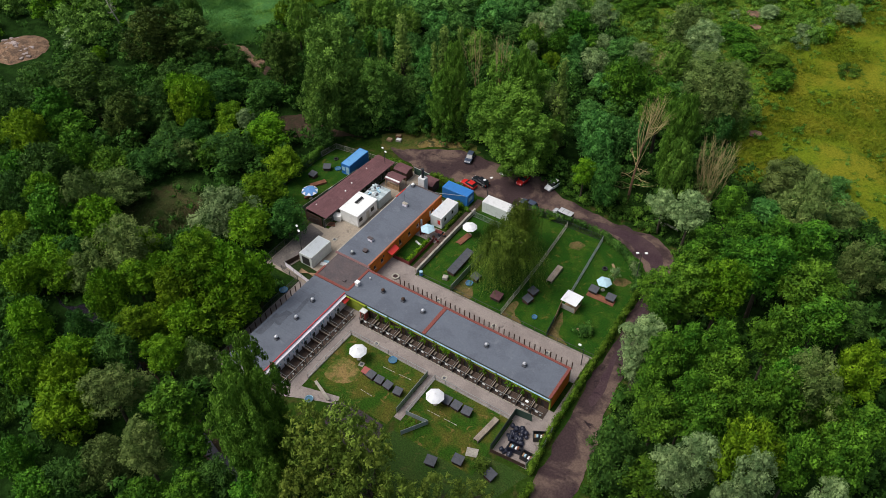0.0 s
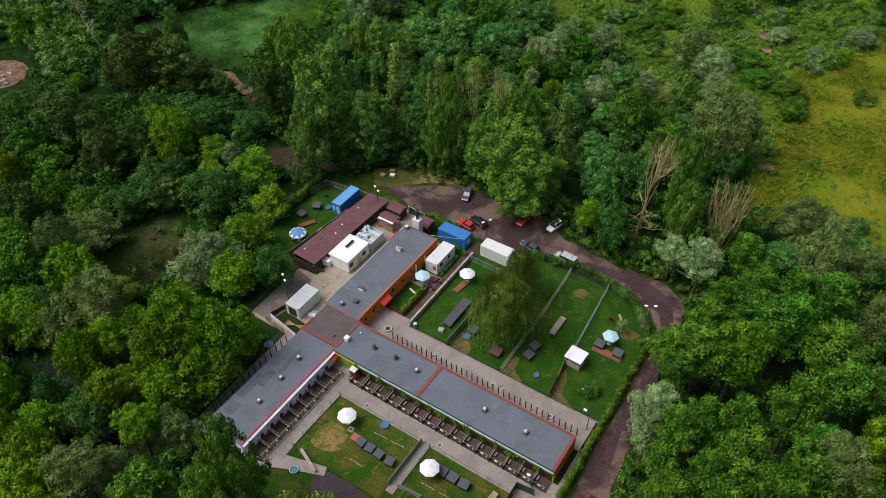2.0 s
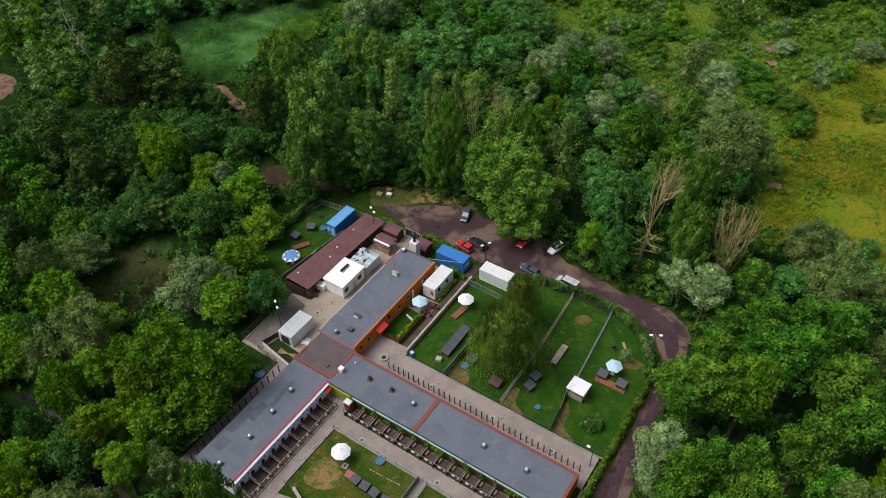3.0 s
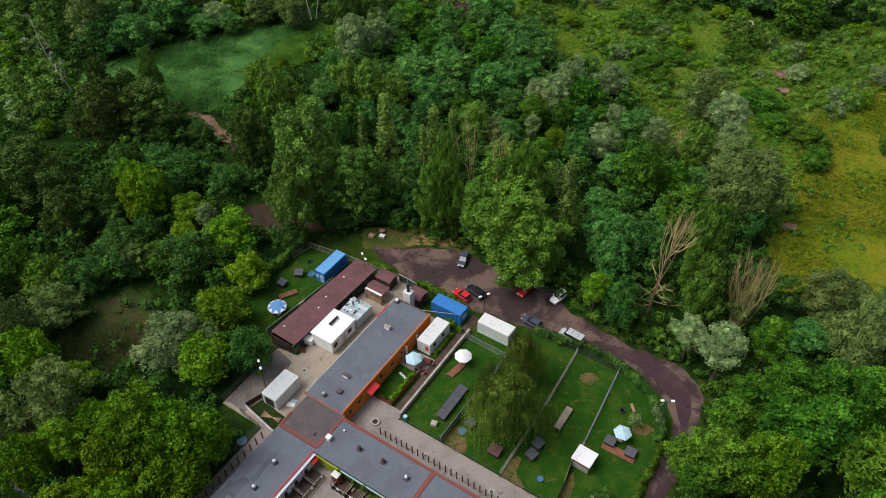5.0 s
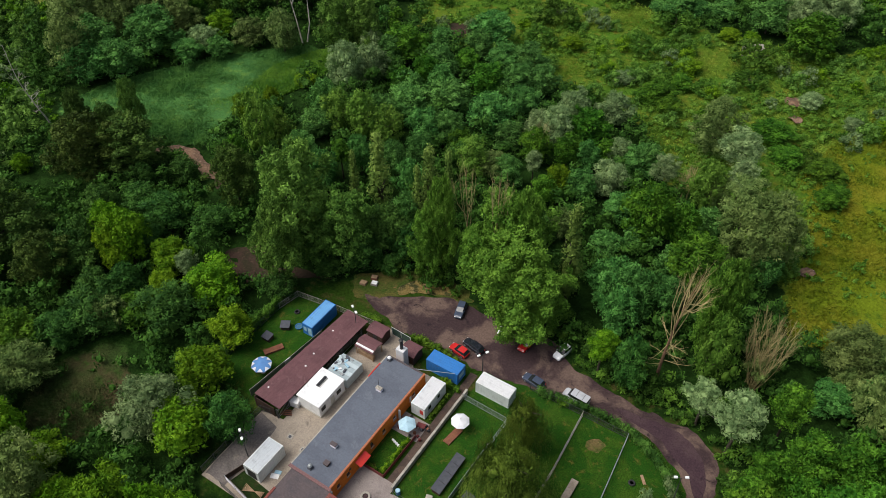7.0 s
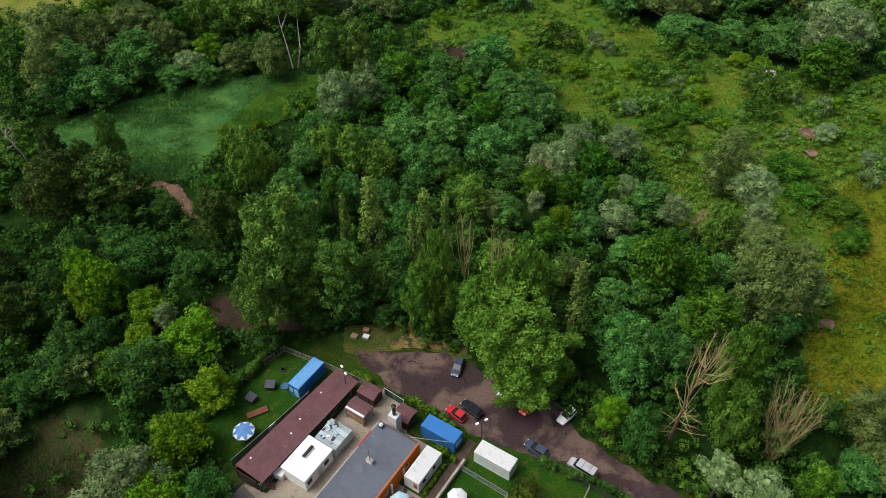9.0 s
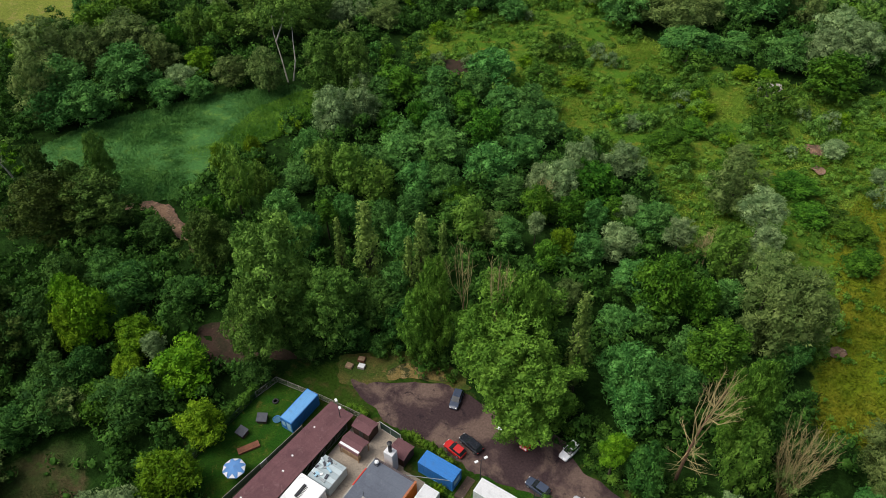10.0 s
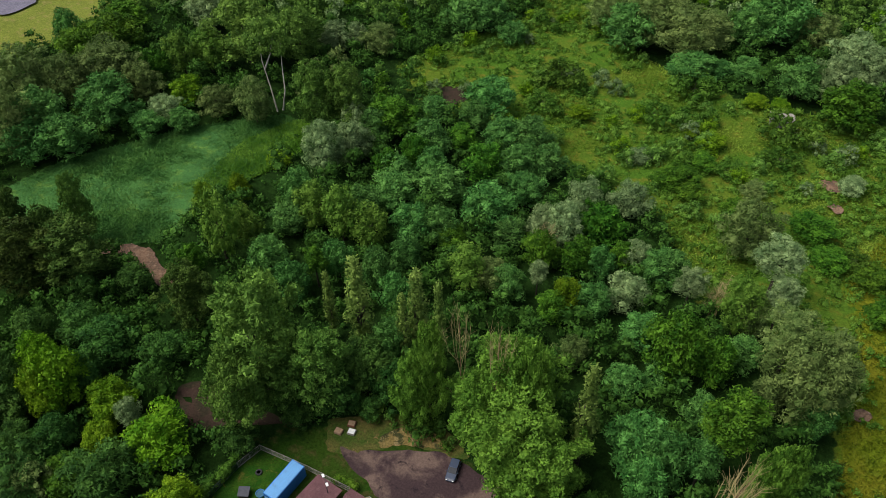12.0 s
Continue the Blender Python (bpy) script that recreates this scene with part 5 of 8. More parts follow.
def hut(name, x, y, sx, sy, h, rise, label, strip=False, turn=0.0, wall=BROWN_BOARD, roof=BROWN_ROOF, openside=False):
    ob = thing(name, label, "hut", (x, y, 0.05), turn)
    if openside:
        for a in (-1, 1):
            for b in (-1, 1):
                part("post", box(a * (sx / 2 - 0.2) - 0.07, a * (sx / 2 - 0.2) + 0.07, b * (sy / 2 - 0.2) - 0.07, b * (sy / 2 - 0.2) + 0.07, 0, h), TAN_WOOD, ob)
        part("counter", Shape().soft_box(-sx / 2 + 0.3, sx / 2 - 0.3, -sy / 2 + 0.3, -sy / 2 + 0.9, 0, 0.9, 0.03), TAN_WOOD, ob)
    else:
        part("body", box(-sx / 2 + 0.15, sx / 2 - 0.15, -sy / 2 + 0.15, sy / 2 - 0.15, 0, h), wall, ob)
        part("door", box(-0.4, 0.4, -sy / 2 + 0.1, -sy / 2 + 0.148, 0.05, min(h - 0.15, 1.9)), DARK_INSIDE, ob)
    for side in (-1, 1):
        n = 5
        for i in range(n):
            a, b = i / n, (i + 1) / n
            y0, y1 = side * sy / 2 * (1 - a), side * sy / 2 * (1 - b)
            z0, z1 = h + rise * a, h + rise * b
            q = [(-sx / 2, y0, z0 + 0.05), (sx / 2, y0, z0 + 0.05), (sx / 2, y1, z1 + 0.02), (-sx / 2, y1, z1 + 0.02)]
            q += [(px_, py_, pz_ - 0.1) for px_, py_, pz_ in q]
            f = [(0, 1, 2, 3), (7, 6, 5, 4), (4, 5, 1, 0), (5, 6, 2, 1), (6, 7, 3, 2), (7, 4, 0, 3)]
            part("shingle_course", Shape().add(q, f if side < 0 else [tuple(reversed(t)) for t in f]), roof, ob)
    if strip:
        part("ridge_strip", Shape().soft_box(-sx / 2 + 0.1, sx / 2 - 0.1, -sy / 2 + 0.25, -sy / 2 + 0.6, h + rise * 0.25, h + rise * 0.35 + 0.1, 0.02), WHITE, ob, "white board along the eaves")
    return ob


hut("gazebo", -12.5, 32.2, 3.8, 2.9, 2.2, 0.5, "open brown-roofed shelter with a white eaves board", strip=True, openside=True)
hut("garden_shed", -13.1, 35.8, 3.4, 2.6, 2.1, 0.45, "brown wooden shed with a shingle roof")
hut("garden_shed", -5.9, 35.3, 3.0, 2.9, 2.1, 0.45, "brown wooden shed with a shingle roof")
timber = thing("timber_stack", "heap of dark red-brown boards and a trolley", "timber", (-16.2, 15.2, 0.05), 25)
for k in range(7):
    part("board", Shape().box(-1.0 + 0.1 * k, 1.0 - 0.05 * k, -0.5 + 0.16 * k, -0.36 + 0.16 * k, 0.04 * k, 0.04 * k + 0.05), RED_WOOD if k % 2 else BROWN_BOARD, timber)
pen_logs = thing("pole_stack", "loose wooden poles lying in a small pen", "poles", (-11.0, 2.2, 0.05), 10)
for k in range(7):
    part("pole", Shape().tube((-1.8, -0.5 + 0.2 * k, 0.08), (1.6, 0.4 - 0.15 * k, 0.35), 0.05), TAN_WOOD, pen_logs)
sheet_ = thing("foam_board", "white and light blue foam boards lying in the yard", "board", (-10.2, 6.0, 0.05), 20)
part("white_board", Shape().box(-0.7, 0.6, -0.6, 0.2, 0.0, 0.08), WHITE, sheet_)
part("blue_board", Shape().box(-0.3, 0.7, 0.25, 0.8, 0.0, 0.1), SKY_BLUE, sheet_)

shade = thing("shade_shelter", "shelter with a white sheet roof on grey walls", "shelter", (33.8, 21.6, 0.03), -2)
part("roof", Shape().soft_box(-1.55, 1.55, -1.45, 1.45, 2.2, 2.32, 0.03), CANVAS, shade)
for a in (-1, 1):
    for b in (-1, 1):
        part("post", box(a * 1.3 - 0.05, a * 1.3 + 0.05, b * 1.2 - 0.05, b * 1.2 + 0.05, 0, 2.2), TAN_WOOD, shade)
part("side_panel", box(-1.25, 1.25, -1.16, -1.12, 0.05, 1.2), GREY_WALL, shade)
part("floor_boards", box(-1.2, 1.25, -1.1, 1.1, 0.0, 0.12), TAN_WOOD, shade)

# ---- furniture of the pens ----


def dog_house(x, y, turn=0.0, roof=SLATE, wall=BROWN_BOARD, size=1.0, label="wooden dog house with a sloping grey felt roof"):
    ob = thing("dog_house", label, "dog house", (x, y, 0.04), turn, "dog houses on the lawns")
    w, d = 0.72 * size, 0.62 * size
    part("body", Shape().add([(-w, -d, 0), (w, -d, 0), (w, d, 0), (-w, d, 0), (-w, -d, 0.75), (w, -d, 0.75), (w, d, 0.95), (-w, d, 0.95)], [(3, 2, 1, 0), (4, 5, 6, 7), (0, 1, 5, 4), (1, 2, 6, 5), (2, 3, 7, 6), (3, 0, 4, 7)]), wall, ob)
    part("roof", Shape().add([(-w - 0.12, -d - 0.15, 0.74), (w + 0.12, -d - 0.15, 0.74), (w + 0.12, d + 0.12, 0.99), (-w - 0.12, d + 0.12, 0.99), (-w - 0.12, -d - 0.15, 0.8), (w + 0.12, -d - 0.15, 0.8), (w + 0.12, d + 0.12, 1.05), (-w - 0.12, d + 0.12, 1.05)], [(3, 2, 1, 0), (4, 5, 6, 7), (0, 1, 5, 4), (1, 2, 6, 5), (2, 3, 7, 6), (3, 0, 4, 7)]), roof, ob)
    # near-black patch on the solid wall, painted as an unlit doorway
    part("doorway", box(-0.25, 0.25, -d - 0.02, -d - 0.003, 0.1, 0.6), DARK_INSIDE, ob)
    part("skid", box(-w, w, -d * 0.5, -d * 0.2, -0.04, -0.003), TAN_WOOD, ob)


for x, y, a in ((13.5, -10.3, -4), (15.25, -10.4, 3), (17.05, -10.5, -5), (19.1, -10.6, 6)):
    dog_house(x, y, a, size=0.84)
dog_house(12.3, -10.2, roof=plain("red_felt", (0.27, 0.06, 0.05)), wall=RED_WOOD, size=0.7, label="small wooden dog house with a red roof")
for x, a in ((26.6, 2), (28.45, -3), (30.4, 4)):
    dog_house(x, -7.7, a, size=0.94)
for x, y, a in ((30.6, -18.1, 10), (33.9, -15.7, 5), (39.2, -15.2, 80), (16.0, 18.1, 85), (26.6, 20.7, 78), (26.7, 18.5, 78), (35.6, 27.1, 0), (39.0, 26.9, 0), (-29.2, 25.1, 0), (-28.3, 28.7, 30)):
    dog_house(x, y, a)
dog_house(21.7, 16.1, 0, BROWN_ROOF, size=1.2, label="wooden dog house with a brown shingle roof")
for y in (17.2, 19.0, 20.8, 22.6):
    dog_house(11.5, y, 90, size=1.05)
block = thing("straw_bale", "weathered straw-coloured block beside the dog houses", "bale", (11.2, 15.2, 0.04), 15)
part("body", Shape().soft_box(-0.5, 0.5, -0.45, 0.45, 0, 0.6, 0.06), CONCRETE, block)


def deck(x, y, sx, sy, turn, mat, label, z=0.22, name="wooden_ramp"):
    ob = thing(name, label, "platform", (x, y, 0.03), turn)
    n = max(3, int(sy / 0.22))
    for i in range(n):
        part("plank", Shape().box(-sx / 2, sx / 2, -sy / 2 + sy * i / n + 0.01, -sy / 2 + sy * (i + 1) / n - 0.01, z, z + 0.06), mat, ob)
    for a in (-0.42, 0.42):
        part("bearer", Shape().box(a * sx - 0.05, a * sx + 0.05, -sy / 2, sy / 2, 0, z - 0.003), mat, ob)


deck(8.4, 26.0, 1.2, 3.4, -8, RED_WOOD, "red-brown plank platform under the white parasol")
deck(37.4, 26.3, 5.2, 1.4, 0, RED_WOOD, "red-brown plank deck carrying two dog houses", z=0.1)
deck(27.7, 27.0, 1.1, 4.6, 0, GREY_WOOD, "grey-brown agility ramp on the lawn", z=0.5)
deck(34.6, -8.7, 0.9, 5.2, -8, GREY_WOOD, "tan agility ramp on the worn lawn", z=0.5)
deck(34.8, -13.2, 1.8, 1.5, 20, CONCRETE, "old wooden pallet slab on the grass", z=0.08)
deck(-26.6, 23.7, 1.1, 3.4, -30, RED_WOOD, "red-brown plank bench on the shaded lawn", z=0.35)
deck(8.6, -17.0, 4.6, 0.5, -22, CONCRETE, "pale bench at the corner of the path", z=0.4, name="bench")
deck(37.6, 17.4, 1.2, 0.4, -20, TAN_WOOD, "pale plank lying on the lawn", z=0.05)
deck(36.0, 35.0, 0.4, 1.6, 40, TAN_WOOD, "pale plank lying at the hedge", z=0.08)
deck(-25.6, 19.4, 0.5, 2.0, -10, RED_WOOD, "red-brown bench under the striped parasol", z=0.4, name="bench")


def parasol(x, y, r, h, mats, label, sides=8, scallops=False):
    ob = thing("parasol", label, "parasol", (x, y, 0.04), 11)
    rim = lambda k, rr, z: (rr * math.cos(k * math.tau / sides), rr * math.sin(k * math.tau / sides), z)
    for k in range(sides):
        s = Shape()
        steps = ((0.0, 0.0), (0.35, 0.20), (0.7, 0.36), (1.0, 0.62))
        p = [rim(k + j, max(r * f, 0.01), h + 0.1 - dz) for f, dz in steps for j in (0, 1)]
        q = [(a, b, c - 0.02) for a, b, c in p]
        s.add(p + q, [(2 * i, 2 * i + 2, 2 * i + 3, 2 * i + 1) for i in range(3)] + [(8 + 2 * i, 8 + 2 * i + 1, 8 + 2 * i + 3, 8 + 2 * i + 2) for i in range(3)] + [(6, 14, 15, 7)])
        panel_ = part("canvas_panel", s, mats[k % len(mats)], ob)
        if scallops:
            a, b, c = rim(k + 0.12, r * 0.97, h - 0.47), rim(k + 0.88, r * 0.97, h - 0.47), rim(k + 0.5, r * 0.62, h - 0.17)
            lift = [(px_, py_, pz_ + 0.03) for px_, py_, pz_ in (a, b, c)]
            part("scallop", Shape().add([a, b, c] + lift, [(2, 1, 0), (3, 4, 5), (0, 1, 4, 3), (1, 2, 5, 4), (2, 0, 3, 5)]), CANVAS, panel_, "white edge scallop")
        part("rib", Shape().tube((0, 0, h - 0.02), rim(k, r * 0.98, h - 0.56), 0.02, n=4, caps=False), DARK_STEEL, panel_)
    part("pole", Shape().tube((0, 0, 0), (0, 0, h + 0.2), 0.035), TAN_WOOD, ob)
    part("foot", Shape().tube((0, 0, 0), (0, 0, 0.12), 0.4, 0.35, 10), CONCRETE, ob)


parasol(9.4, -8.4, 1.55, 2.6, (CANVAS,), "open white parasol on the worn lawn")
parasol(25.2, -8.9, 1.55, 2.6, (CANVAS,), "open white parasol beside the dog houses")
parasol(8.6, 27.8, 1.5, 2.6, (CANVAS,), "open white parasol over a plank platform")
parasol(2.0, 22.9, 1.5, 2.6, (PALE_BLUE,), "open pale blue parasol on the patio", 6)
parasol(36.8, 28.5, 1.45, 2.6, (PALE_BLUE,), "open pale blue parasol on the lawn", 6)
parasol(-24.9, 19.3, 1.75, 2.5, (plain("blue_canvas", (0.10, 0.24, 0.50), rough=0.9),), "blue parasol with white scallops round its edge", 8, True)


def basin(x, y, r, mat, label):
    ob = thing("water_basin", label, "basin", (x, y, 0.04))
    ring = lambda rr, z: [(rr * math.cos(k * math.tau / 14), rr * math.sin(k * math.tau / 14), z) for k in range(14)]
    part("shell", Shape().loft([ring(r * 0.9, 0), ring(r, 0.28), ring(r * 0.92, 0.28), ring(r * 0.85, 0.06)]), mat, ob)
    part("water", Shape().loft([ring(r * 0.86, 0.1), ring(r * 0.88, 0.16)]), plain("basin_water", (0.06, 0.14, 0.2), rough=0.08, spec=0.6), ob)


POOL = plain("blue_plastic", (0.05, 0.20, 0.42), rough=0.4)
for x, y, r in ((14.4, -5.6, 0.75), (29.6, 15.8, 0.5), (15.6, 16.5, 0.7), (-11.9, -3.5, 0.8), (7.8, -19.3, 0.7), (-26.4, 30.0, 0.7)):
    basin(x, y, r, POOL if r != 0.7 or y > 10 else SKY_BLUE, "round blue plastic dog pool")
barrel = thing("barrel", "blue plastic barrel at the corner of the pen", "barrel", (6.9, 13.5, 0.04))
part("body", Shape().tube((0, 0, 0), (0, 0, 0.95), 0.34, 0.36, 12), POOL, barrel)
part("lid", Shape().tube((0, 0, 0.95), (0, 0, 1.0), 0.37, 0.33, 12), SKY_BLUE, barrel)
planter = thing("round_planter", "round concrete planter in the paved square", "planter", (3.2, 10.5, 0.05))
ring = lambda rr, z, n=16: [(rr * math.cos(k * math.tau / n), rr * math.sin(k * math.tau / n), z) for k in range(n)]
part("ring", Shape().loft([ring(0.75, 0), ring(0.75, 0.25), ring(0.45, 0.25), ring(0.45, 0.05)]), CONCRETE, planter)
part("soil", Shape().loft([ring(0.44, 0.05), ring(0.43, 0.2)]), DIRT, planter)
for x, y in ((13.2, 9.9), (24.6, 10.2), (35.2, 10.0), (9.9, -4.2), (23.6, -3.9), (-9.6, 11.5), (-12.8, 12.2), (10.5, -9.1)):
    lid = thing("drain_cover", "square concrete drain cover set in the ground", "drain cover", (x, y, 0.05), 8)
    part("slab", Shape().soft_box(-0.45, 0.45, -0.45, 0.45, 0, 0.08, 0.02), CONCRETE, lid)
    part("grate", Shape().tube((0, 0, 0.083), (0, 0, 0.1), 0.25, n=12), SLATE, lid)
patio = thing("patio_table", "low patio table beside the pale blue parasol", "table", (3.4, 24.6, 0.05), 10)
part("tabletop", Shape().soft_box(-0.7, 0.7, -0.45, 0.45, 0.68, 0.74, 0.02), MAROON, patio)
for a in (-0.6, 0.6):
    for b in (-0.36, 0.36):
        part("leg", box(a - 0.04, a + 0.04, b - 0.04, b + 0.04, 0, 0.678), BROWN_BOARD, patio)
for i in range(5):
    st = thing("garden_stone", "white painted stone in the small garden", "stone", (1.0 + 0.42 * i, 20.4 - 0.12 * i, 0.03), 20 * i)
    part("body", Shape().soft_box(-0.2, 0.2, -0.15, 0.17, 0, 0.28, 0.06), WHITE, st)
rng_ = random.Random(9)
for i in range(14):
    it = thing(rng_.choice(("flower_pot", "crate")), "small dark pot or crate on the patio", "clutter", (rng_.uniform(0.2, 5.0), rng_.uniform(22.3, 25.6), 0.05), rng_.uniform(0, 90))
    part("body", Shape().soft_box(-0.2, 0.2, -0.16, 0.16, 0, rng_.uniform(0.25, 0.7), 0.03), rng_.choice((MAROON, BLACK, RED_WOOD, SLATE)), it)

# ---- lamp posts ----


def lamp_post(x, y, h, turn, heads=2):
    ob = thing("street_lamp", "dark street lamp post with white lamp heads", "street lamp", (x, y, 0), turn, "street lamps")
    part("pole", Shape().tube((0, 0, 0), (0, 0, h), 0.09, 0.05, 8), DARK_STEEL, ob)
    for k in range(heads):
        a = 1 if k == 0 else -1
        part("arm", Shape().tube((0, 0, h - 0.1), (a * 0.65, 0, h + 0.1), 0.035), DARK_STEEL, ob)
        part("lamp_head", Shape().soft_box(min(a * 0.5, a * 1.05), max(a * 0.5, a * 1.05), -0.18, 0.18, h + 0.05, h + 0.22, 0.05), LAMP_WHITE, ob)


lamp_post(40.9, 33.7, 7.2, 30)
lamp_post(-17.0, 34.6, 6.0, -30)
lamp_post(6.3, 38.2, 6.0, 60)
lamp_post(-15.85, 6.1, 6.0, -35)
lamp_post(41.1, 10.9, 4.6, 180, 1)
lamp_post(38.9, -2.6, 3.2, 180, 1)

# ---- cars ----


def car(x, y, turn, paint, label, length=4.2, height=1.45, van=False):
    ob = thing("van" if van else "car", label, "van" if van else "car", (x, y, 0.05), turn, "parked cars")
    ob.scale = (0.9, 0.9, 0.9)
    L, w = length / 2, 0.88

    def section(px_, half, lo, hi, inset=0.12):
        return [(px_, -half, lo), (px_, half, lo), (px_, half, hi - inset), (px_, half - inset, hi), (px_, -half + inset, hi), (px_, -half, hi - inset)]
    if van:
        rows = ((-L, 0.8, 0.35, 0.8), (-L + 0.15, w, 0.25, 1.0), (L - 1.1, w, 0.22, 1.0), (L - 0.3, 0.85, 0.25, 0.95), (L, 0.7, 0.35, 0.7))
        roof = ((-L + 0.1, 0.78), (-L + 0.25, 0.8), (L - 1.6, 0.8), (L - 1.0, 0.72))
    else:
        rows = ((-L, 0.74, 0.38, 0.72), (-L + 0.2, 0.86, 0.24, 0.92), (-0.6, w, 0.2, 0.95), (L - 1.35, w, 0.2, 0.93), (L - 0.35, 0.84, 0.24, 0.80), (L, 0.66, 0.36, 0.62))
        roof = ((-L + 0.45, 0.62), (-L + 0.85, 0.66), (L - 2.15, 0.66), (L - 1.95, 0.64))
    part("body", Shape().loft([section(*r) for r in rows]), paint, ob)
    base = 0.93
    lower = ((-L + 0.08, 0.78), (L - (0.85 if van else 1.2), 0.76))
    cab = [[(lower[0][0], -0.78, base - 0.06), (lower[0][0], 0.78, base - 0.06), (roof[0][0], roof[0][1], height - 0.05), (roof[0][0], -roof[0][1], height - 0.05)],
           [(roof[1][0], -0.8, base - 0.06), (roof[1][0], 0.8, base - 0.06), (roof[1][0], roof[1][1], height - 0.02), (roof[1][0], -roof[1][1], height - 0.02)],
           [(roof[2][0], -0.8, base - 0.06), (roof[2][0], 0.8, base - 0.06), (roof[2][0], roof[2][1], height - 0.02), (roof[2][0], -roof[2][1], height - 0.02)],
           [(lower[1][0], -0.74, base - 0.06), (lower[1][0], 0.74, base - 0.06), (lower[1][0] - 0.06, 0.70, base), (lower[1][0] - 0.06, -0.70, base)]]
    part("cabin_glass", Shape().loft(cab), GLASS, ob)
    part("roof", Shape().soft_box(roof[0][0] - 0.02, roof[2][0] + 0.05, -roof[1][1] - 0.02, roof[1][1] + 0.02, height - 0.04, height + 0.03, 0.03), paint, ob)
    if van:
        for k in range(2):
            part("roof_bar", box(-L + 1.0 + 1.3 * k, -L + 1.06 + 1.3 * k, -0.7, 0.7, height + 0.033, height + 0.08), DARK_STEEL, ob)
    for px_ in (-L + 0.75, L - 0.8):
        for side in (-1, 1):
            wheel = part("wheel", Shape().tube((px_, side * 0.72, 0.31), (px_, side * 0.91, 0.31), 0.31, n=12), TYRE, ob)
            part("rim", Shape().tube((px_, side * 0.913, 0.31), (px_, side * 0.925, 0.31), 0.19, n=10), STEEL, wheel)
    for side in (-1, 1):
        part("headlight", Shape().soft_box(L - 0.2, L - 0.02, side * 0.55 - 0.14, side * 0.55 + 0.14, 0.55, 0.68, 0.03), LAMP_WHITE, ob)
        part("tail_light", Shape().soft_box(-L - 0.01, -L + 0.12, side * 0.62 - 0.1, side * 0.62 + 0.1, 0.6, 0.78, 0.02), RED, ob)
        part("mirror", Shape().soft_box(L - 1.65, L - 1.5, side * 0.96 - 0.08, side * 0.96 + 0.08, 0.9, 1.02, 0.02), paint, ob)


def paint(name, col):
    return plain(name, col, rough=0.25, spec=0.6, spread=0.06)


WHITE_CAR, BLACK_CAR, RED_CAR, SILVER_CAR, BLUE_CAR = paint("white_car_paint", (0.90, 0.90, 0.90)), paint("black_car_paint", (0.012, 0.014, 0.02)), paint("red_car_paint", (0.5, 0.02, 0.018)), paint("silver_car_paint", (0.42, 0.43, 0.45)), paint("blue_grey_car_paint", (0.05, 0.065, 0.10))
car(0.3, 40.6, 172, RED_CAR, "red hatchback parked beside the blue container", 4.0)
car(1.9, 42.7, 168, BLACK_CAR, "black estate car parked in the dirt lot", 4.5)
car(15.2, 49.7, 258, WHITE_CAR, "white hatchback parked at the edge of the wood", 4.1, 1.5)
car(9.2, 47.9, 265, RED_CAR, "red car half hidden under a tall tree", 4.0)
car(4.6, 49.0, 262, WHITE_CAR, "white car half hidden under a tall tree", 4.1)
car(-4.4, 48.4, 285, BLUE_CAR, "dark blue car parked under the trees", 4.2)
car(14.0, 41.8, 174, BLUE_CAR, "dark blue car parked behind the hedge", 4.3)
car(21.3, 42.6, 176, SILVER_CAR, "long silver van parked along the dirt road", 4.9, 1.75, True)

# ---- rubbish yard and loose things ----
flat("rubbish_yard_floor", rect(37.1, 43.0, -11.2, -3.6), 0.06, PAVING, "stained concrete floor of the rubbish yard", "floor", 0.03)
rb = np.random.default_rng(4)
for i in range(44):
    x, y = 38.6 + rb.normal(0, 0.75) + 0.5 * (i % 3), -7.6 + rb.normal(0, 1.5)
    x, y = min(max(x, 37.5), 41), min(max(y, -10.6), -5.4)
    bag = thing("rubbish_bag", "full black rubbish bag", "rubbish bag", (x, y, 0.06), rb.uniform(0, 360), "heap of black rubbish bags")
    r = rb.uniform(0.3, 0.45)
    lift = 0.3 if i % 4 == 0 else 0
    rings = [[(r * f * (1 + 0.14 * math.sin(3 * k + i)) * math.cos(k * math.tau / 9), r * f * (1 + 0.14 * math.cos(2 * k + i)) * math.sin(k * math.tau / 9), lift + r * z) for k in range(9)] for f, z in ((0.75, 0.0), (1.05, 0.35), (0.95, 0.9), (0.5, 1.25), (0.13, 1.4), (0.2, 1.6))]
    part("sack", Shape().loft(rings), NAVY, bag)
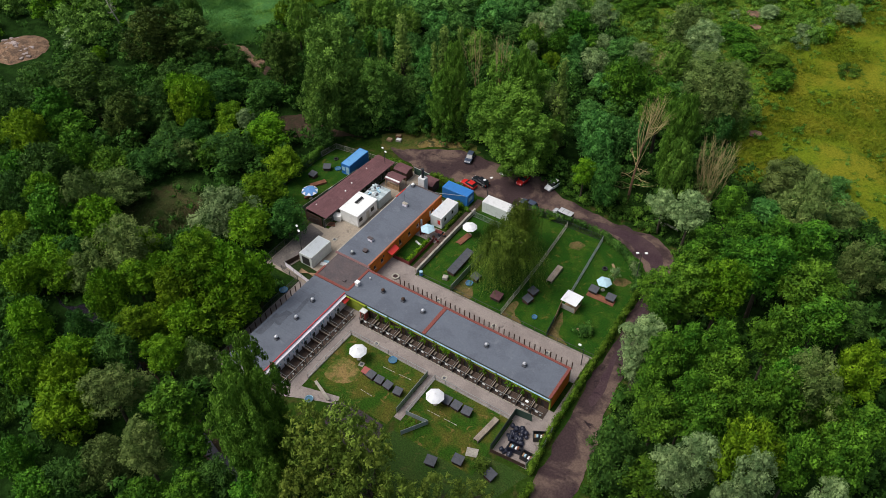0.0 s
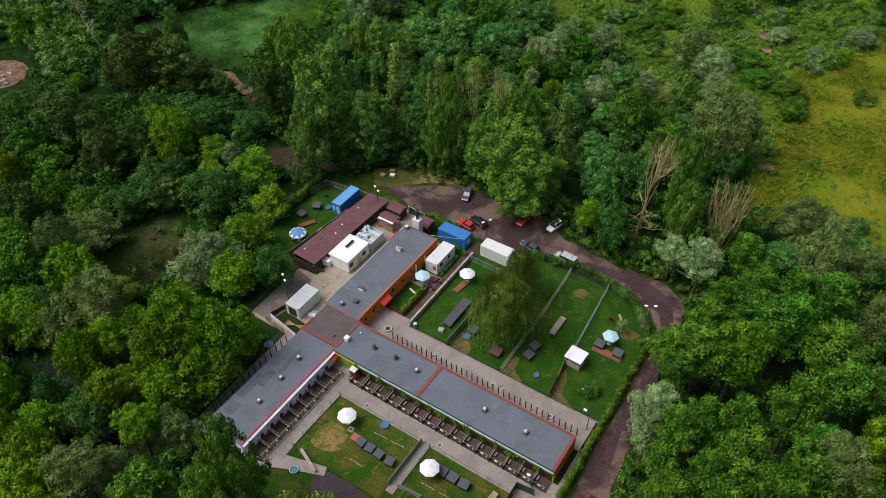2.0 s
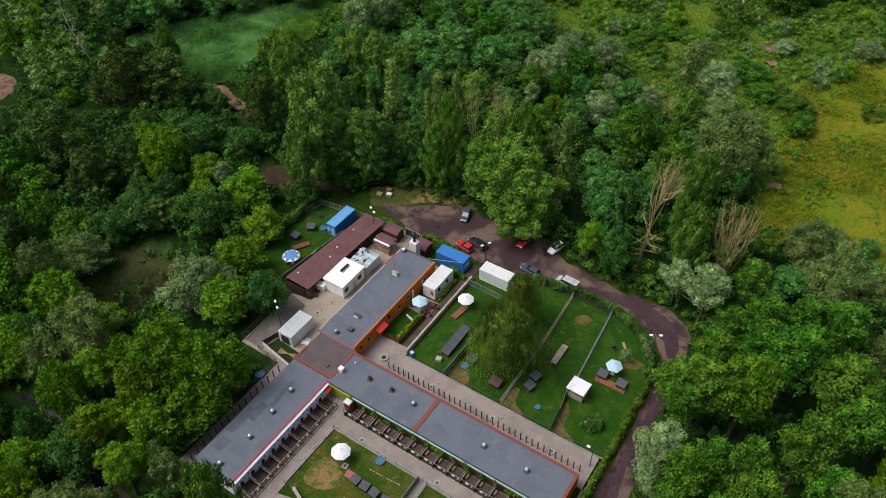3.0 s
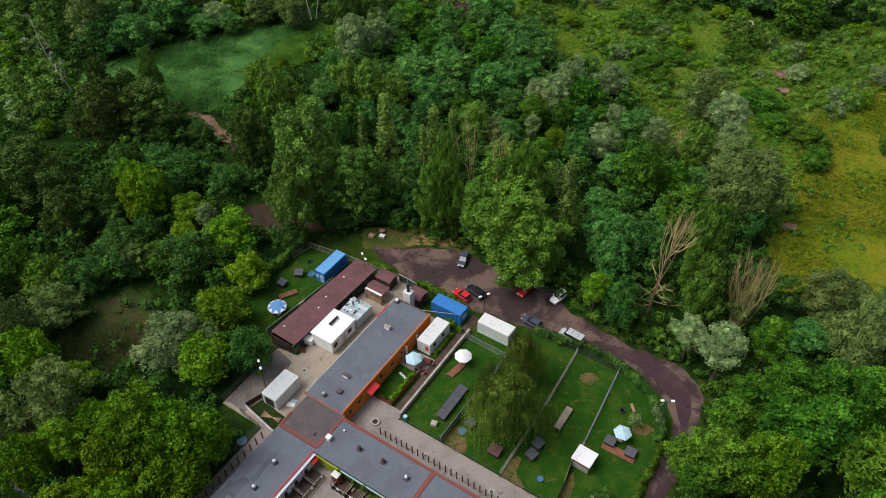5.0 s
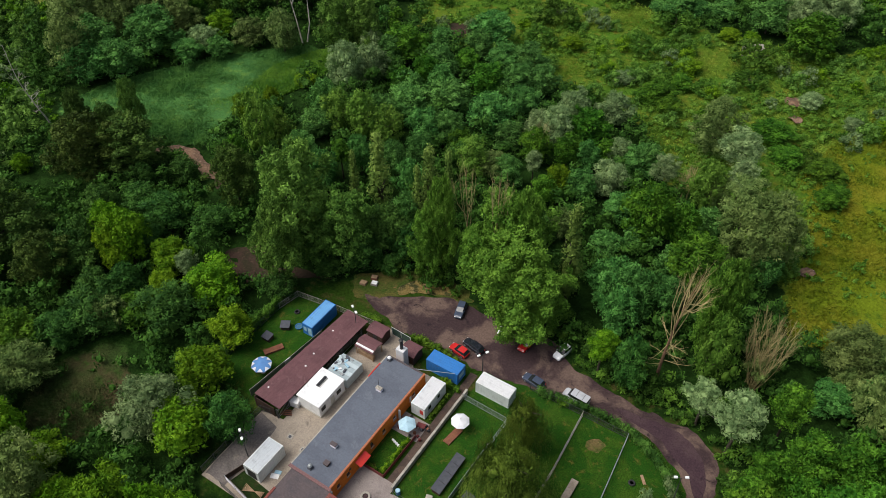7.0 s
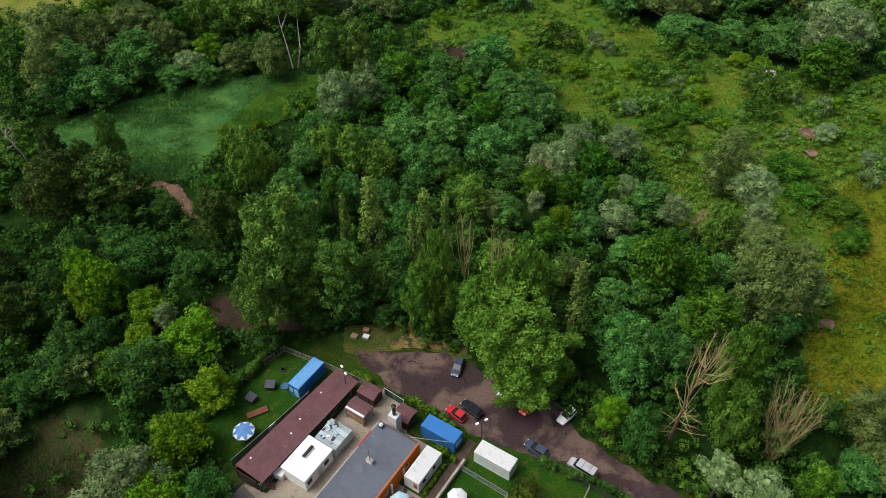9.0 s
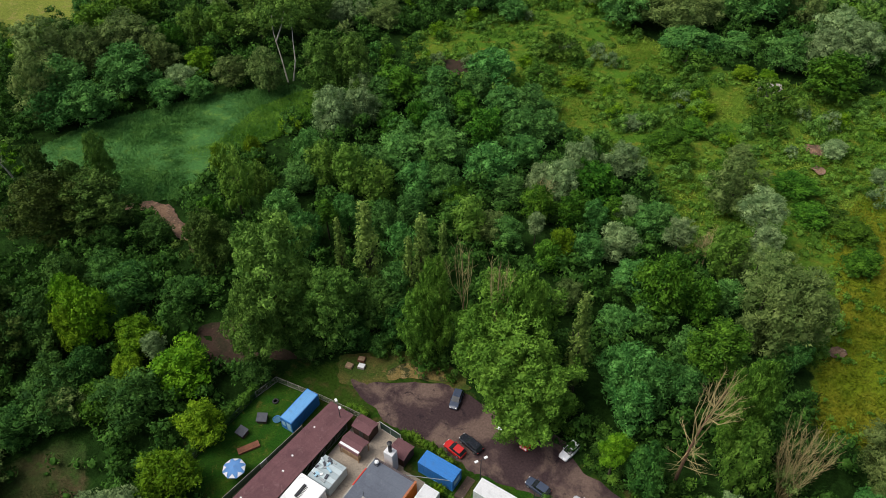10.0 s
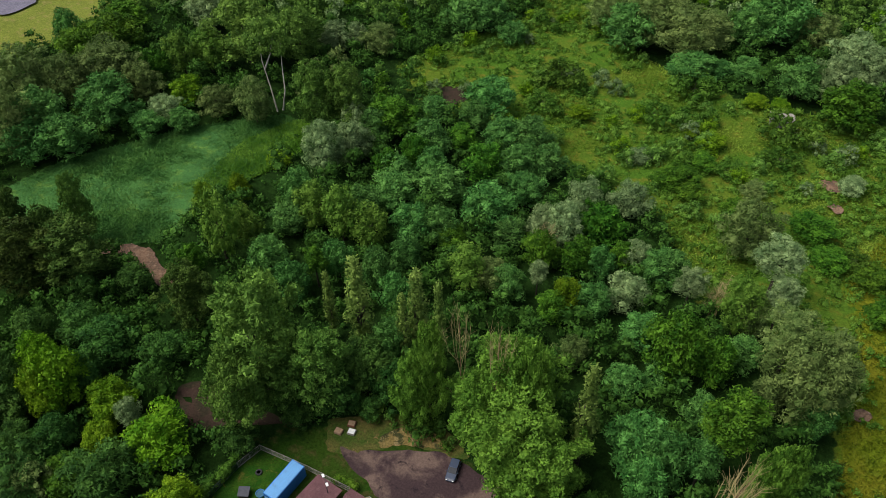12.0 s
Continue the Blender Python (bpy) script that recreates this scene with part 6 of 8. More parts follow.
for x, y, a, mat in ((40.0, -9.2, 8, NAVY), (42.2, -5.4, 30, BLACK), (42.4, -9.6, 0, BLACK)):
    bin_ = thing("waste_container", "open dark waste container filled with rubbish", "waste container", (x, y, 0.06), a)
    s = Shape()
    for q in ((-1.1, 1.1, -0.65, -0.58, 0.1, 1.1), (-1.1, 1.1, 0.58, 0.65, 0.1, 1.1), (-1.1, -1.03, -0.58, 0.58, 0.1, 1.1), (1.03, 1.1, -0.58, 0.58, 0.1, 1.1), (-1.03, 1.03, -0.58, 0.58, 0.1, 0.2)):
        s.box(*q)
    part("tub", s, mat, bin_)
    for k in range(6):
        part("rubbish", Shape().soft_box(-0.9 + 0.3 * k, -0.6 + 0.3 * k, -0.4 + 0.1 * (k % 3), 0.3 - 0.1 * (k % 2), 0.5, 0.85 + 0.08 * (k % 3), 0.06), (TAN_WOOD, SKY_BLUE, BLACK, WHITE, RED_WOOD, BLACK)[k], bin_)
    for a_ in (-0.9, 0.9):
        part("wheel", Shape().tube((a_, -0.5, 0.05), (a_, -0.42, 0.05), 0.05), TYRE, bin_)
for x, y, a, mat in ((-21.5, 45.6, 15, CONCRETE), (-23.3, 44.6, 10, TAN_WOOD), (-22.4, 46.8, 20, RED_WOOD)):
    pal = thing("pallet_stack", "small stack of pale boards beside the car park", "pallet", (x, y, 0.04), a)
    for k in range(4):
        part("board", box(-0.6, 0.6, -0.5, 0.5, 0.12 * k, 0.12 * k + 0.08), mat, pal)
    part("sheet", box(-0.5, 0.55, -0.45, 0.4, 0.45, 0.5), WHITE if mat is CONCRETE else TAN_WOOD, pal)
for x, y in ((-29.0, 32.5), (34.8, 33.6)):
    ty = thing("tyre", "old black tyre lying on the lawn", "tyre", (x, y, 0.04))
    part("ring", Shape().loft([ring(0.5, 0.02), ring(0.55, 0.12), ring(0.5, 0.22), ring(0.3, 0.22), ring(0.28, 0.02)]), TYRE, ty)
heap = thing("rubble_heap", "heap of pinkish building rubble on bare ground", "rubble", (-131, 24, 0))
rh = random.Random(2)
for i in range(46):
    a, r = rh.uniform(0, 6.3), rh.uniform(0, 7) 
    part("chunk", Shape().soft_box(-rh.uniform(0.3, 0.9), rh.uniform(0.3, 0.9), -0.4, rh.uniform(0.3, 0.8), 0, 0.3, 0.08, pose(r * math.cos(a), r * 0.6 * math.sin(a), max(0, 1.2 - r * 0.2) + 0.1, rh.uniform(-20, 20), 0, rh.uniform(0, 180))), RUBBLE, heap)
part("mound", Shape().loft([ring(8, -0.3), ring(6, 0.3), ring(3.5, 0.9), ring(1, 1.3)]), PALE_SOIL, heap)
ruin = thing("ruined_shed", "collapsed pale sheet-metal shed among bushes", "ruin", (11.2, 165.8, 0), 15)
for k in range(4):
    part("roof_sheet", Shape().box(-2.2 + k * 1.1, -1.15 + k * 1.1, -1.5, 1.4, 1.3 + 0.15 * (k % 2), 1.36 + 0.15 * (k % 2), pose(0, 0, 0, 6 * k - 8, 5, 4 * k)), CONCRETE, ruin)
part("body", box(-1.9, 1.9, -1.2, 1.1, -0.3, 1.2), GREY_WALL, ruin)
ruin.scale = (1.3, 1.3, 1.3)
for x, y, a in ((40.8, 51.3, 170), (38.4, 51.4, 150)):
    log = thing("log", "pale fallen log at the edge of the road", "log", (x, y, 0.25), a)
    part("trunk", Shape().tube((-1.5, 0, 0), (1.5, 0, 0.05), 0.24, 0.2, 9), PALEBARK, log)

# ---- single trees of the compound ----


def weeping_tree(x, y, height, radius, seed):
    rng = np.random.default_rng(seed)
    ob = thing("weeping_tree", "weeping birch with hanging olive-green branches on the lawn", "tree", (x, y, 0.02))
    t = Shape()
    t.tube((0, 0, -0.2), (0.2, 0.1, height * 0.5), 0.24, 0.15, 8).tube((0.2, 0.1, height * 0.5), (0.1, 0.2, height * 0.92), 0.15, 0.04, 6)
    for k in range(16):
        a = rng.uniform(0, math.tau)
        z = height * rng.uniform(0.4, 0.85)
        r = radius * rng.uniform(0.4, 0.8)
        t.tube((0.15, 0.1, z), (r * math.cos(a), r * math.sin(a), z + rng.uniform(0.3, 1.1)), 0.07, 0.02, 4, False)
    part("trunk", t, BARK, ob)
    out = []
    for _ in range(int(170 + 24 * radius * radius)):
        d = sphere_dirs(rng, 1, 0.0)[0]
        f = rng.uniform(0.25, 1) ** 0.5
        top = np.array((d[0] * radius * f, d[1] * radius * f, height * (0.62 + 0.36 * math.sqrt(max(0, 1 - f * f * 0.95)) * rng.uniform(0.85, 1.0))))
        top[:2] *= 1 + 0.22 * math.sin(3 * math.atan2(d[1], d[0]) + 1)
        n = int(rng.integers(12, 34))
        drop = np.linspace(0, min(0.24 * n, top[2] - 0.5), n)
        c = top + np.stack([rng.normal(0, 0.1, n) + d[0] * 0.05 * drop, rng.normal(0, 0.1, n) + d[1] * 0.05 * drop, -drop], 1)
        out.append(leaves(rng, c, np.tile(d * (1, 1, 0.6), (n, 1)), 0.19, 3.0, 0.34, 0.2))
    dome = [(radius * 0.55 * f * math.cos(k * 2.4), radius * 0.55 * f * math.sin(k * 2.4), height * (0.88 - 0.22 * f * f), radius * 0.26, 0.9) for k, f in enumerate(np.linspace(0, 1.2, 15))]
    out.append(lobes_of_leaves(rng, dome, 11, 0.19, 2.4, 0))
    part("crown", triangles("crown", np.concatenate(out), LEAF["V"]), LEAF["V"], ob)


def round_bush(x, y, r, h, kind, label, seed):
    rng = np.random.default_rng(seed)
    ob = thing("bush", label, "bush", (x, y, 0.02))
    rows = [(rng.normal(0, r * 0.4), rng.normal(0, r * 0.4), h * rng.uniform(0.25, 0.75), r * rng.uniform(0.35, 0.55), 0.9) for _ in range(22)]
    part("leaves", triangles("leaves", lobes_of_leaves(rng, rows, 12, 0.16, 0.1, 0), LEAF[kind]), LEAF[kind], ob)
    part("stem", Shape().tube((0, 0, -0.05), (0, 0, h * 0.6), 0.07, 0.03), BARK, ob)


round_bush(38.8, 17.4, 1.6, 2.0, "D", "round dark green bush on the lawn", 1)
round_bush(37.6, 31.6, 0.9, 4.2, "W", "young pale grey-green tree at the hedge", 2)
round_bush(40.0, 35.2, 1.3, 2.6, "W", "young pale grey-green tree at the hedge", 3)
round_bush(37.4, -14.8, 1.2, 2.6, "A", "pale green bush beside the rubbish yard", 4)
round_bush(24.2, -14.4, 0.9, 1.4, "H", "green bush inside the small enclosure", 5)
round_bush(2.2, 33.4, 1.0, 1.8, "Y", "bright green bush between the containers", 6)
round_bush(20.0, 40.6, 1.0, 1.6, "H", "green bush at the fence", 7)
weeping_tree(20.7, 20.2, 13.2, 6.4, 3)
weeping_tree(18.4, 30.0, 11.5, 3.4, 6)


def bare_tree(x, y, height, spread, seed, mat, label, stems=1, name="dead_tree"):
    rng = random.Random(seed)
    ob = thing(name, label, "dead tree", (x, y, 0))
    t, twigs = Shape(), Shape()

    def grow(p, d, length, r, depth):
        q = p + d * length
        (t if depth < 2 else twigs).tube(p, q, r, r * 0.62, 5 if depth < 2 else 4, False)
        if depth >= 4 or r < 0.012:
            return
        for k in range(3 if depth else 2):
            bend = Vector((rng.gauss(0, 1), rng.gauss(0, 1), rng.gauss(0.35, 0.6)))
            start = p + d * length * rng.uniform(0.45, 1.0)
            grow(start, (d + bend * 0.55).normalized(), length * rng.uniform(0.55, 0.8), r * rng.uniform(0.42, 0.6), depth + 1)
    for s_ in range(stems):
        d = Vector((rng.gauss(0, 0.16 if stems > 1 else 0.04), rng.gauss(0, 0.16 if stems > 1 else 0.04), 1)).normalized()
        p, r = Vector((rng.gauss(0, 0.5) if stems > 1 else 0, rng.gauss(0, 0.5) if stems > 1 else 0, -0.3)), 0.26 / stems ** 0.4
        n = 9
        for i in range(n):
            q = p + d * (height / n)
            t.tube(p, q, r, r * 0.86, 7, False)
            if i > 1:
                for k in range(3):
                    a = rng.uniform(0, math.tau)
                    side = Vector((math.cos(a), math.sin(a), rng.uniform(0.25, 0.9))).normalized()
                    grow(q, side, spread * rng.uniform(0.35, 0.6) * (1.15 - i / n * 0.7), r * 0.4, 1)
            p, r = q, r * 0.84
            d = (d + Vector((rng.gauss(0, 0.06), rng.gauss(0, 0.06), 0.05))).normalized()
    part("trunk", t, mat, ob)
    part("twig_tangle", twigs, mat, ob, kind="stuff")


def broom_tree(x, y, height, seed, lean, label, spread=1.0, girth=1.0, boughs=14, uprights=13):
    """A dead tree: thin spreading boughs low down, and a broom of slender upright branches above."""
    rng = random.Random(seed)
    ob = thing("dead_tree", label, "dead tree", (x, y, 0))

    def axis(f):
        return Vector((lean[0] * f * f, lean[1] * f * f, height * f))

    def twigs(s, a, b, n, size, r):
        for _ in range(n):
            p = a.lerp(b, rng.uniform(0.25, 1.0))
            d = ((b - a).normalized() + Vector((rng.gauss(0, 0.38), rng.gauss(0, 0.38), rng.gauss(0.2, 0.25)))).normalized()
            s.tube(p, p + d * size * rng.uniform(0.4, 1.1), r, r * 0.35, 3, False)
    for k in range(uprights):
        s, a, f = Shape(), k * 2.4 + rng.uniform(-0.5, 0.5), rng.uniform(0.34, 0.8)
        p, r = axis(f), rng.uniform(0.6, 2.6) * spread
        q = Vector((lean[0] + r * math.cos(a), lean[1] + r * math.sin(a), height * rng.uniform(0.82, 1.0)))
        mid = p.lerp(q, 0.42) + Vector((math.cos(a), math.sin(a), 0)) * r * 0.28
        s.tube(p, mid, 0.075 * girth, 0.052 * girth, 5, False).tube(mid, q, 0.052 * girth, 0.014, 5, False)
        twigs(s, mid, q, 12, 2.2, 0.02)
        twigs(s, p, mid, 4, 1.4, 0.018)
        part("branch", s, DEADWOOD, ob)
    for k in range(boughs):
        s, a, f = Shape(), k * 2.4 + rng.uniform(-0.4, 0.4), rng.uniform(0.16, 0.5)
        p, r = axis(f), rng.uniform(2.0, 4.4) * spread
        q = p + Vector((r * math.cos(a), r * math.sin(a), rng.uniform(-0.6, 1.6)))
        mid = p.lerp(q, 0.5) + Vector((0, 0, rng.uniform(-0.5, 0.5)))
        s.tube(p, mid, 0.05, 0.035, 5, False).tube(mid, q, 0.035, 0.012, 5, False)
        twigs(s, p, q, 8, 1.3, 0.015)
        part("branch", s, DEADWOOD, ob)
    t = Shape()
    for k in range(6):
        t.tube(axis(k / 6), axis((k + 1) / 6), 0.25 * girth * (1 - k / 6.6), 0.25 * girth * (1 - (k + 1) / 6.6), 8, False)
    part("trunk", t, DEADTRUNK, ob)


def thicket_tree(x, y, height, seed, label, stems=26, spread=4.2):
    """A dying many-stemmed tree: bare stems that fan out of one foot, with a few tufts of leaves among them."""
    rng = random.Random(seed)
    ob = thing("dead_tree", label, "dead tree", (x, y, 0))
    tufts = []
    for k in range(stems):
        s, a, reach = Shape(), k * 2.4 + rng.uniform(-0.5, 0.5), spread * rng.uniform(0.15, 1.0)
        top = height * rng.uniform(0.72, 1.0) * (1 - 0.1 * reach / spread)
        p, way = Vector((0.2 * math.cos(a), 0.2 * math.sin(a), -0.2)), Vector((math.cos(a), math.sin(a), 0))
        for i in range(4):
            f = (i + 1) / 4
            q = way * reach * f ** 0.8 + Vector((rng.gauss(0, 0.25), rng.gauss(0, 0.25), top * f))
            s.tube(p, q, 0.062 * (1.15 - f + 0.25), 0.062 * (1.15 - f), 5, False)
            for _ in range(4 + 6 * i):
                at = p.lerp(q, rng.uniform(0, 1))
                d = ((q - p).normalized() + Vector((rng.gauss(0, 0.35), rng.gauss(0, 0.35), 0.2))).normalized()
                s.tube(at, at + d * rng.uniform(0.8, 2.4), 0.018, 0.007, 3, False)
            if i == 1 and k % 3:
                tufts.append((*(q * 0.9), rng.uniform(0.6, 1.1), 1.0))
            p = q
        part("branch", s, DEADWOOD, ob)
    part("leaves", triangles("leaves", lobes_of_leaves(np.random.default_rng(seed), tufts, 9, 0.2, 0.4, 0), LEAF["O"]), LEAF["O"], ob)


broom_tree(30.5, 53.4, 25.6, 1, (2.2, 0.5), "tall dead tree with bare tan branches above a red-brown trunk", 1.15, 1.25, 16, 20)
thicket_tree(44.1, 58.8, 18.5, 2, "brown leafless tree with many thin upright stems")
broom_tree(-1.9, 55.6, 28.0, 3, (0.3, 0.2), "dead treetop with bare pale branches above a poplar", 0.9, 0.7, 6, 10)
broom_tree(-8.0, 56.4, 25.0, 4, (-0.6, 0.2), "dead treetop with bare pale branches above a poplar", 1.0, 0.6, 6, 10)
bare_tree(-112, 44.0, 25.0, 3.0, 5, PALEBARK, "tall dead birch with a bare white trunk")
birch = thing("birch_tree", "tall birch with pale leaning trunks and an airy crown", "birch tree", (-92, 107.2, 0))
for path in (((0, 0, -0.3), (-2.5, 1.5, 5), (-5, 2.6, 11), (-6, 4, 17)), ((0.6, 1.2, -0.3), (1.2, 2.4, 5), (-0.6, 4.5, 10), (-1.5, 6, 15)), ((-4.2, 2.2, 9), (-4, 4.5, 12), (-3.6, 6, 16))):
    s = Shape()
    for k in range(len(path) - 1):
        s.tube(path[k], path[k + 1], 0.21 - 0.05 * k, 0.16 - 0.05 * k, 7, False)
    part("trunk", s, PALEBARK, birch)
brng = np.random.default_rng(77)
rows = [(-5.5 + 5.8 * f * math.cos(k * 2.4), 6.0 + 5.8 * f * math.sin(k * 2.4), 13.0 + 8.0 * brng.uniform(0, 1) * (1.05 - f * 0.5), brng.uniform(0.9, 1.6), 1.15) for k, f in enumerate(np.sqrt(np.linspace(0.02, 1, 62)))]
part("crown", triangles("crown", lobes_of_leaves(brng, rows, 7, 0.27, 0.7, 0), LEAF["G"]), LEAF["G"], birch)
bare_tree(-15.0, 96.0, 9.0, 3.0, 7, DEADWOOD, "brown dying tree between green crowns", 3)
bare_tree(17.5, 99.0, 9.0, 3.5, 8, DEADWOOD, "brown dying tree between green crowns", 4)

# ---- trees ----
# place, height and crown radius of each tree that stands out
WILLOWS_A = (
    (-137.2, 128.9, 10.6, 6.2), (-110.7, 90.2, 7.8, 3.9), (-67.8, 107.5, 10.6, 3.8), (-66.5, 93.9, 14.4, 4.7), (-64.2, 101.3, 10.6, 4.2), (-97.4, 136.6, 9.1, 4.4),
    (-93.6, 140.7, 8.3, 3.3), (-16.9, 100.2, 8.9, 3.8), (-12.7, 100.8, 11.9, 4.2), (-12.6, 109.5, 11.4, 4.2), (-5.6, 116.5, 8.8, 4.2), (1.5, 102.9, 7.3, 3.1),
    (-10.8, 134.6, 3.4, 3.1), (24.6, 109, 14.8, 4.1), (19.9, 192.3, 13.5, 6.8), (18.4, 181.4, 12.7, 5.3), (26.4, 189.1, 12.7, 5.3), (30.6, 149.3, 3.3, 3),
    (-50, 27.4, 8.4, 2.2), (-10.9, 86.8, 9.2, 2), (3.7, 92.4, 8.7, 4.1), (13.1, 97.9, 10.7, 2.9), (27.5, 101.2, 13.2, 3),
)
WILLOWS_B = (
    (44.6, 46.0, 14.5, 3.9), (39, 48.4, 10.5, 2.7), (49.6, 11.4, 16.1, 3.7), (61.7, -7.3, 16.8, 3.1), (64.4, -4.5, 18.2, 3.1), (70.8, -6, 22.2, 2.9),
    (-31.2, 2.6, 11.2, 6), (50.3, 9.7, 10.7, 2.4),
    (69.5, -8.8, 18.6, 2.7), (79.8, -2.1, 18.7, 2.7), (30.2, 147.9, 3.5, 2.9), (40.9, 144.3, 2.8, 2.5), (49.1, 157.2, 4.7, 4.3),
)
MAPLES_A = (
    (-146.2, 95.2, 12.5, 7.1), (-145.2, 104.3, 12.4, 7.3), (-151.4, 113.9, 10.4, 6.1), (-125.8, 100.4, 10, 4.2), (-62.6, 113.8, 10.6, 5.7), (-49.9, 104.5, 10.9, 3.5),
    (-45.7, 117.4, 7.4, 3.5), (-36.1, 111.1, 9.4, 5.3), (-31.1, 89.5, 5.8, 3.3), (-13.6, 92.8, 10.4, 3.1), (-7.4, 95.6, 9.5, 3.6), (-7.7, 105.9, 9.7, 5.3),
    (-2.1, 129.4, 4.1, 3.6), (2.6, 128.2, 4, 3.5), (23.7, 171.5, 11.8, 7), (-49.6, 16.5, 7, 4.1), (-63, 54.4, 13, 2.5), (-46.3, 67.6, 9.9, 2.5),
    (-6, 82.8, 7.4, 3.1), (16.2, 82.2, 15.5, 5.2), (22, 84.6, 11.2, 3.4), (28.5, 70, 18.2, 5), (50.2, 50.9, 15.1, 3), (52.1, 24.4, 18.1, 4.3),
)
MAPLES_B = (
    (60.7, 35, 19.8, 5.2), (68, 34.2, 19, 4.7), (71.2, 30.1, 16.7, 4.2), (53.9, 8.7, 18.2, 3.5), (56.5, 10.9, 20.2, 2.9), (60.5, 11.4, 22.7, 3.4),
    (66.4, 21.2, 19.5, 4), (62.6, 8.9, 20.7, 3.4), (53.6, 6, 14.2, 3.2), (62.8, 1.6, 17.8, 3.6), (69.6, 5.7, 23.9, 4.2), (56.6, 0.3, 15.4, 3.4),
    (74.5, -0.3, 22.4, 2.7), (79.4, 3.6, 22.7, 4), (-13, -20, 7.5, 3.6), (-0.5, -36.6, 16.8, 4.5), (3.8, -38.5, 12.6, 3.4), (-55.6, -17.5, 14.5, 5),
    (-63.3, 0.4, 8.7, 5.1), (-85.4, 4.7, 13.4, 5.4), (-69.2, -1.7, 12.4, 3.9), (12.1, 126.3, 5.4, 3.2), (-52.6, 98.8, 9.2, 3.9), (-0.8, 101.6, 6.7, 2.7),
)
MAPLES_C = (
    (46.7, 25.6, 12.8, 3.5), (49.9, 21.9, 13.7, 3.1), (17, -39.6, 14.3, 2.9), (70.9, 16, 18.7, 3.1), (66.8, 5.7, 19.6, 3.3), (76.6, 9, 20.6, 3.2),
    (80.8, 10.5, 19.6, 3.2), (59.6, 4.9, 17.5, 3.1), (59.5, -8.2, 12.4, 3.3), (55.4, 35.7, 16, 3.7), (50.7, 34, 13.8, 3.3), (64.5, 43.6, 16.3, 4.6),
    (72.4, 8.1, 20.5, 2.6), (-10.4, -54.2, 9.6, 3.4), (4.7, -47.4, 12.4, 2.9), (9.7, -43.8, 13.4, 2.9), (-18.4, -52.6, 8.6, 3.2), (-80.9, 4.3, 9.8, 4.9),
    (-75.8, -11.3, 10.4, 4), (40.5, 121.7, 4.3, 3.9), (43.4, 114.3, 4.2, 3.8), (26.9, 129.6, 5.3, 4.8), (31.9, 122.8, 4.1, 3.7), (-0.8, 130.8, 5.5, 5),
)
MAPLES_D = (
    (1.7, 139.6, 3.6, 3.2), (50.7, 38, 15.7, 3.2), (54.8, 43.2, 15.8, 3.6), (60, 45.1, 16, 4.1), (65.3, 48.9, 15, 4.1), (49.7, 34.5, 13.6, 3),
)
OLIVE_TREES_A = (
    (-144.1, 76.5, 16.6, 7.9), (-136.5, 83.1, 14.1, 6), (-132.7, 92.8, 13.9, 8.2), (-122.1, 93.4, 11.2, 5.4), (-102.8, 98.7, 7.9, 4.7), (-87.2, 142.6, 8.8, 5.2),
    (17.2, 117.4, 13.7, 5.7), (-17.9, 181.9, 14.6, 8.6), (-28, 186.5, 15, 8.8), (-42.5, 185.9, 10.4, 6.1), (-19, 84.2, 7, 3.6), (35.2, 85.5, 17.7, 6.2),
    (31.1, 90.5, 17, 4.7), (37.1, 89.6, 17.3, 4.2), (56, 71, 10, 5.7), (62.1, 60.9, 16.2, 4.7), (72.6, 9, 26.8, 3.4), (-8.5, -25.9, 9.6, 3.4),
    (-11.5, -38.8, 14.8, 3.9), (0.6, -43.2, 16.4, 3.3), (-6.3, -46.1, 10.2, 3.8), (-52.9, -11.8, 15.8, 4.6), (-56.2, -2.8, 8.5, 5), (-36.1, -17, 15.3, 5.7),
)
OLIVE_TREES_B = (
    (1.2, 76, 6.8, 2.8), (-128.6, 63.6, 16.7, 5.4), (-93, 101.2, 12.1, 4.5), (-54.2, 12, 8, 3.6), (9.7, 203.3, 11.1, 5.8), (-14.2, 190.8, 11.3, 4.4),
    (24.5, 98.1, 10, 2.8), (31.4, 83.8, 8.9, 3), (74, 50, 13.6, 4.2), (-39.8, -22.8, 10.3, 3.4), (13.6, 136.7, 3.0, 3.0), (58.5, 72.2, 8.7, 5.1),
    (68.4, 68.7, 6.7, 3.9), (56.5, 67, 5.9, 2.5),
)
BRIGHT_TREES_A = (
    (-112.4, 98.1, 7.7, 4.1), (-77.3, 91.6, 3.4, 3.1), (-29.3, 143, 3.3, 2.9), (3.9, 169.5, 3.4, 3), (9.5, 170.8, 3.1, 2.4), (1, 148.7, 3.2, 2.8),
    (-4.5, 149.8, 3, 2.3), (-70.8, 26.9, 10.9, 3.8), (-64, 22.6, 12.4, 3.6), (-55.1, 28.1, 7.9, 4.4), (-43.7, 27.1, 8.6, 5.1), (-51.8, 22.8, 6.1, 3.4),
    (21.9, 49.2, 10.6, 2.6), (56.6, 26.1, 19.8, 4.4), (78.9, 27.1, 14.3, 4.1), (69, -2.3, 22.6, 4), (-25.8, 2.8, 9.1, 4.7), (-14.1, -11.4, 17.1, 5.4),
    (-19.3, -14.2, 18.8, 4.9), (-20.4, -18.5, 14.2, 4.5), (-13.2, -15.1, 11.4, 5.5), (-14.2, -7.9, 8.8, 4.3), (-30.8, -25.2, 13.1, 4.1), (-29, -20.4, 12, 3.3),
)
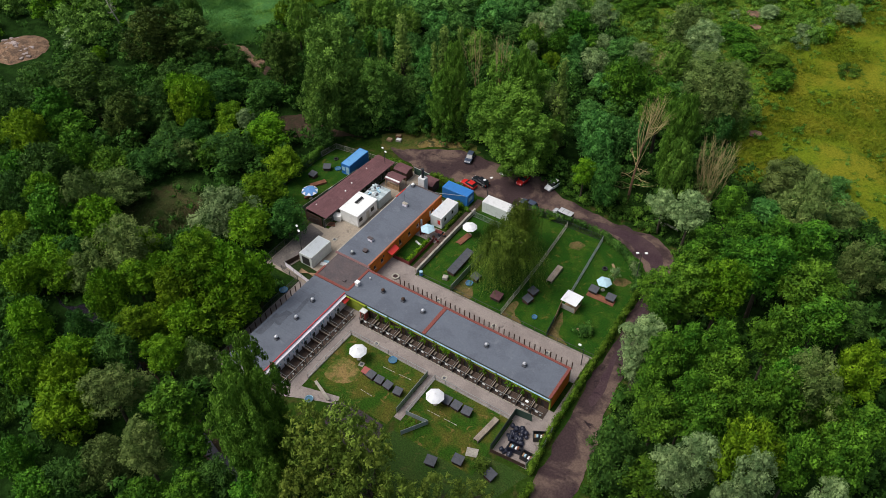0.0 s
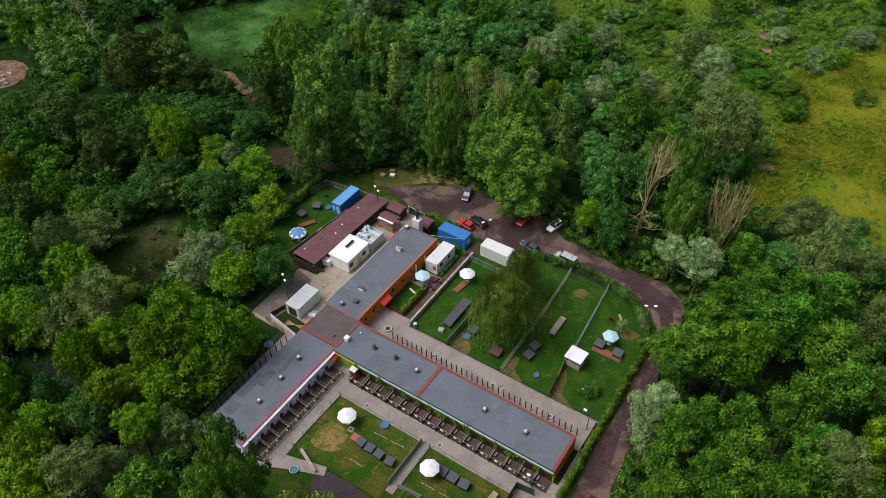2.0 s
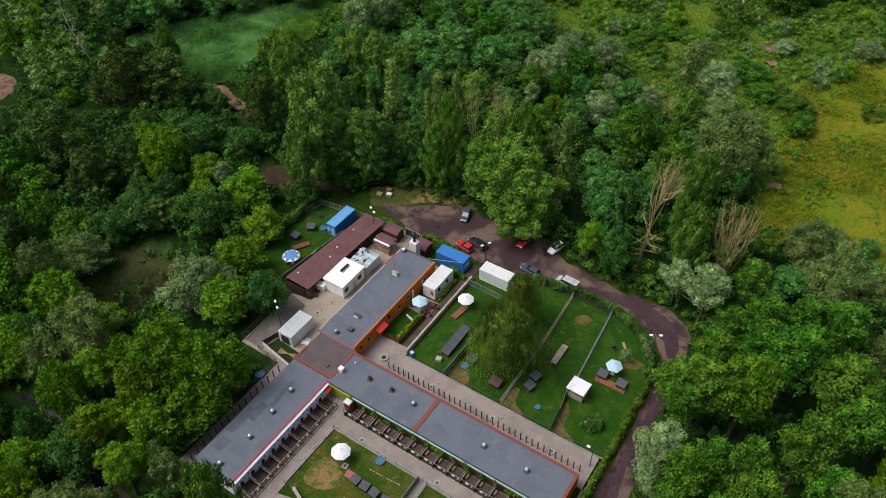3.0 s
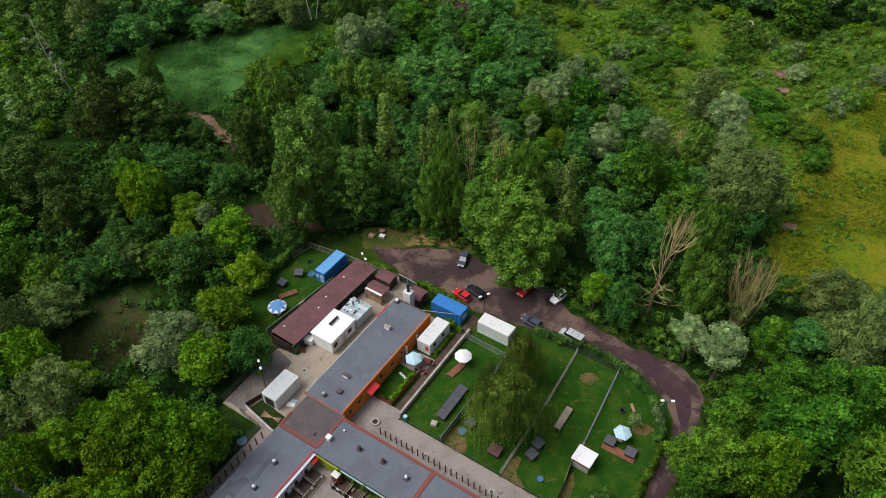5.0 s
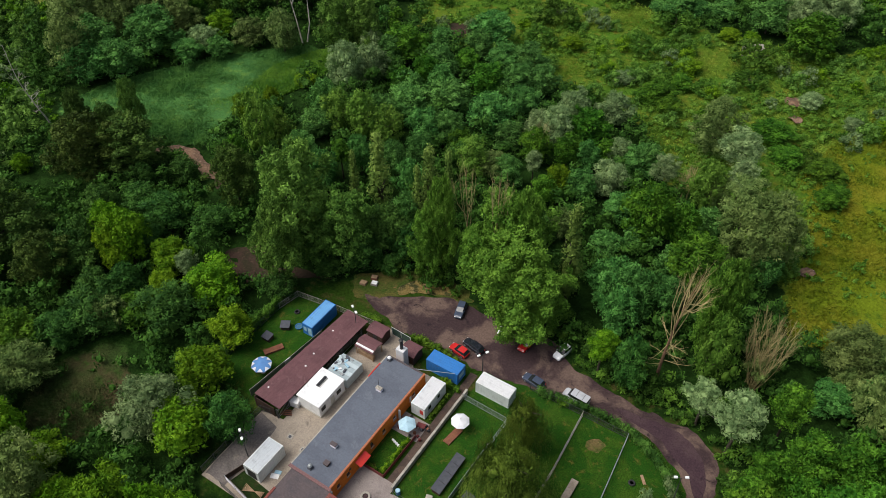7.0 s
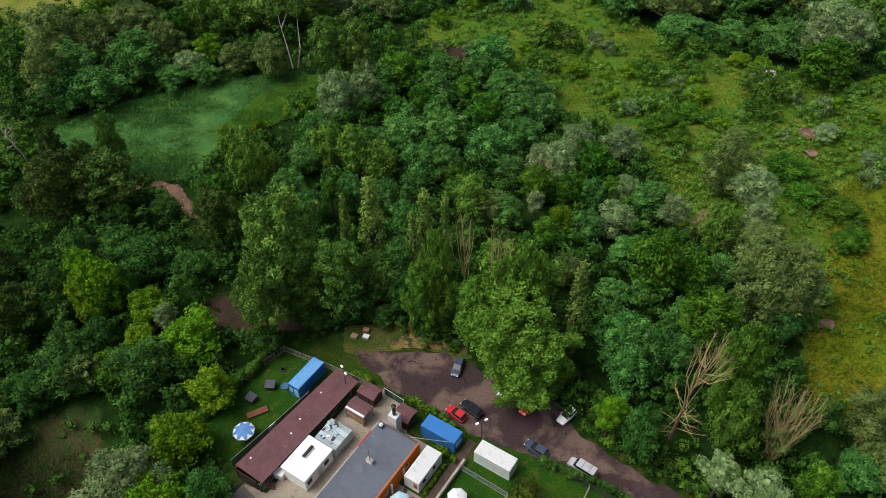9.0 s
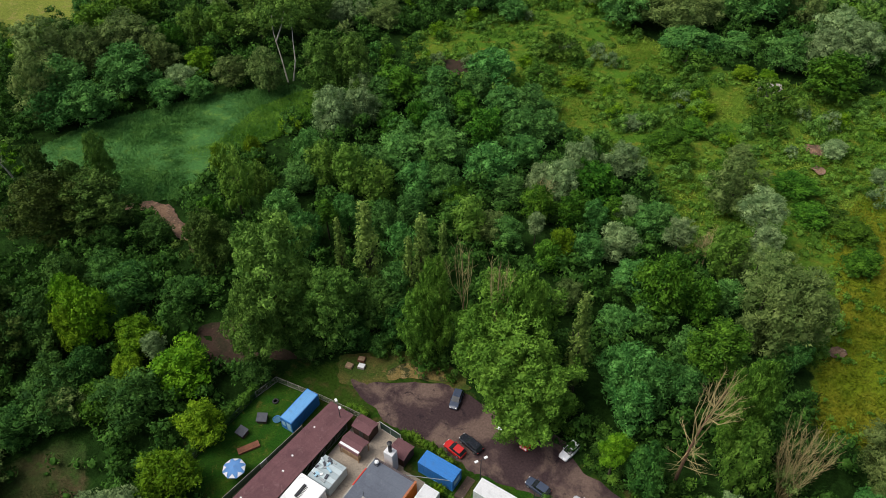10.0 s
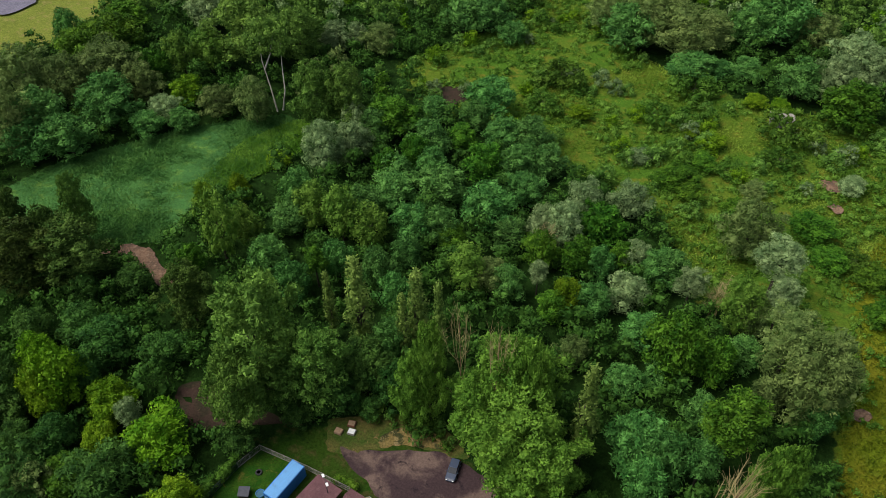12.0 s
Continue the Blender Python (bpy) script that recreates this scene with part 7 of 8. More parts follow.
BRIGHT_TREES_B = (
    (-38.1, -35.8, 10.9, 4), (-28.2, -41.8, 13, 4.2), (-59.4, -15.7, 14.7, 3.6),
    (-21.3, -27.6, 11.4, 3.1), (-11.7, -29.3, 12.4, 3.2), (-18, -43.8, 11.5, 4.8), (-22.1, -40.3, 12.9, 4.1), (-48.9, -29.8, 10.2, 4.3), (-44.6, -24.5, 8.8, 4.4),
    (-47.8, -13.4, 12.9, 5.1), (-40.2, -11, 6.6, 3.6), (-50.8, -22.6, 8.2, 4.5), (-33.4, 21.5, 8, 3.8), (-30.8, 12.3, 8.5, 4.9), (-83.7, -3.5, 13.4, 5.2),
    (-63.4, 25.2, 13.8, 4.9), (-5.1, 86.3, 8, 3.2), (-33.7, 22.4, 6.7, 2.8), (-26.6, -35.7, 9.2, 3.6), (-15.4, -21.5, 11.3, 4.1), (-20.5, -24.3, 10, 3.2),
    (-30, -15.1, 9.2, 3.5), (-59.3, -22.8, 10.7, 4.1),
)
DARK_TREES_A = (
    (-128.9, 69.3, 14, 7.5), (-121.4, 82.7, 13.2, 7.8), (-74.6, 163.7, 10.4, 6.1), (-68.1, 167.7, 10.4, 6.1), (-60, 165.8, 6.7, 3.8), (-64.4, 108.7, 9.8, 4.4),
    (-57.6, 123.7, 6.7, 3.9), (-47.7, 133.1, 10.1, 5.9), (-51.2, 111.7, 9.6, 4.9), (-38.4, 122.2, 8.5, 5), (-32.5, 124.6, 9.4, 5.5), (-26.2, 119.1, 8.1, 4.8),
    (-50.8, 98.2, 9, 4.7), (-44.8, 103.5, 10, 4.1), (-30.1, 114.9, 9.1, 4.7), (-39.6, 98.5, 10, 5.6), (-25.2, 108.5, 8.1, 4.6), (-49.1, 85.4, 10.6, 4.4),
    (-46.5, 92.3, 9.5, 5.1), (-27.8, 98.8, 10.3, 6), (-38.3, 86.7, 9.5, 4.8), (-61.9, 81.1, 12.4, 4.4), (-60.4, 76.5, 7.6, 4.5), (-1, 202.7, 16.2, 9.5),
)
DARK_TREES_B = (
    (10.9, 179.1, 10.3, 6), (-33.7, 179.2, 12.5, 7.3), (-13.5, 172.1, 7.7, 7), (-8.2, 177.3, 4.9, 4.2), (-2.4, 180.9, 5.4, 4.9), (-71.9, 35.7, 8.3, 4.3),
    (-65.3, 35.7, 8.8, 5.2), (-77.3, 30.7, 9.4, 3.8), (-63.4, 28.8, 9.2, 4.1), (-56.3, 39.8, 7.2, 4.2), (-57.8, 19.4, 7.3, 3.8), (-78.7, 41.7, 7.3, 3),
    (-33.7, 34, 6, 3), (-24.9, 54.3, 11.2, 4.9), (-19.4, 54.4, 8.8, 4), (5.9, 102.5, 7.4, 4.3), (21.6, 62.7, 12.9, 4.7), (26.6, 65.1, 11.6, 3.2),
    (17.8, 63.4, 12.3, 5), (26.8, 49.2, 12.1, 3.5), (54, -7.2, 14, 4), (-21.5, -31.4, 10.4, 4.3), (-20.3, 7.7, 9.8, 3.6), (-46.1, 18.1, 8.9, 5.3),
)
DARK_TREES_C = (
    (-56, 11.5, 8.9, 5.3), (-57.6, 5.3, 7.8, 4.6), (-70, -9, 13.4, 4.9), (-70.6, 17.5, 10.7, 4.9), (-108.6, 15.6, 7.0, 4.4), (-74.1, 48.4, 6, 3.5),
    (-158.2, 100.7, 12.2, 4.4), (20.8, 58.6, 11.7, 3.9), (38.5, 83.2, 8.7, 2.9), (-125.1, 64, 10.6, 6.1), (-119.2, 69.5, 10.5, 6.2), (-105.3, 89.8, 6.2, 3.7),
    (-110.4, 84, 6.6, 3.9), (-67.7, 18.9, 8, 3.5), (-60.9, 15.1, 7.9, 3.4), (-72.4, 22, 10, 3.6), (-6.2, 196.7, 11.8, 5.8), (-47.6, 125.1, 8.5, 3.8),
    (-21.8, 95.6, 7.1, 3.8), (8.5, 102.5, 8.9, 3), (-3.4, 96.6, 8.8, 2.9), (-36.4, 73.1, 10, 3.5), (-30.4, 70, 9.9, 3.4), (-46.7, 61.8, 11, 3.5),
)
DARK_TREES_D = (
    (-54.4, 64.3, 11.2, 4.1), (-44.2, 71.4, 9.9, 3.1), (-34.5, 79.2, 9.1, 3.6), (-33.6, 89.4, 9.2, 3.8), (-15.2, 83.8, 8, 3.5), (-0.4, 88.1, 7.9, 3.4),
    (9, 87, 6.5, 3.8), (10.9, 75.8, 5.4, 3.2), (15.1, 79.9, 5.5, 3.2), (25.1, 90.4, 7.8, 3.2), (23.7, 74.2, 9.7, 3), (-25, 60.9, 9.8, 3.2),
    (-25.7, 47.9, 8.8, 3.9), (-30.1, 42.7, 4.5, 2.7), (-20.7, 49.8, 4.4, 2.2), (55.1, -4.6, 9.6, 3.5), (75.2, 33.1, 15, 3.4), (-8.6, -51, 9.7, 3.4),
    (-11.3, -35, 8.7, 3), (10.4, -40, 11.5, 3), (-30.7, -31.4, 8.9, 3.2), (-55.2, -23, 8.4, 4.1), (-48.3, -20.6, 8.2, 3.6), (-70.6, -16.3, 10.7, 4.4),
)
DARK_TREES_E = (
    (-99.7, 3.1, 10.5, 5.7), (64.1, 70.7, 7.8, 4.6), (62.7, 65.4, 7.5, 4.4), (65, 80.3, 3.9, 2.5), (55.6, 61.9, 6.1, 3.5),
)
TALL_TREES = (
    (-111.9, 119.8, 19.6, 9), (-101.6, 127.4, 15.6, 6.4), (-92.7, 52.8, 17.1, 3), (-90.6, 44.8, 15.8, 3.6), (-90.9, 38.7, 16, 7), (-85.8, 44.5, 14.1, 7.1),
    (-78, 106.6, 18.8, 5.6), (-72.2, 109.8, 17.8, 5), (-58.1, 48.5, 15.5, 4.3), (-37.9, 44.9, 26.3, 7.7), (-28.4, 47.6, 17.6, 5.1), (-35.4, 36.7, 20.4, 4.4),
    (-85.3, 14.6, 16.4, 8), (-72.3, 13.6, 11.9, 4.8),
    (-99.5, 43.9, 16.8, 3.1), (-33.4, 43.7, 11.7, 3.9), 
)
AIRY_TREES = (
    (25.7, -33.8, 24.7, 4.2), (31.8, -32.8, 26.4, 4), (27.3, -31, 27.9, 3.3), (20.4, -30.5, 21.9, 3.1), (24.6, -28.8, 21.9, 3.1), (28.2, -27.7, 20.8, 2.7),
    (26.6, -34.4, 22.9, 3.2), (31.1, -32.9, 22.9, 3.1), (35.7, -32.4, 21.8, 3.1), (30.9, -37, 22.8, 2.9), (21.6, -33.8, 19.8, 2.7), (37.5, -26.8, 14.8, 3.1),
    (40.7, -22.2, 9.7, 2.4), (25.5, -39, 21.9, 3.1),
)
BIRCHES = (
    (-122.5, 106.9, 13.4, 4.2), (-118.8, 112.5, 12.3, 5), (-65.2, 63, 18.9, 3.5), (-64.8, 68.9, 10.8, 3.2), (-56.2, 79.4, 13, 3.8), (-50.1, 79.9, 14.3, 3.7),
    (-43.9, 80.6, 12.3, 3.7), (-22.6, 82, 11.1, 4.2), (21.9, 97.2, 14.4, 3.7), (37.8, 55.9, 18.4, 3.1),
)
POPLARS = (
    (-30.4, 60.3, 22.6, 3.2), (-22, 65.1, 19.8, 3.1), (-15.9, 62.4, 23.1, 2), (10.5, 59.5, 24.7, 2.9), (-36, 59.4, 16.9, 1.7), (-22.6, 61.9, 17, 1.8),
)
SHRUBS = (
    (-38.2, 141.4, 4.2, 4.7), (-40, 154.3, 5.7, 6.3), (13.8, 159.5, 6.3, 7), (-10.2, 166.2, 6.1, 6.8), (-14.5, 151, 4.7, 5.3), (-29.1, -46.1, 5.5, 3.4),
    (35.6, 125.8, 3, 3.4), (43.8, 143.8, 2.3, 2.5), (55.9, 129.1, 2.9, 3.2), (7.1, 140.1, 3.3, 3.7), (15.4, 149.6, 4, 4.5),
)
LOT_TREES = (
    (8.5, -29.2, 26.7, 3.6), (12.9, -35.3, 29.2, 4), (14.1, -31.8, 26.1, 3.4), (15.5, -36.1, 23.4, 4.1), (20, -37.9, 18, 2.8),
    (-4.2, 55.2, 16, 5.6), (3.4, 52.3, 20, 7.8), (8.6, 51.2, 15.5, 6), (-0.8, 58.5, 22.5, 7.2), (6.4, 49.9, 9.5, 4.8), (-14.3, 52.7, 17, 3.3),
    (-12.4, 54.4, 24, 3.2), (2.9, 57.5, 25.5, 3.8), (36.1, 61.2, 24.5, 3.4), (35.2, 61.2, 23.6, 3.6),
)
PLANTED = [(kind, *row) for kind, rows in (
    ("W", WILLOWS_A), ("W", WILLOWS_B), ("M", MAPLES_A), ("M", MAPLES_B), ("M", MAPLES_C), ("M", MAPLES_D),
    ("O", OLIVE_TREES_A), ("O", OLIVE_TREES_B), ("Y", BRIGHT_TREES_A), ("Y", BRIGHT_TREES_B), ("D", DARK_TREES_A), ("D", DARK_TREES_B),
    ("D", DARK_TREES_C), ("D", DARK_TREES_D), ("D", DARK_TREES_E), ("G", TALL_TREES), ("A", AIRY_TREES), ("B", BIRCHES),
    ("P", POPLARS), ("S", SHRUBS), ("L", LOT_TREES),
) for row in rows]

LABELS = {
    "W": ("grey-green willow with a rounded silvery crown", "willow tree"),
    "M": ("broad green maple with a dense clumped crown", "maple tree"),
    "O": ("olive-green willow with a wide loose crown", "willow tree"),
    "Y": ("bright yellow-green tree with a full leafy crown", "tree"),
    "D": ("dark green ash with a dense feathery crown", "ash tree"),
    "N": ("green ash with a feathery clumped crown, leaf colour brightened", "ash tree"),
    "G": ("tall green poplar with a wide lobed crown", "poplar tree"),
    "K": ("tall dark olive poplar with a wide lobed crown", "poplar tree"),
    "L": ("large light green poplar with a wide loose crown", "poplar tree"),
    "A": ("young ash tree with airy light green leaves", "ash tree"),
    "B": ("narrow birch with hanging olive-green branches", "birch tree"),
    "P": ("narrow columnar poplar with olive leaves", "poplar tree"),
    "S": ("low spreading green shrub on open ground", "shrub"),
}
# crown radius, height, number of boughs, bough size, leaves per square metre, leaf size, foot of the crown
FORMS = {
    "W": (4.2, 10, 40, 0.33, 12.92, 0.226, 0.06),
    "M": (4.2, 10.5, 34, 0.345, 9.88, 0.266, 0.1),
    "O": (4.6, 10.5, 54, 0.28, 12.16, 0.243, 0.06),
    "Y": (4.2, 10, 40, 0.33, 10.64, 0.26, 0.08),
    "D": (4.4, 10, 36, 0.315, 9.12, 0.299, 0.06),
    "N": (4.4, 10, 36, 0.315, 9.12, 0.299, 0.06),
    "G": (5.5, 17, 84, 0.24, 11.02, 0.26, 0.1),
    "K": (5.5, 17, 84, 0.24, 11.02, 0.26, 0.1),
    "L": (6.5, 19, 100, 0.21, 11.4, 0.254, 0.08),
    "A": (2.8, 14, 48, 0.23, 9.12, 0.226, 0.42),
    "B": (3.4, 12.5, 36, 0.3, 11.4, 0.237, 0.08),
    "P": (2, 20, 40, 0.44, 11.4, 0.226, 0.06),
    "S": (3.6, 3.6, 30, 0.28, 9.88, 0.226, 0.05),
}
# the manner of the leaves: droop, lift, breadth, depth between knobs
MANNER = {
    "W": (0.4, 0.35, 0.34, 0.26), "M": (0.1, 0.34, 0.54, 0.48), "O": (0.5, 0.4, 0.32, 0.34), "Y": (0.0, 0.45, 0.48, 0.40), "D": (0.25, 0.55, 0.34, 0.36), "N": (0.25, 0.50, 0.38, 0.38),
    "G": (0.0, 0.40, 0.52, 0.38), "K": (0.0, 0.40, 0.52, 0.38), "L": (0.1, 0.40, 0.50, 0.38), "A": (0.3, 0.5, 0.40, 0.34), "B": (0.6, 0.25, 0.36, 0.22), "P": (-0.3, 0.40, 0.42, 0.20), "S": (0.1, 0.45, 0.45, 0.30),
}
TREE_NAMES = {"S": "shrub", "W": "willow_tree", "O": "willow_tree", "M": "maple_tree", "P": "poplar_tree", "G": "poplar_tree", "K": "poplar_tree", "L": "poplar_tree", "A": "ash_tree", "D": "ash_tree", "N": "ash_tree", "B": "birch_tree"}


def trunk_shape(rng, height, girth, spread, limbs, low):
    s = Shape()
    lean = rng.uniform(-0.03, 0.03, 2) * height
    mid_z, top_z = max(0.4, low + 0.1) * height, max(0.66, low + 0.25) * height
    top, mid = (lean[0], lean[1], top_z), (lean[0] * 0.5, lean[1] * 0.5, mid_z)
    s.tube((0, 0, -0.4), mid, girth, girth * 0.65, 7)
    s.tube(mid, top, girth * 0.65, girth * 0.2, 6)
    for k in range(limbs):
        z = height * rng.uniform(low * 0.8 + 0.15, max(0.5, low + 0.2))
        a = rng.uniform(0, math.tau)
        r = spread * rng.uniform(0.3, 0.6)
        f = z / top_z
        s.tube((lean[0] * f, lean[1] * f, z), (r * math.cos(a), r * math.sin(a), z + height * rng.uniform(0.08, 0.2)), girth * 0.35, girth * 0.08, 5, False)
    return s


def crown_boughs(rng, kind, H, low):
    """Boughs that wind up round the crown, smaller towards its top, and the inner foliage that they hide."""
    R, _, count, size, _, _, _ = FORMS[kind]
    out, heart, start = [], [], rng.uniform(0, math.tau)
    bulge, swing = rng.uniform(0, math.tau, 2), 0.26 if kind in "LGKOA" else 0.18
    for k in range(count):
        z = min(1.0, max(0.0, (k + rng.uniform(0.1, 0.9)) / count))
        a = start + k * 2.4 + rng.normal(0, 0.35)
        r = size * R * rng.uniform(0.7, 1.25) * (1.1 - 0.35 * z)
        wide = 1 - 0.35 * (0.35 - z) ** 2 / 0.12 if z < 0.35 else math.sqrt(max(0.0, 1 - ((z - 0.35) / 0.70) ** 2))
        if kind == "P":
            wide = min(1, 0.5 + 1.5 * z) * (1 - z * 0.85)
        reach = max(0.0, R * wide - r * 0.8) * rng.uniform(0.78, 1.12) * (1 + swing * math.sin(2 * a + bulge[0] + 3 * z) + 0.9 * swing * math.sin(3 * a + bulge[1] - 5 * z))
        tall = 1.8 if kind == "P" else 1.7 if kind == "B" else rng.uniform(0.72, 1.08)
        top = H - r * tall * 0.95
        foot = H * low + r * 0.5
        out.append((reach * math.cos(a), reach * math.sin(a), foot + (top - foot) * z ** 0.85, r, tall))
    if kind not in "PSA":
        for z, f in ((0.20, 0.70), (0.40, 0.76), (0.60, 0.64), (0.76, 0.42)):
            heart.append((rng.normal(0, 0.05 * R), rng.normal(0, 0.05 * R), H * (low + (1 - low) * z), R * f, min(1.5, 0.2 * H * (1 - low) / R / f)))
    return out, heart


PROTOTYPES, USED = {}, {}


def make_tree(kind, variant, tall):
    rng = np.random.default_rng(ord(kind) * 101 + variant * 7 + (50 if tall else 0))
    R, H, _, _, dense, size, low = FORMS[kind]
    if tall:
        H, low = R * 4.7, 0.42
    droop, lift, breadth, depth = MANNER[kind]
    label, category = LABELS[kind]
    ob = thing(TREE_NAMES.get(kind, "tree"), label, category, group="trees and shrubs of the wood")
    part("trunk" if kind != "S" else "stem", trunk_shape(rng, H, 0.033 * H ** 0.8 if kind != "S" else 0.08, R, 7, low), BARK, ob)
    outer, inner = crown_boughs(rng, kind, H, low)
    skin = lobes_of_leaves(rng, outer + inner, dense, size, droop, 0, lift, breadth, 12, depth, cull=True)
    part("crown", triangles("crown", skin, LEAF[kind]), LEAF[kind], ob)
    return ob, R, H


def plant(kind, x, y, height, radius, rng, variants=4):
    tall = kind not in "PSAGKLB" and height / radius > 3.6
    key = (kind, USED.get((kind, tall), 0) % variants, tall)
    USED[kind, tall] = USED.get((kind, tall), 0) + 1
    fresh = key not in PROTOTYPES
    if fresh:
        PROTOTYPES[key] = make_tree(*key)
    first, R, H = PROTOTYPES[key]
    m = pose(x, y, 0, 0, 0, rng.uniform(0, 360)) @ Matrix.Diagonal((radius / R, radius / R * rng.uniform(0.88, 1.12), height / H, 1))
    if fresh:
        first.matrix_basis = m
        return first
    return copy_thing(first, m @ Matrix.Diagonal([1 / v for v in first.scale] + [1]))


rng = np.random.default_rng(11)
STANDING = []
for kind, x, y, height, radius in PLANTED:
    # ashes beyond the car park take lightened leaves, to brighten the shaded far crowns
    # and the tall poplars of the western wood are of a dark olive
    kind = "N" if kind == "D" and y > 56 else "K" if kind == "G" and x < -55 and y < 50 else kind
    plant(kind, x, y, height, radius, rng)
    STANDING.append((x, y, radius))

# the rest of the wood: low trees with darkened leaves between those above, and full ones where none of those stand
RUBBLE_CLEARING = ((-141, 30), (-128, 33), (-113, 23), (-113, 10), (-127, 12), (-139, 17))
OPEN_AREAS = (MEADOW, SHRUBLAND, REEDS, GRASS_STRIP, SCRUB, COMPOUND, FAR_FIELD)
cand = np.stack([rng.uniform(-225, 130, 22000), rng.uniform(-125, 262, 22000)], 1)
keep = inside(SEEN, cand[:, 0], cand[:, 1])[0]
for area in OPEN_AREAS:
    hit, far = inside(area, cand[:, 0], cand[:, 1])
    keep &= ~hit & (far > 2.5)
for _, area in (*TRACKS, ("rubble_clearing", RUBBLE_CLEARING), ("birch_clearing", ((-97, 103), (-88, 99), (-83, 108), (-90, 112), (-98, 112))), ("dead_tree_gap", ((28, 49), (36, 48), (37, 55), (30, 57)))):
    hit, far = inside(area, cand[:, 0], cand[:, 1])
    keep &= ~hit & (far > 1.5)
LOW_TREES, FULL_TREES = [], []
spots = list(STANDING)
placed = np.array(STANDING)
for x, y in cand[keep]:
    radius = rng.uniform(1.9, 3.8)
    if all((x - a) ** 2 + (y - b) ** 2 > (0.64 * (radius + c)) ** 2 for a, b, c in spots):
        spots.append((x, y, radius))
        near = np.hypot(placed[:, 0] - x, placed[:, 1] - y).min()
        (LOW_TREES if near < 13 else FULL_TREES).append((x, y, radius))
FULL_TREES.sort(key=lambda s: math.hypot(s[0] + 10, s[1] - 30))
SINGLE = 60
for x, y, radius in FULL_TREES[:SINGLE]:
    plant("DDMYO"[int(rng.integers(0, 5))], x, y, radius * rng.uniform(2.2, 3.0), radius, rng)

# farther trees of the wood and its undergrowth, past counting
far_puffs, low_puffs, under_puffs = {"D": [], "O": [], "M": [], "G": [], "W": [], "Y": []}, [], []


def puffs(rows, x, y, radius, height, count=6):
    for k in range(count):
        z, a = (k + rng.uniform(0.2, 0.8)) / count, k * 2.4 + rng.uniform(0, 1)
        r = radius * rng.uniform(0.42, 0.58) * (1.1 - 0.3 * z)
        reach = max(0, radius * math.sqrt(1 - z * z * 0.9) - r * 0.8)
        rows.append((x + reach * math.cos(a), y + reach * math.sin(a), r * 0.6 + (height - 1.5 * r) * z, r, 0.9))


for x, y, radius in FULL_TREES[SINGLE:]:
    # paler leaf kinds far out carry the haze of distance in their colour
    puffs(far_puffs[("GGWGYG" if x < -95 or y > 135 else "DDOMMG")[int(rng.integers(0, 6))]], x, y, radius, radius * rng.uniform(2.2, 3.6))
for x, y, radius in LOW_TREES:
    puffs(low_puffs, x, y, radius, radius * rng.uniform(1.7, 2.9), 6)
for kind, word in (("D", "dark green"), ("O", "olive green"), ("M", "fresh green"), ("G", "light green"), ("W", "grey-green"), ("Y", "yellow-green")):
    tagged(part("woodland", triangles("woodland", lobes_of_leaves(rng, far_puffs[kind], 3.2, 0.42, 0.2, 0), LEAF[kind]), LEAF[kind]), f"dense {word} trees of the wood beyond the clearing", "woodland", kind="stuff")
tagged(part("understorey", triangles("understorey", lobes_of_leaves(rng, low_puffs, 2.4, 0.38, 0.2, 0), LEAF["U"]), LEAF["U"]), "low green trees under the taller crowns, darkened for the shade", "woodland", kind="stuff")
cand = np.stack([rng.uniform(-215, 120, 6000), rng.uniform(-70, 255, 6000)], 1)
keep = inside(SEEN, cand[:, 0], cand[:, 1])[0]
for area in (MEADOW, REEDS, COMPOUND, FAR_FIELD, SHRUBLAND, RUBBLE_CLEARING, *[a for _, a in TRACKS]):
    keep &= ~inside(area, cand[:, 0], cand[:, 1])[0]
for x, y in cand[keep]:
    r = rng.uniform(0.6, 1.7)
    under_puffs.append((x, y, r * rng.uniform(0.5, 1.3), r, 1.0))
tagged(part("undergrowth", triangles("undergrowth", lobes_of_leaves(rng, under_puffs, 2.0, 0.36, 0.1, 0), LEAF["U"]), LEAF["U"]), "green undergrowth of bushes, nettles and saplings, darkened for the shade", "undergrowth", kind="stuff")
cand = np.stack([rng.uniform(-85, 60, 6500), rng.uniform(80, 215, 6500)], 1)
shrub_puffs = []
for x, y in cand[inside(SHRUBLAND, cand[:, 0], cand[:, 1])[0]]:
    if noise.noise((x * 0.06, y * 0.06, 3)) > -0.3 and not (4 < x < 18 and 154 < y < 168) and not any(inside(bare, np.array([x]), np.array([y]))[0][0] for _, bare in TRACKS[3:7]):
        r = rng.uniform(0.35, 1.0) ** 2 * 1.3 + 0.25
        shrub_puffs.append((x, y, r * rng.uniform(0.1, 0.6), r, rng.uniform(0.5, 0.9)))
for x, y in np.stack([rng.uniform(38, 110, 2200), rng.uniform(58, 210, 2200)], 1):
    hit, far = inside(MEADOW, np.array([x]), np.array([y]))
    if hit[0] and rng.uniform(0, 1) < 0.06 + 0.8 * math.exp(-far[0] / 5):
        r = rng.uniform(0.25, 0.8)
        shrub_puffs += [(x + rng.normal(0, r), y + rng.normal(0, r), r * 0.6, r, 1.0) for _ in range(3)]
tagged(part("low_bushes", triangles("low_bushes", lobes_of_leaves(rng, shrub_puffs, 4.6, 0.26, 0.1, 0, 0.5), LEAF["T"]), LEAF["T"]), "low green bushes and tall weeds on open ground", "bushes", kind="stuff")


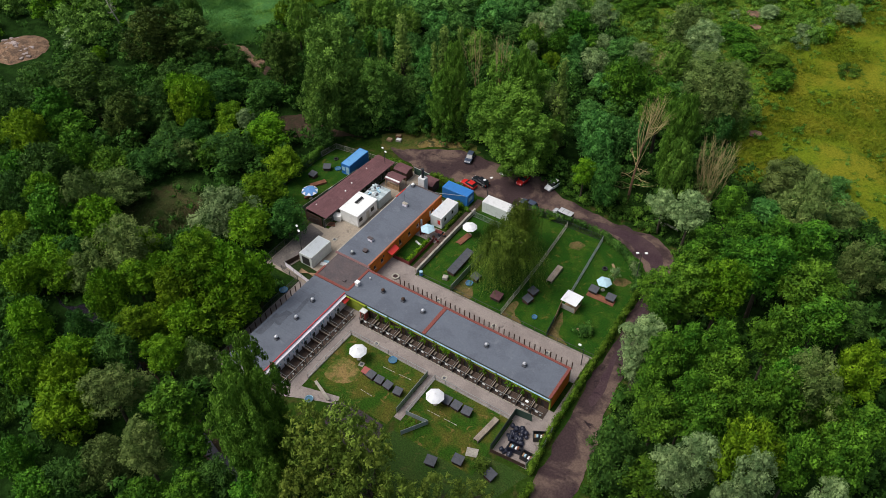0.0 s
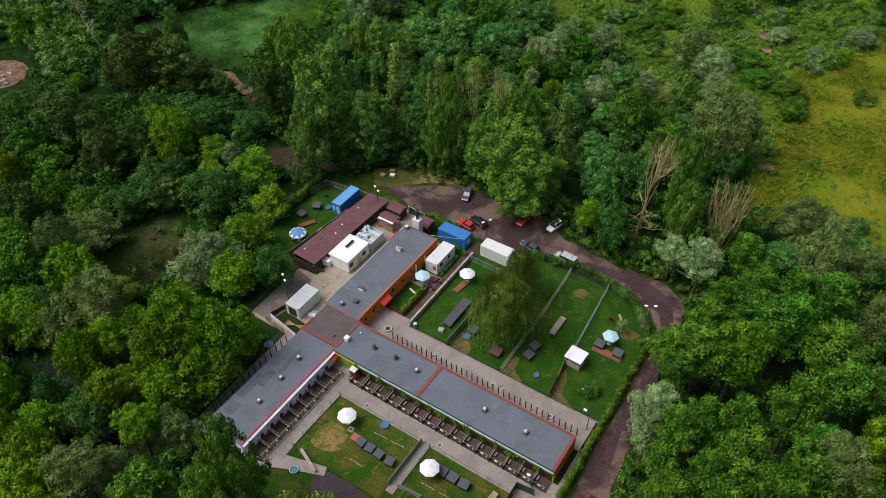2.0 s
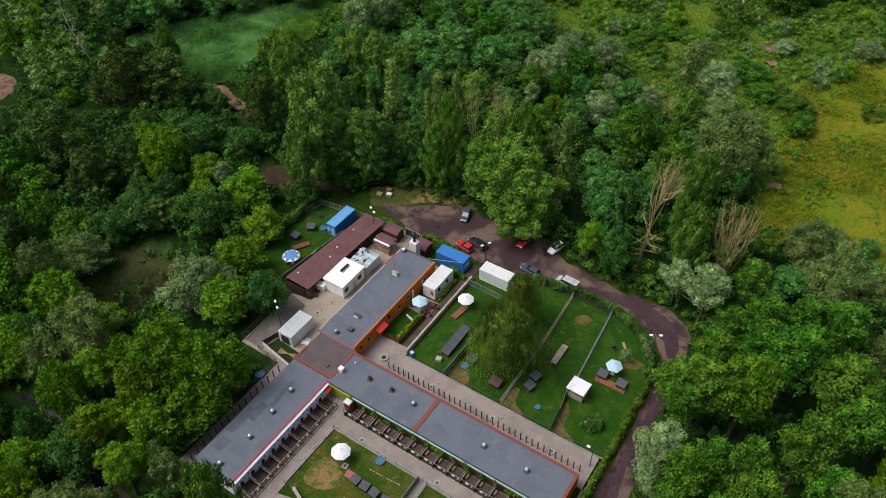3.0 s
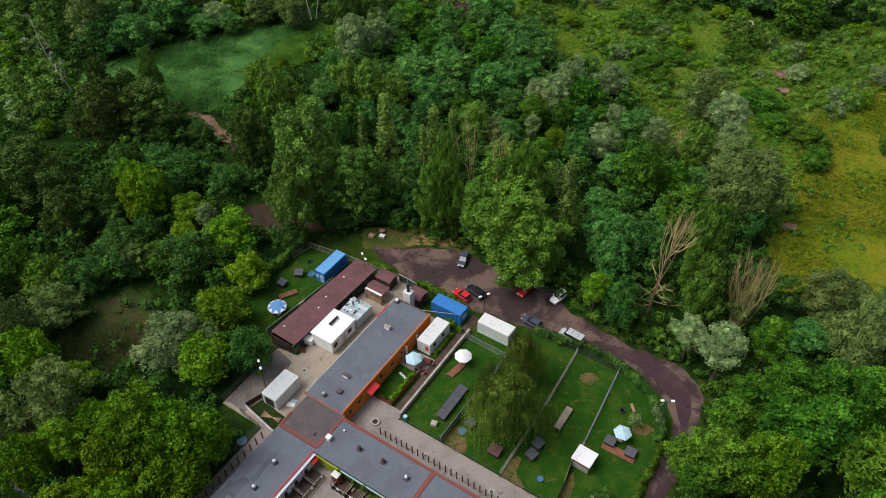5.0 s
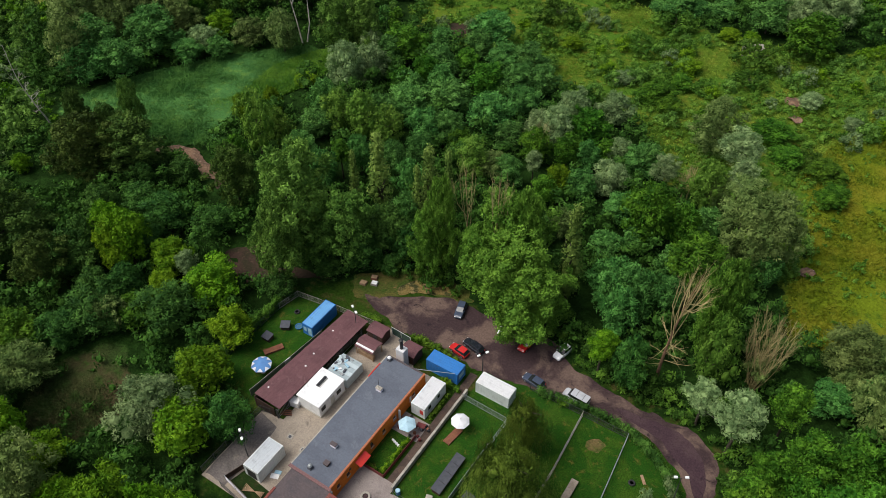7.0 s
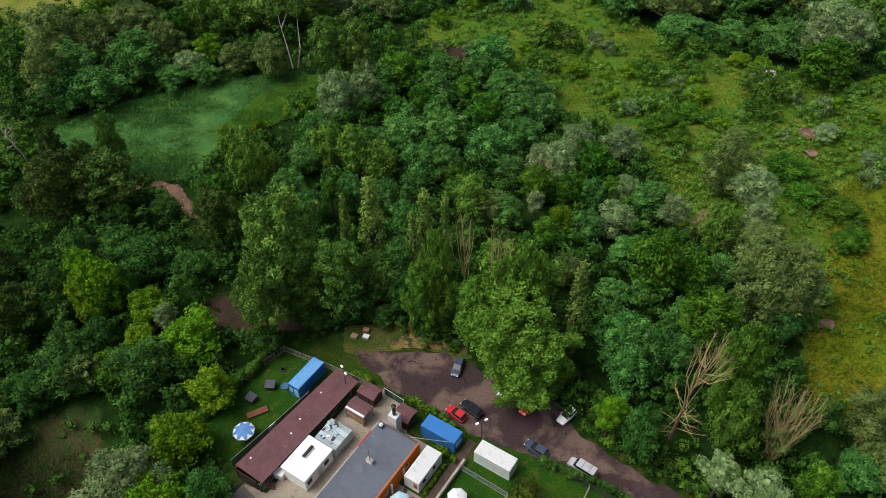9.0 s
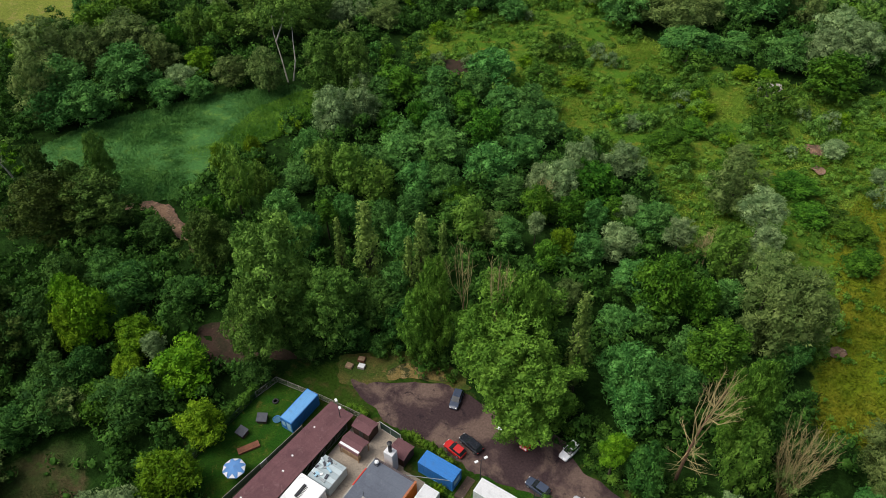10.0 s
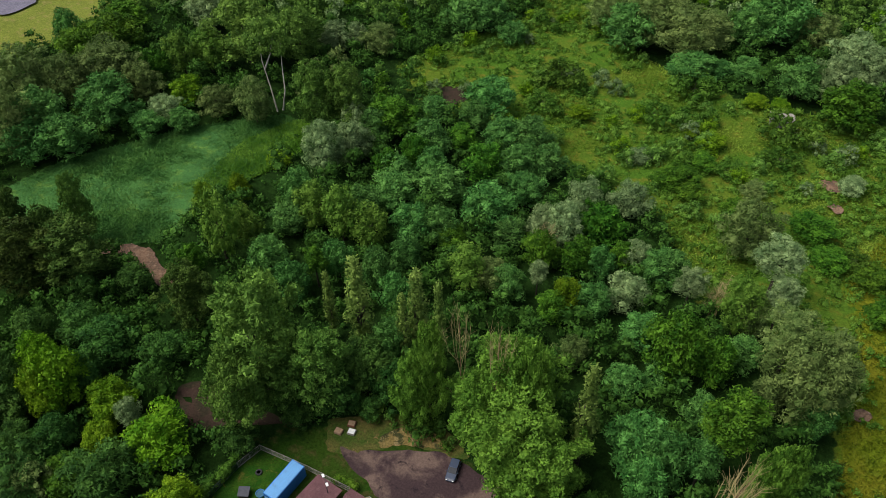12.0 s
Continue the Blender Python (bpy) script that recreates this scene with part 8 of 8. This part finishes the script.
def roadside(points, reach, count, label, kinds="SU"):
    """A strip of bushes, taller away from the road, to the left of the line of points."""
    for kind in kinds:
        rows = []
        for (ax, ay), (bx, by) in zip(points, points[1:]):
            length = math.hypot(bx - ax, by - ay)
            for _ in range(int(count * length)):
                t, d = rng.uniform(0, 1), rng.uniform(0, 1) ** 1.4
                x, y = ax + (bx - ax) * t - (by - ay) / length * d * reach, ay + (by - ay) * t + (bx - ax) / length * d * reach
                r = rng.uniform(0.4, 0.95) + d * 0.5
                rows.append((x, y, r * 0.6 + d * rng.uniform(0, 3.2), r, 1.0))
        tagged(part("roadside_bushes", triangles("roadside_bushes", lobes_of_leaves(rng, rows, 10, 0.22, 0.1, 0), LEAF[kind]), LEAF[kind]), label, "bushes", kind="stuff")


roadside(((53.4, -20), (52, -10), (49.6, 2), (48.5, 10), (47.4, 20), (46.8, 30), (46.4, 38), (45.2, 43), (41.4, 47.4), (35.6, 47.6), (30, 47.5), (24, 48.0), (18, 49.4), (14, 52.4), (11, 52.8)), -6.0, 2.1, "green roadside bushes and saplings along the dirt road")
roadside(((-6, 51.2), (-12, 50.8), (-18, 49.8), (-23, 48.0)), -4.0, 1.7, "dark green bushes behind the car park")


def blades(area, count, height, width, mat, name, label, patch=None):
    """Upright tufts scattered over an area."""
    p = np.array(area)
    xy = np.stack([rng.uniform(p[:, 0].min(), min(p[:, 0].max(), 120), count), rng.uniform(p[:, 1].min(), min(p[:, 1].max(), 215), count)], 1)
    xy = xy[inside(area, xy[:, 0], xy[:, 1])[0]]
    for _, bare in TRACKS:
        xy = xy[~inside(bare, xy[:, 0], xy[:, 1])[0]]
    n = len(xy)
    foot = np.stack([xy[:, 0], xy[:, 1], np.full(n, -0.05)], 1)
    up = np.stack([rng.normal(0, 0.8, n), rng.normal(0, 0.8, n), np.ones(n)], 1) * (height * rng.uniform(0.5, 1.4, n))[:, None]
    a = rng.uniform(0, math.tau, n)
    side = np.stack([np.cos(a), np.sin(a), np.zeros(n)], 1) * (width * rng.uniform(0.5, 1.3, n))[:, None]
    return tagged(part(name, triangles(name, np.stack([foot - side, foot + side, foot + up], 1), mat), mat), label, name.replace("_", " "), kind="stuff")


# rounded bushes and small trees scattered over the open ground
for kind, count, word in (("G", 120, "fresh green"), ("W", 26, "grey-green"), ("S", 70, "dark green"), ("Y", 60, "yellow-green")):
    rows = []
    cand = np.stack([rng.uniform(-85, 60, count * 9), rng.uniform(80, 215, count * 9)], 1)
    cand = cand[inside(SHRUBLAND, cand[:, 0], cand[:, 1])[0]]
    for x, y in cand[:count]:
        if 1 < x < 20 and 152 < y < 170:
            continue
        if noise.noise((x * 0.05, y * 0.05, 9)) < -0.12:
            continue
        R = rng.uniform(0.9, 2.7)
        for k in range(9):
            z, a = k / 9, k * 2.4
            r = R * rng.uniform(0.36, 0.5)
            reach = R * math.sqrt(1 - 0.8 * z * z) - r * 0.6
            rows.append((x + reach * math.cos(a), y + reach * math.sin(a), r * 0.5 + z * R * 1.3, r, 1.0))
    tagged(part("scattered_bushes", triangles("scattered_bushes", lobes_of_leaves(rng, rows, 8, 0.23, 0.15, 0), LEAF[kind]), LEAF[kind]), f"rounded {word} bushes scattered over open ground", "bushes", kind="stuff")
blades(MEADOW, 150000, 0.42, 0.15, leaf_surface("meadow_grass", (0.092, 0.146, 0.007), (0.258, 0.272, 0.020), 0.0, 0.12, 0.42, 0.66), "meadow_grass", "tall yellow-green meadow grass with flowering weeds")
blades(REEDS, 90000, 0.46, 0.13, leaf_surface("reed_leaves", (0.030, 0.105, 0.022), (0.112, 0.250, 0.050), 0.0, 0.25, 0.3, 0.8), "reed_bed", "dense blue-green reeds in a wet hollow")
blades(SHRUBLAND, 130000, 0.34, 0.17, leaf_surface("weed_leaves", (0.070, 0.160, 0.012), (0.230, 0.330, 0.040), 0.0, 0.1, 0.42, 0.65), "tall_weeds", "tall green weeds and grasses on open ground")
blades(GRASS_STRIP, 26000, 0.5, 0.16, leaf_surface("wet_grass", (0.060, 0.170, 0.012), (0.190, 0.360, 0.040), 0.0, 0.15, 0.42, 0.65), "wet_grass", "bright green tall grass beside the reeds")
blades(SCRUB, 14000, 0.5, 0.07, leaf_surface("dry_weeds", (0.030, 0.066, 0.014), (0.105, 0.095, 0.040), 0.0, 0.3, 0.42, 0.7), "dry_weeds", "brownish dry weeds in a small clearing")
